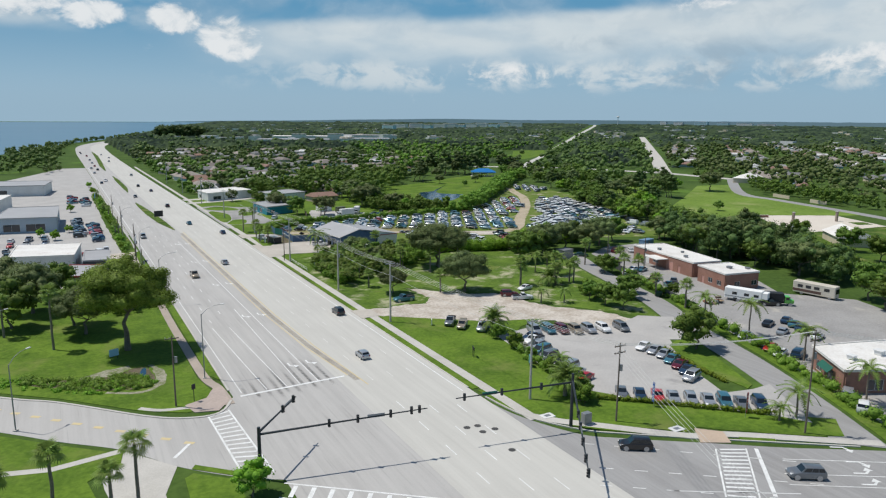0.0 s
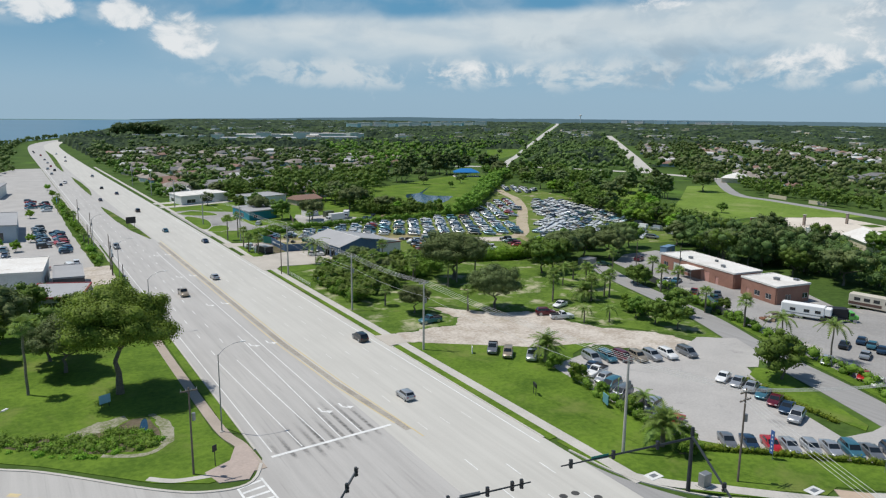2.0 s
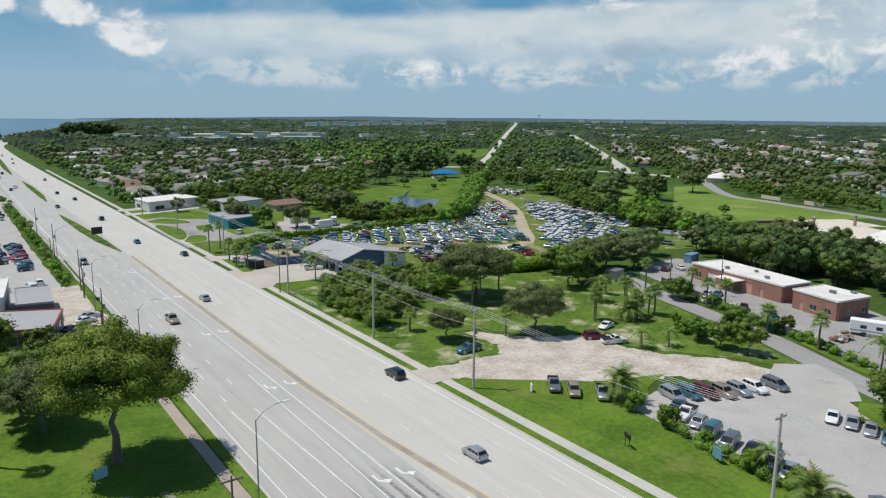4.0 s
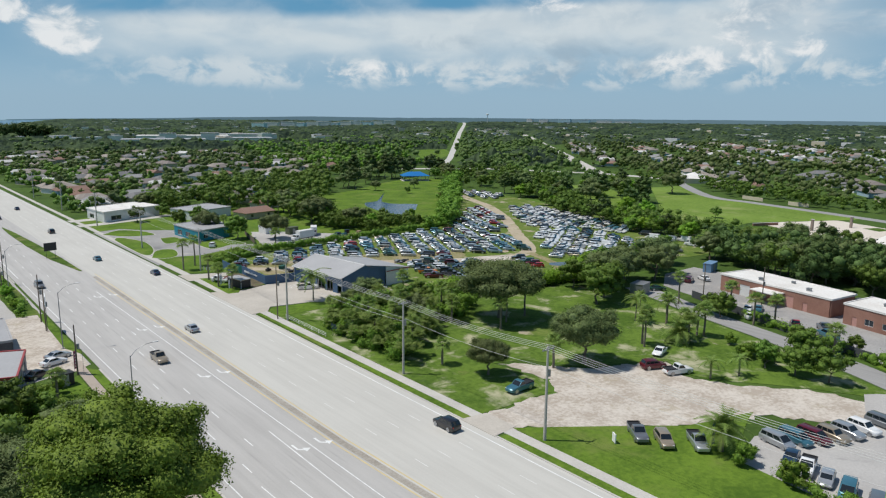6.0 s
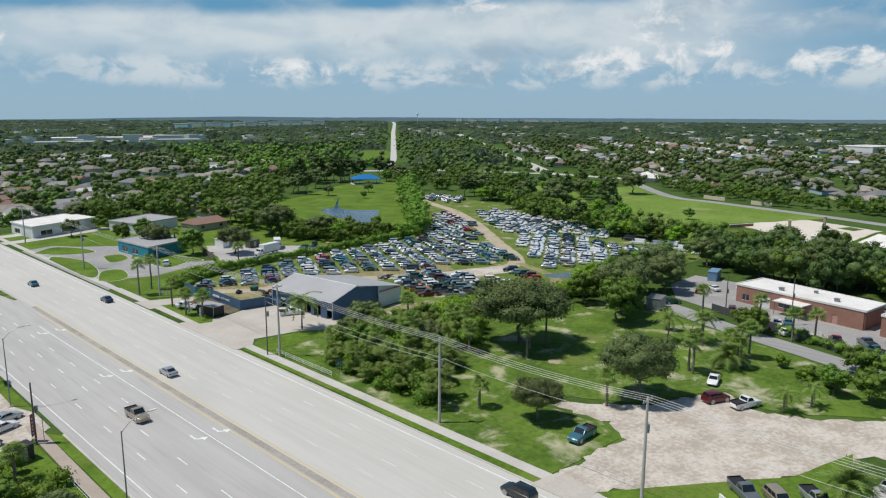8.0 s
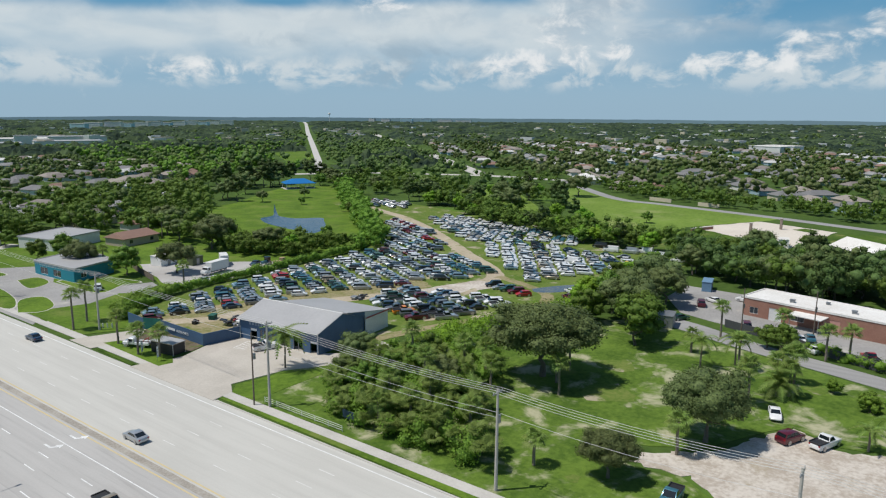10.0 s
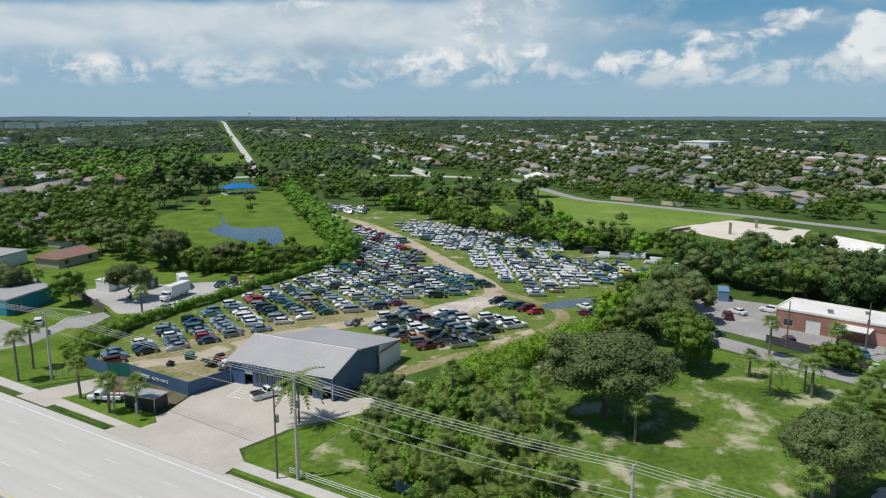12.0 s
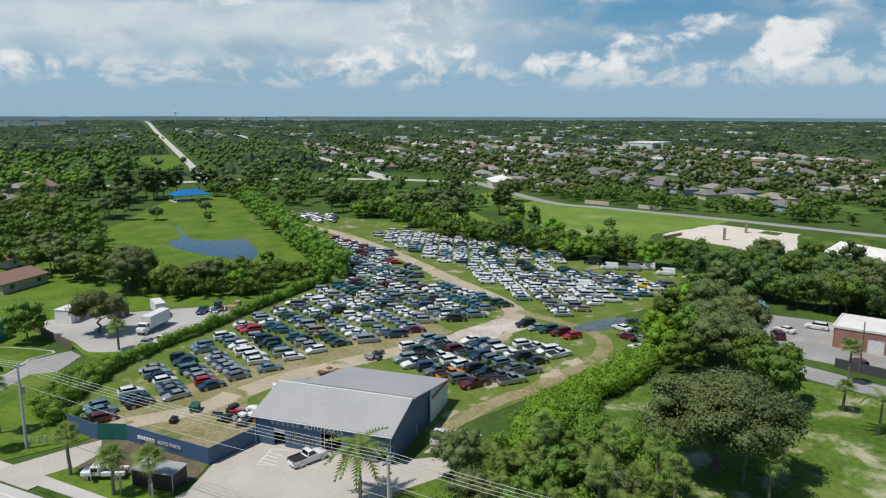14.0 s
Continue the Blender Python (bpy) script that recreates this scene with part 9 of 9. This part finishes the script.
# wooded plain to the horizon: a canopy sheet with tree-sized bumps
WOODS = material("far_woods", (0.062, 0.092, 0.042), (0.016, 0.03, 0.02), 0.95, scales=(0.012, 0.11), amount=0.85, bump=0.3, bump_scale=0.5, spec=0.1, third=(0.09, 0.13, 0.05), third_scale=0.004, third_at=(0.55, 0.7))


def gaps(x, y, line):
    """Distance of many places to a line of points."""
    best = np.full(x.shape, 1e9)
    for (ax, ay), (bx, by) in zip(line, line[1:]):
        dx, dy = bx - ax, by - ay
        t = np.clip(((x - ax) * dx + (y - ay) * dy) / (dx * dx + dy * dy), 0, 1)
        best = np.minimum(best, np.hypot(x - ax - dx * t, y - ay - dy * t))
    return best


radii = [560 * 1.0125 ** i for i in range(174)]
turns = np.linspace(radians(-6), radians(118), 560)
RR, AA = np.meshgrid(np.array(radii), turns, indexing="ij")
XX, YY = 20 + RR * np.sin(AA), 100 + RR * np.cos(AA)
edge = np.minimum.reduce([gaps(XX, YY, r) for r in FAR_ROADS]) - 7.0 - 0.004 * RR
for poly in (NE_TOWN, E_TOWN):
    within = np.array([[inside(q, poly) for q in zip(p, r)] for p, r in zip(XX, YY)])
    rim = gaps(XX, YY, poly + poly[:1])
    edge = np.minimum(edge, np.where(within, -rim, rim) - 6.0)
edge = np.minimum(edge, RR - 640.0)
edge = np.minimum(edge, XX - np.interp(YY, [600, 900, 1200, 1530, 1700, 1960, 2300, 3000, 4780], [-150, -70, 0, 105, 150, 200, 260, 430, 900]) - 15)
edge = np.where((XX < 75) & (YY < 1500), -10, edge)
edge = np.where((XX > 270) & (XX < 650) & (YY > 1080) & (YY < 1410), -10, edge)
edge = np.where((XX > 900) & (XX < 1900) & (np.abs(YY - (2230 + (XX - 1010) * 0.53)) < 130), -10, edge)
verts, faces = [], []
for x, y, e in zip(XX.ravel().tolist(), YY.ravel().tolist(), edge.ravel().tolist()):
    h = 7.0 + 7.0 * noise.noise((x * 0.05, y * 0.05, 0)) + 5.0 * noise.noise((x * 0.012, y * 0.012, 4)) + 2.2 * random.uniform(-1, 1)
    clear = noise.noise((x * 0.0032, y * 0.0032, 7.0)) + 0.4 * noise.noise((x * 0.011, y * 0.011, 3.0))
    h -= max(0.0, min(14.0, (clear - 0.22) * 90.0))
    verts.append((x, y, max(-3.0, min(h, e * 0.45 + 1.5 * random.uniform(-1, 1)))))
n = len(turns)
for i in range(len(radii) - 1):
    for j in range(n - 1):
        k = i * n + j
        if max(verts[k][2], verts[k + 1][2], verts[k + n][2], verts[k + n + 1][2]) > 0:
            faces.append((k, k + n, k + n + 1, k + 1))
tagged(new("far_woods", mesh_of("far_woods", verts, faces, WOODS)), "wooded plain reaching to the horizon", "woods", kind="stuff")

# low rise of land at the end of the plain, haze put into its colour and glow
HAZE = plain("painted_haze_land", (0.10, 0.14, 0.15), 1.0)
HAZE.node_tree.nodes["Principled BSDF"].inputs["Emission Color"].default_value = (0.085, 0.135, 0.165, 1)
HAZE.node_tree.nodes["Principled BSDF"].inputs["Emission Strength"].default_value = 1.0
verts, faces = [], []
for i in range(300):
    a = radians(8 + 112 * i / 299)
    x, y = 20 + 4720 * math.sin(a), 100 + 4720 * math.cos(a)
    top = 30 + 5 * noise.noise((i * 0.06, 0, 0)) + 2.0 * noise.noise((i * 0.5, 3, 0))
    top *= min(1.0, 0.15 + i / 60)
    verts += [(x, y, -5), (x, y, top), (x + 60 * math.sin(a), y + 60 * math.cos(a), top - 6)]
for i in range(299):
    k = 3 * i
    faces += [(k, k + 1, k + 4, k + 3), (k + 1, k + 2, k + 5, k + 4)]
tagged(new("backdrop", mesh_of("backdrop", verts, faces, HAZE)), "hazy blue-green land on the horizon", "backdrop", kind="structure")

# far roofs glinting between the trees
specks = random.Random(41)
verts, faces, index = [], [], []
for i in range(420):
    a, r = radians(specks.uniform(6, 100)), 1150 * (3.6 ** specks.random())
    x, y = 20 + r * math.sin(a), 100 + r * math.cos(a)
    if x < -80 + max(0, y - 1100) * 0.33 + 60:
        continue
    if inside((x, y), E_TOWN) or inside((x, y), NE_TOWN) or not clear_of_roads((x, y), 45):
        continue
    w, d, h, t = specks.uniform(10, 30), specks.uniform(8, 14), specks.uniform(7.5, 11), specks.uniform(0, 3)
    k = len(verts)
    for z in (0, h):
        for u, v in ((-w, -d), (w, -d), (w, d), (-w, d)):
            verts.append((x + (u * math.cos(t) - v * math.sin(t)) / 2, y + (u * math.sin(t) + v * math.cos(t)) / 2, z))
    faces += [(k + 4, k + 5, k + 6, k + 7)] + [(k + j, k + (j + 1) % 4, k + 4 + (j + 1) % 4, k + 4 + j) for j in range(4)]
    index += [4 + specks.choice((0, 2, 2, 3))] + [specks.choice((0, 0, 1))] * 4
tagged(new("far_roofs", mesh_of("far_roofs", verts, faces, WALLS + ROOFS, index)), "scattered pale roofs of the distant town", "buildings", kind="stuff")

# far landmarks
def far_block(name, label, category, x, y, w, d, h, turn, wall_mat, roof_mat, bays=6, storeys=3):
    root = thing(name, label, category, pose(x, y, 0, 0, 0, turn))
    part("wall", boxes((-w / 2, w / 2, -d / 2, d / 2, 0, h)), wall_mat, root)
    part("roof", boxes((-w / 2 - 0.5, w / 2 + 0.5, -d / 2 - 0.5, d / 2 + 0.5, h, h + 0.8)), roof_mat, root)
    for s in range(storeys if bays > 4 else 0):
        part("window_band", boxes((-w / 2 + 4, w / 2 - 4, -d / 2 - 0.15, -d / 2 + 0.1, h * (s + 0.35) / storeys, h * (s + 0.55) / storeys)), STEEL, root)


PALE_BLUE = material("apartment_blue", (0.42, 0.60, 0.66), (0.36, 0.52, 0.58), 0.8)
for i, (x, y) in enumerate(((1010, 2230), (1065, 2255), (1120, 2240), (1180, 2280), (1240, 2290), (1300, 2320), (1345, 2330), (1440, 2395), (1520, 2450), (1620, 2520), (1720, 2590), (1840, 2670))):
    far_block("apartment_block", "white and pale blue apartment block in the distance", "apartment building", x, y, 50, 18, 17 + (i % 3) * 2, -66 + (i % 3) * 6, WHITE_WALL if i % 3 else PALE_BLUE, WHITE_ROOF, 6, 4)
for x, y, w, d, h in ((360, 1190, 120, 50, 7), (500, 1215, 90, 50, 6.5), (440, 1330, 150, 50, 8), (575, 1370, 110, 50, 8), (400, 1290, 26, 20, 13), (470, 1285, 30, 20, 13)):
    far_block("warehouse", "long white-roofed warehouse in the distance", "warehouse", x, y, w, d, h, -20, WHITE_WALL, WHITE_ROOF if w > 125 else GREY_ROOF, 3, 1)
for x, y, w, h in ((3190, 3090, 60, 40), (3260, 3040, 90, 34), (3360, 2960, 130, 42), (3450, 2880, 110, 36), (3540, 2800, 150, 30), (3600, 2700, 160, 26)):
    far_block("hospital_block", "pale hospital block on the horizon", "hospital", x, y, w * 0.6, 24, h * 0.7, -70, PALE_BLUE if w in (130, 110) else WHITE_WALL, WHITE_ROOF, 6, 4)
for x, y in ((1026, 360), (1060, 350)):
    far_block("church_hall", "white hall with a pale roof in the distance", "hall", x, y, 46, 24, 9, 70, WHITE_WALL, WHITE_ROOF, 3, 1)
wt = thing("water_tower", "white water tower on the horizon", "water tower", Matrix.Translation((2700, 2950, 0)))
b_ = bmesh.new()
rod(b_, (0, 0, 0), (0, 0, 50), 2, 1.6, 10)
part("stem", b_, WHITE_WALL, wt)
b_ = bmesh.new()
bmesh.ops.create_icosphere(b_, subdivisions=3, radius=1.0, matrix=Matrix.Translation((0, 0, 53)) @ Matrix.Diagonal((7.5, 7.5, 4.5, 1)))
part("tank", b_, WHITE_WALL, wt)
hall = thing("white_roof_hall", "low hall with a white hipped roof beyond the field", "hall", pose(461, 357, 0, 0, 0, 30))
a_, r_ = gable_house(26, 18, 3.6, 3.4, 0.9)
a_.materials.append(WALLS[1])
r_.materials.append(WHITE_ROOF)
part("wall", a_, None, hall)
part("roof", r_, None, hall)
hut = thing("field_house", "house with a pale gabled roof beside the sand pad", "house", pose(268, 160, 0, 0, 0, 50))
a_, r_ = gable_house(20, 13, 3.4, 3.0, 0.1)
a_.materials.append(WALLS[1])
r_.materials.append(WHITE_ROOF)
part("wall", a_, None, hut)
part("roof", r_, None, hut)
garden = thing("garden_wall", "pale boundary wall along the field road", "wall")
for a, b in (((388, 282), (384, 268)), ((380, 252), (377, 240))):
    wall("wall_panel", garden, a, b, 0, 2.0, WALLS[1], thick=0.25)
sheet("pad_grass", [(322, 194), (329, 190), (326, 184), (318, 186)], 0.098, GRASS, "patch of grass in the sand pad", "grass", 0.05, 1.5, 0.5, 81)
plinth = thing("low_plinth", "low red-brown brick plinth at the edge of the sand pad", "plinth", pose(296.5, 224.0, 0.09, 0, 0, -24))
part("wall", boxes((-6.5, 6.5, -0.3, 0.3, 0, 1.1), bevel=0.04), BRICK, plinth)
part("cap", boxes((-6.6, 6.6, -0.4, 0.4, 1.1, 1.22), bevel=0.02), CONCRETE, plinth)
for x, y in ((298, 205), (320, 198)):
    mon = thing("brick_pillar", "square brown brick pillar on the sand pad", "pillar", Matrix.Translation((x, y, 0.08)))
    part("shaft", boxes((-0.5, 0.5, -0.5, 0.5, 0, 4.6), bevel=0.08), material("pillar_brown", (0.30, 0.24, 0.2), (0.22, 0.17, 0.14)), mon)
    part("cap", boxes((-0.65, 0.65, -0.65, 0.65, 4.6, 4.85), bevel=0.05), CONCRETE, mon)
# mobile homes and houses close to the road north of the shop
for i, (x, y, a) in enumerate(((80, 452, 5), (84, 476, 8), (86, 500, 2), (84, 528, 6), (110, 446, 10), (128, 470, 12), (112, 490, 8), (132, 505, 10), (114, 528, 4), (140, 540, 12), (84, 556, 4), (110, 566, 8), (84, 590, 3), (112, 604, 7), (142, 590, 5), (86, 630, 3), (118, 646, 8), (88, 680, 3), (124, 700, 6), (90, 740, 3), (130, 380, 10), (150, 410, 15), (142, 435, 8), (168, 470, 10), (190, 520, 20), (150, 446, 30), (206, 486, 40), (226, 560, 35), (246, 563, 35), (262, 552, 40), (318, 628, 40))):
    house(x, y, a, i * 5 + 2)
# dealers' buildings on the west side
flat_block("workshop_shed", "low grey workshop shed with open front", "workshop", [(4.5, 230.0), (11.5, 229.0), (12.5, 246.0), (5.5, 247.0)], 4.2, material("dark_grey_wall", (0.12, 0.12, 0.12), (0.08, 0.08, 0.08)), GREY_ROOF, [(1, 3.0, 8.0, 0.0, 3.0, "r", STEEL)])
for x, y, s in ((-3, 300, 0.5), (-8, 310, 0.45), (2, 318, 0.4), (-6, 372, 0.6), (4, 385, 0.5), (18.6, 330, 0.4), (18.2, 342, 0.45), (18.6, 356, 0.4), (18.2, 372, 0.4), (17.8, 390, 0.4), (18, 270, 0.35), (18.4, 284, 0.4), (18.2, 410, 0.45), (17.8, 440, 0.45), (17.5, 470, 0.5), (17, 510, 0.5)):
    tree("bright", x, y, s, "roadside trees")
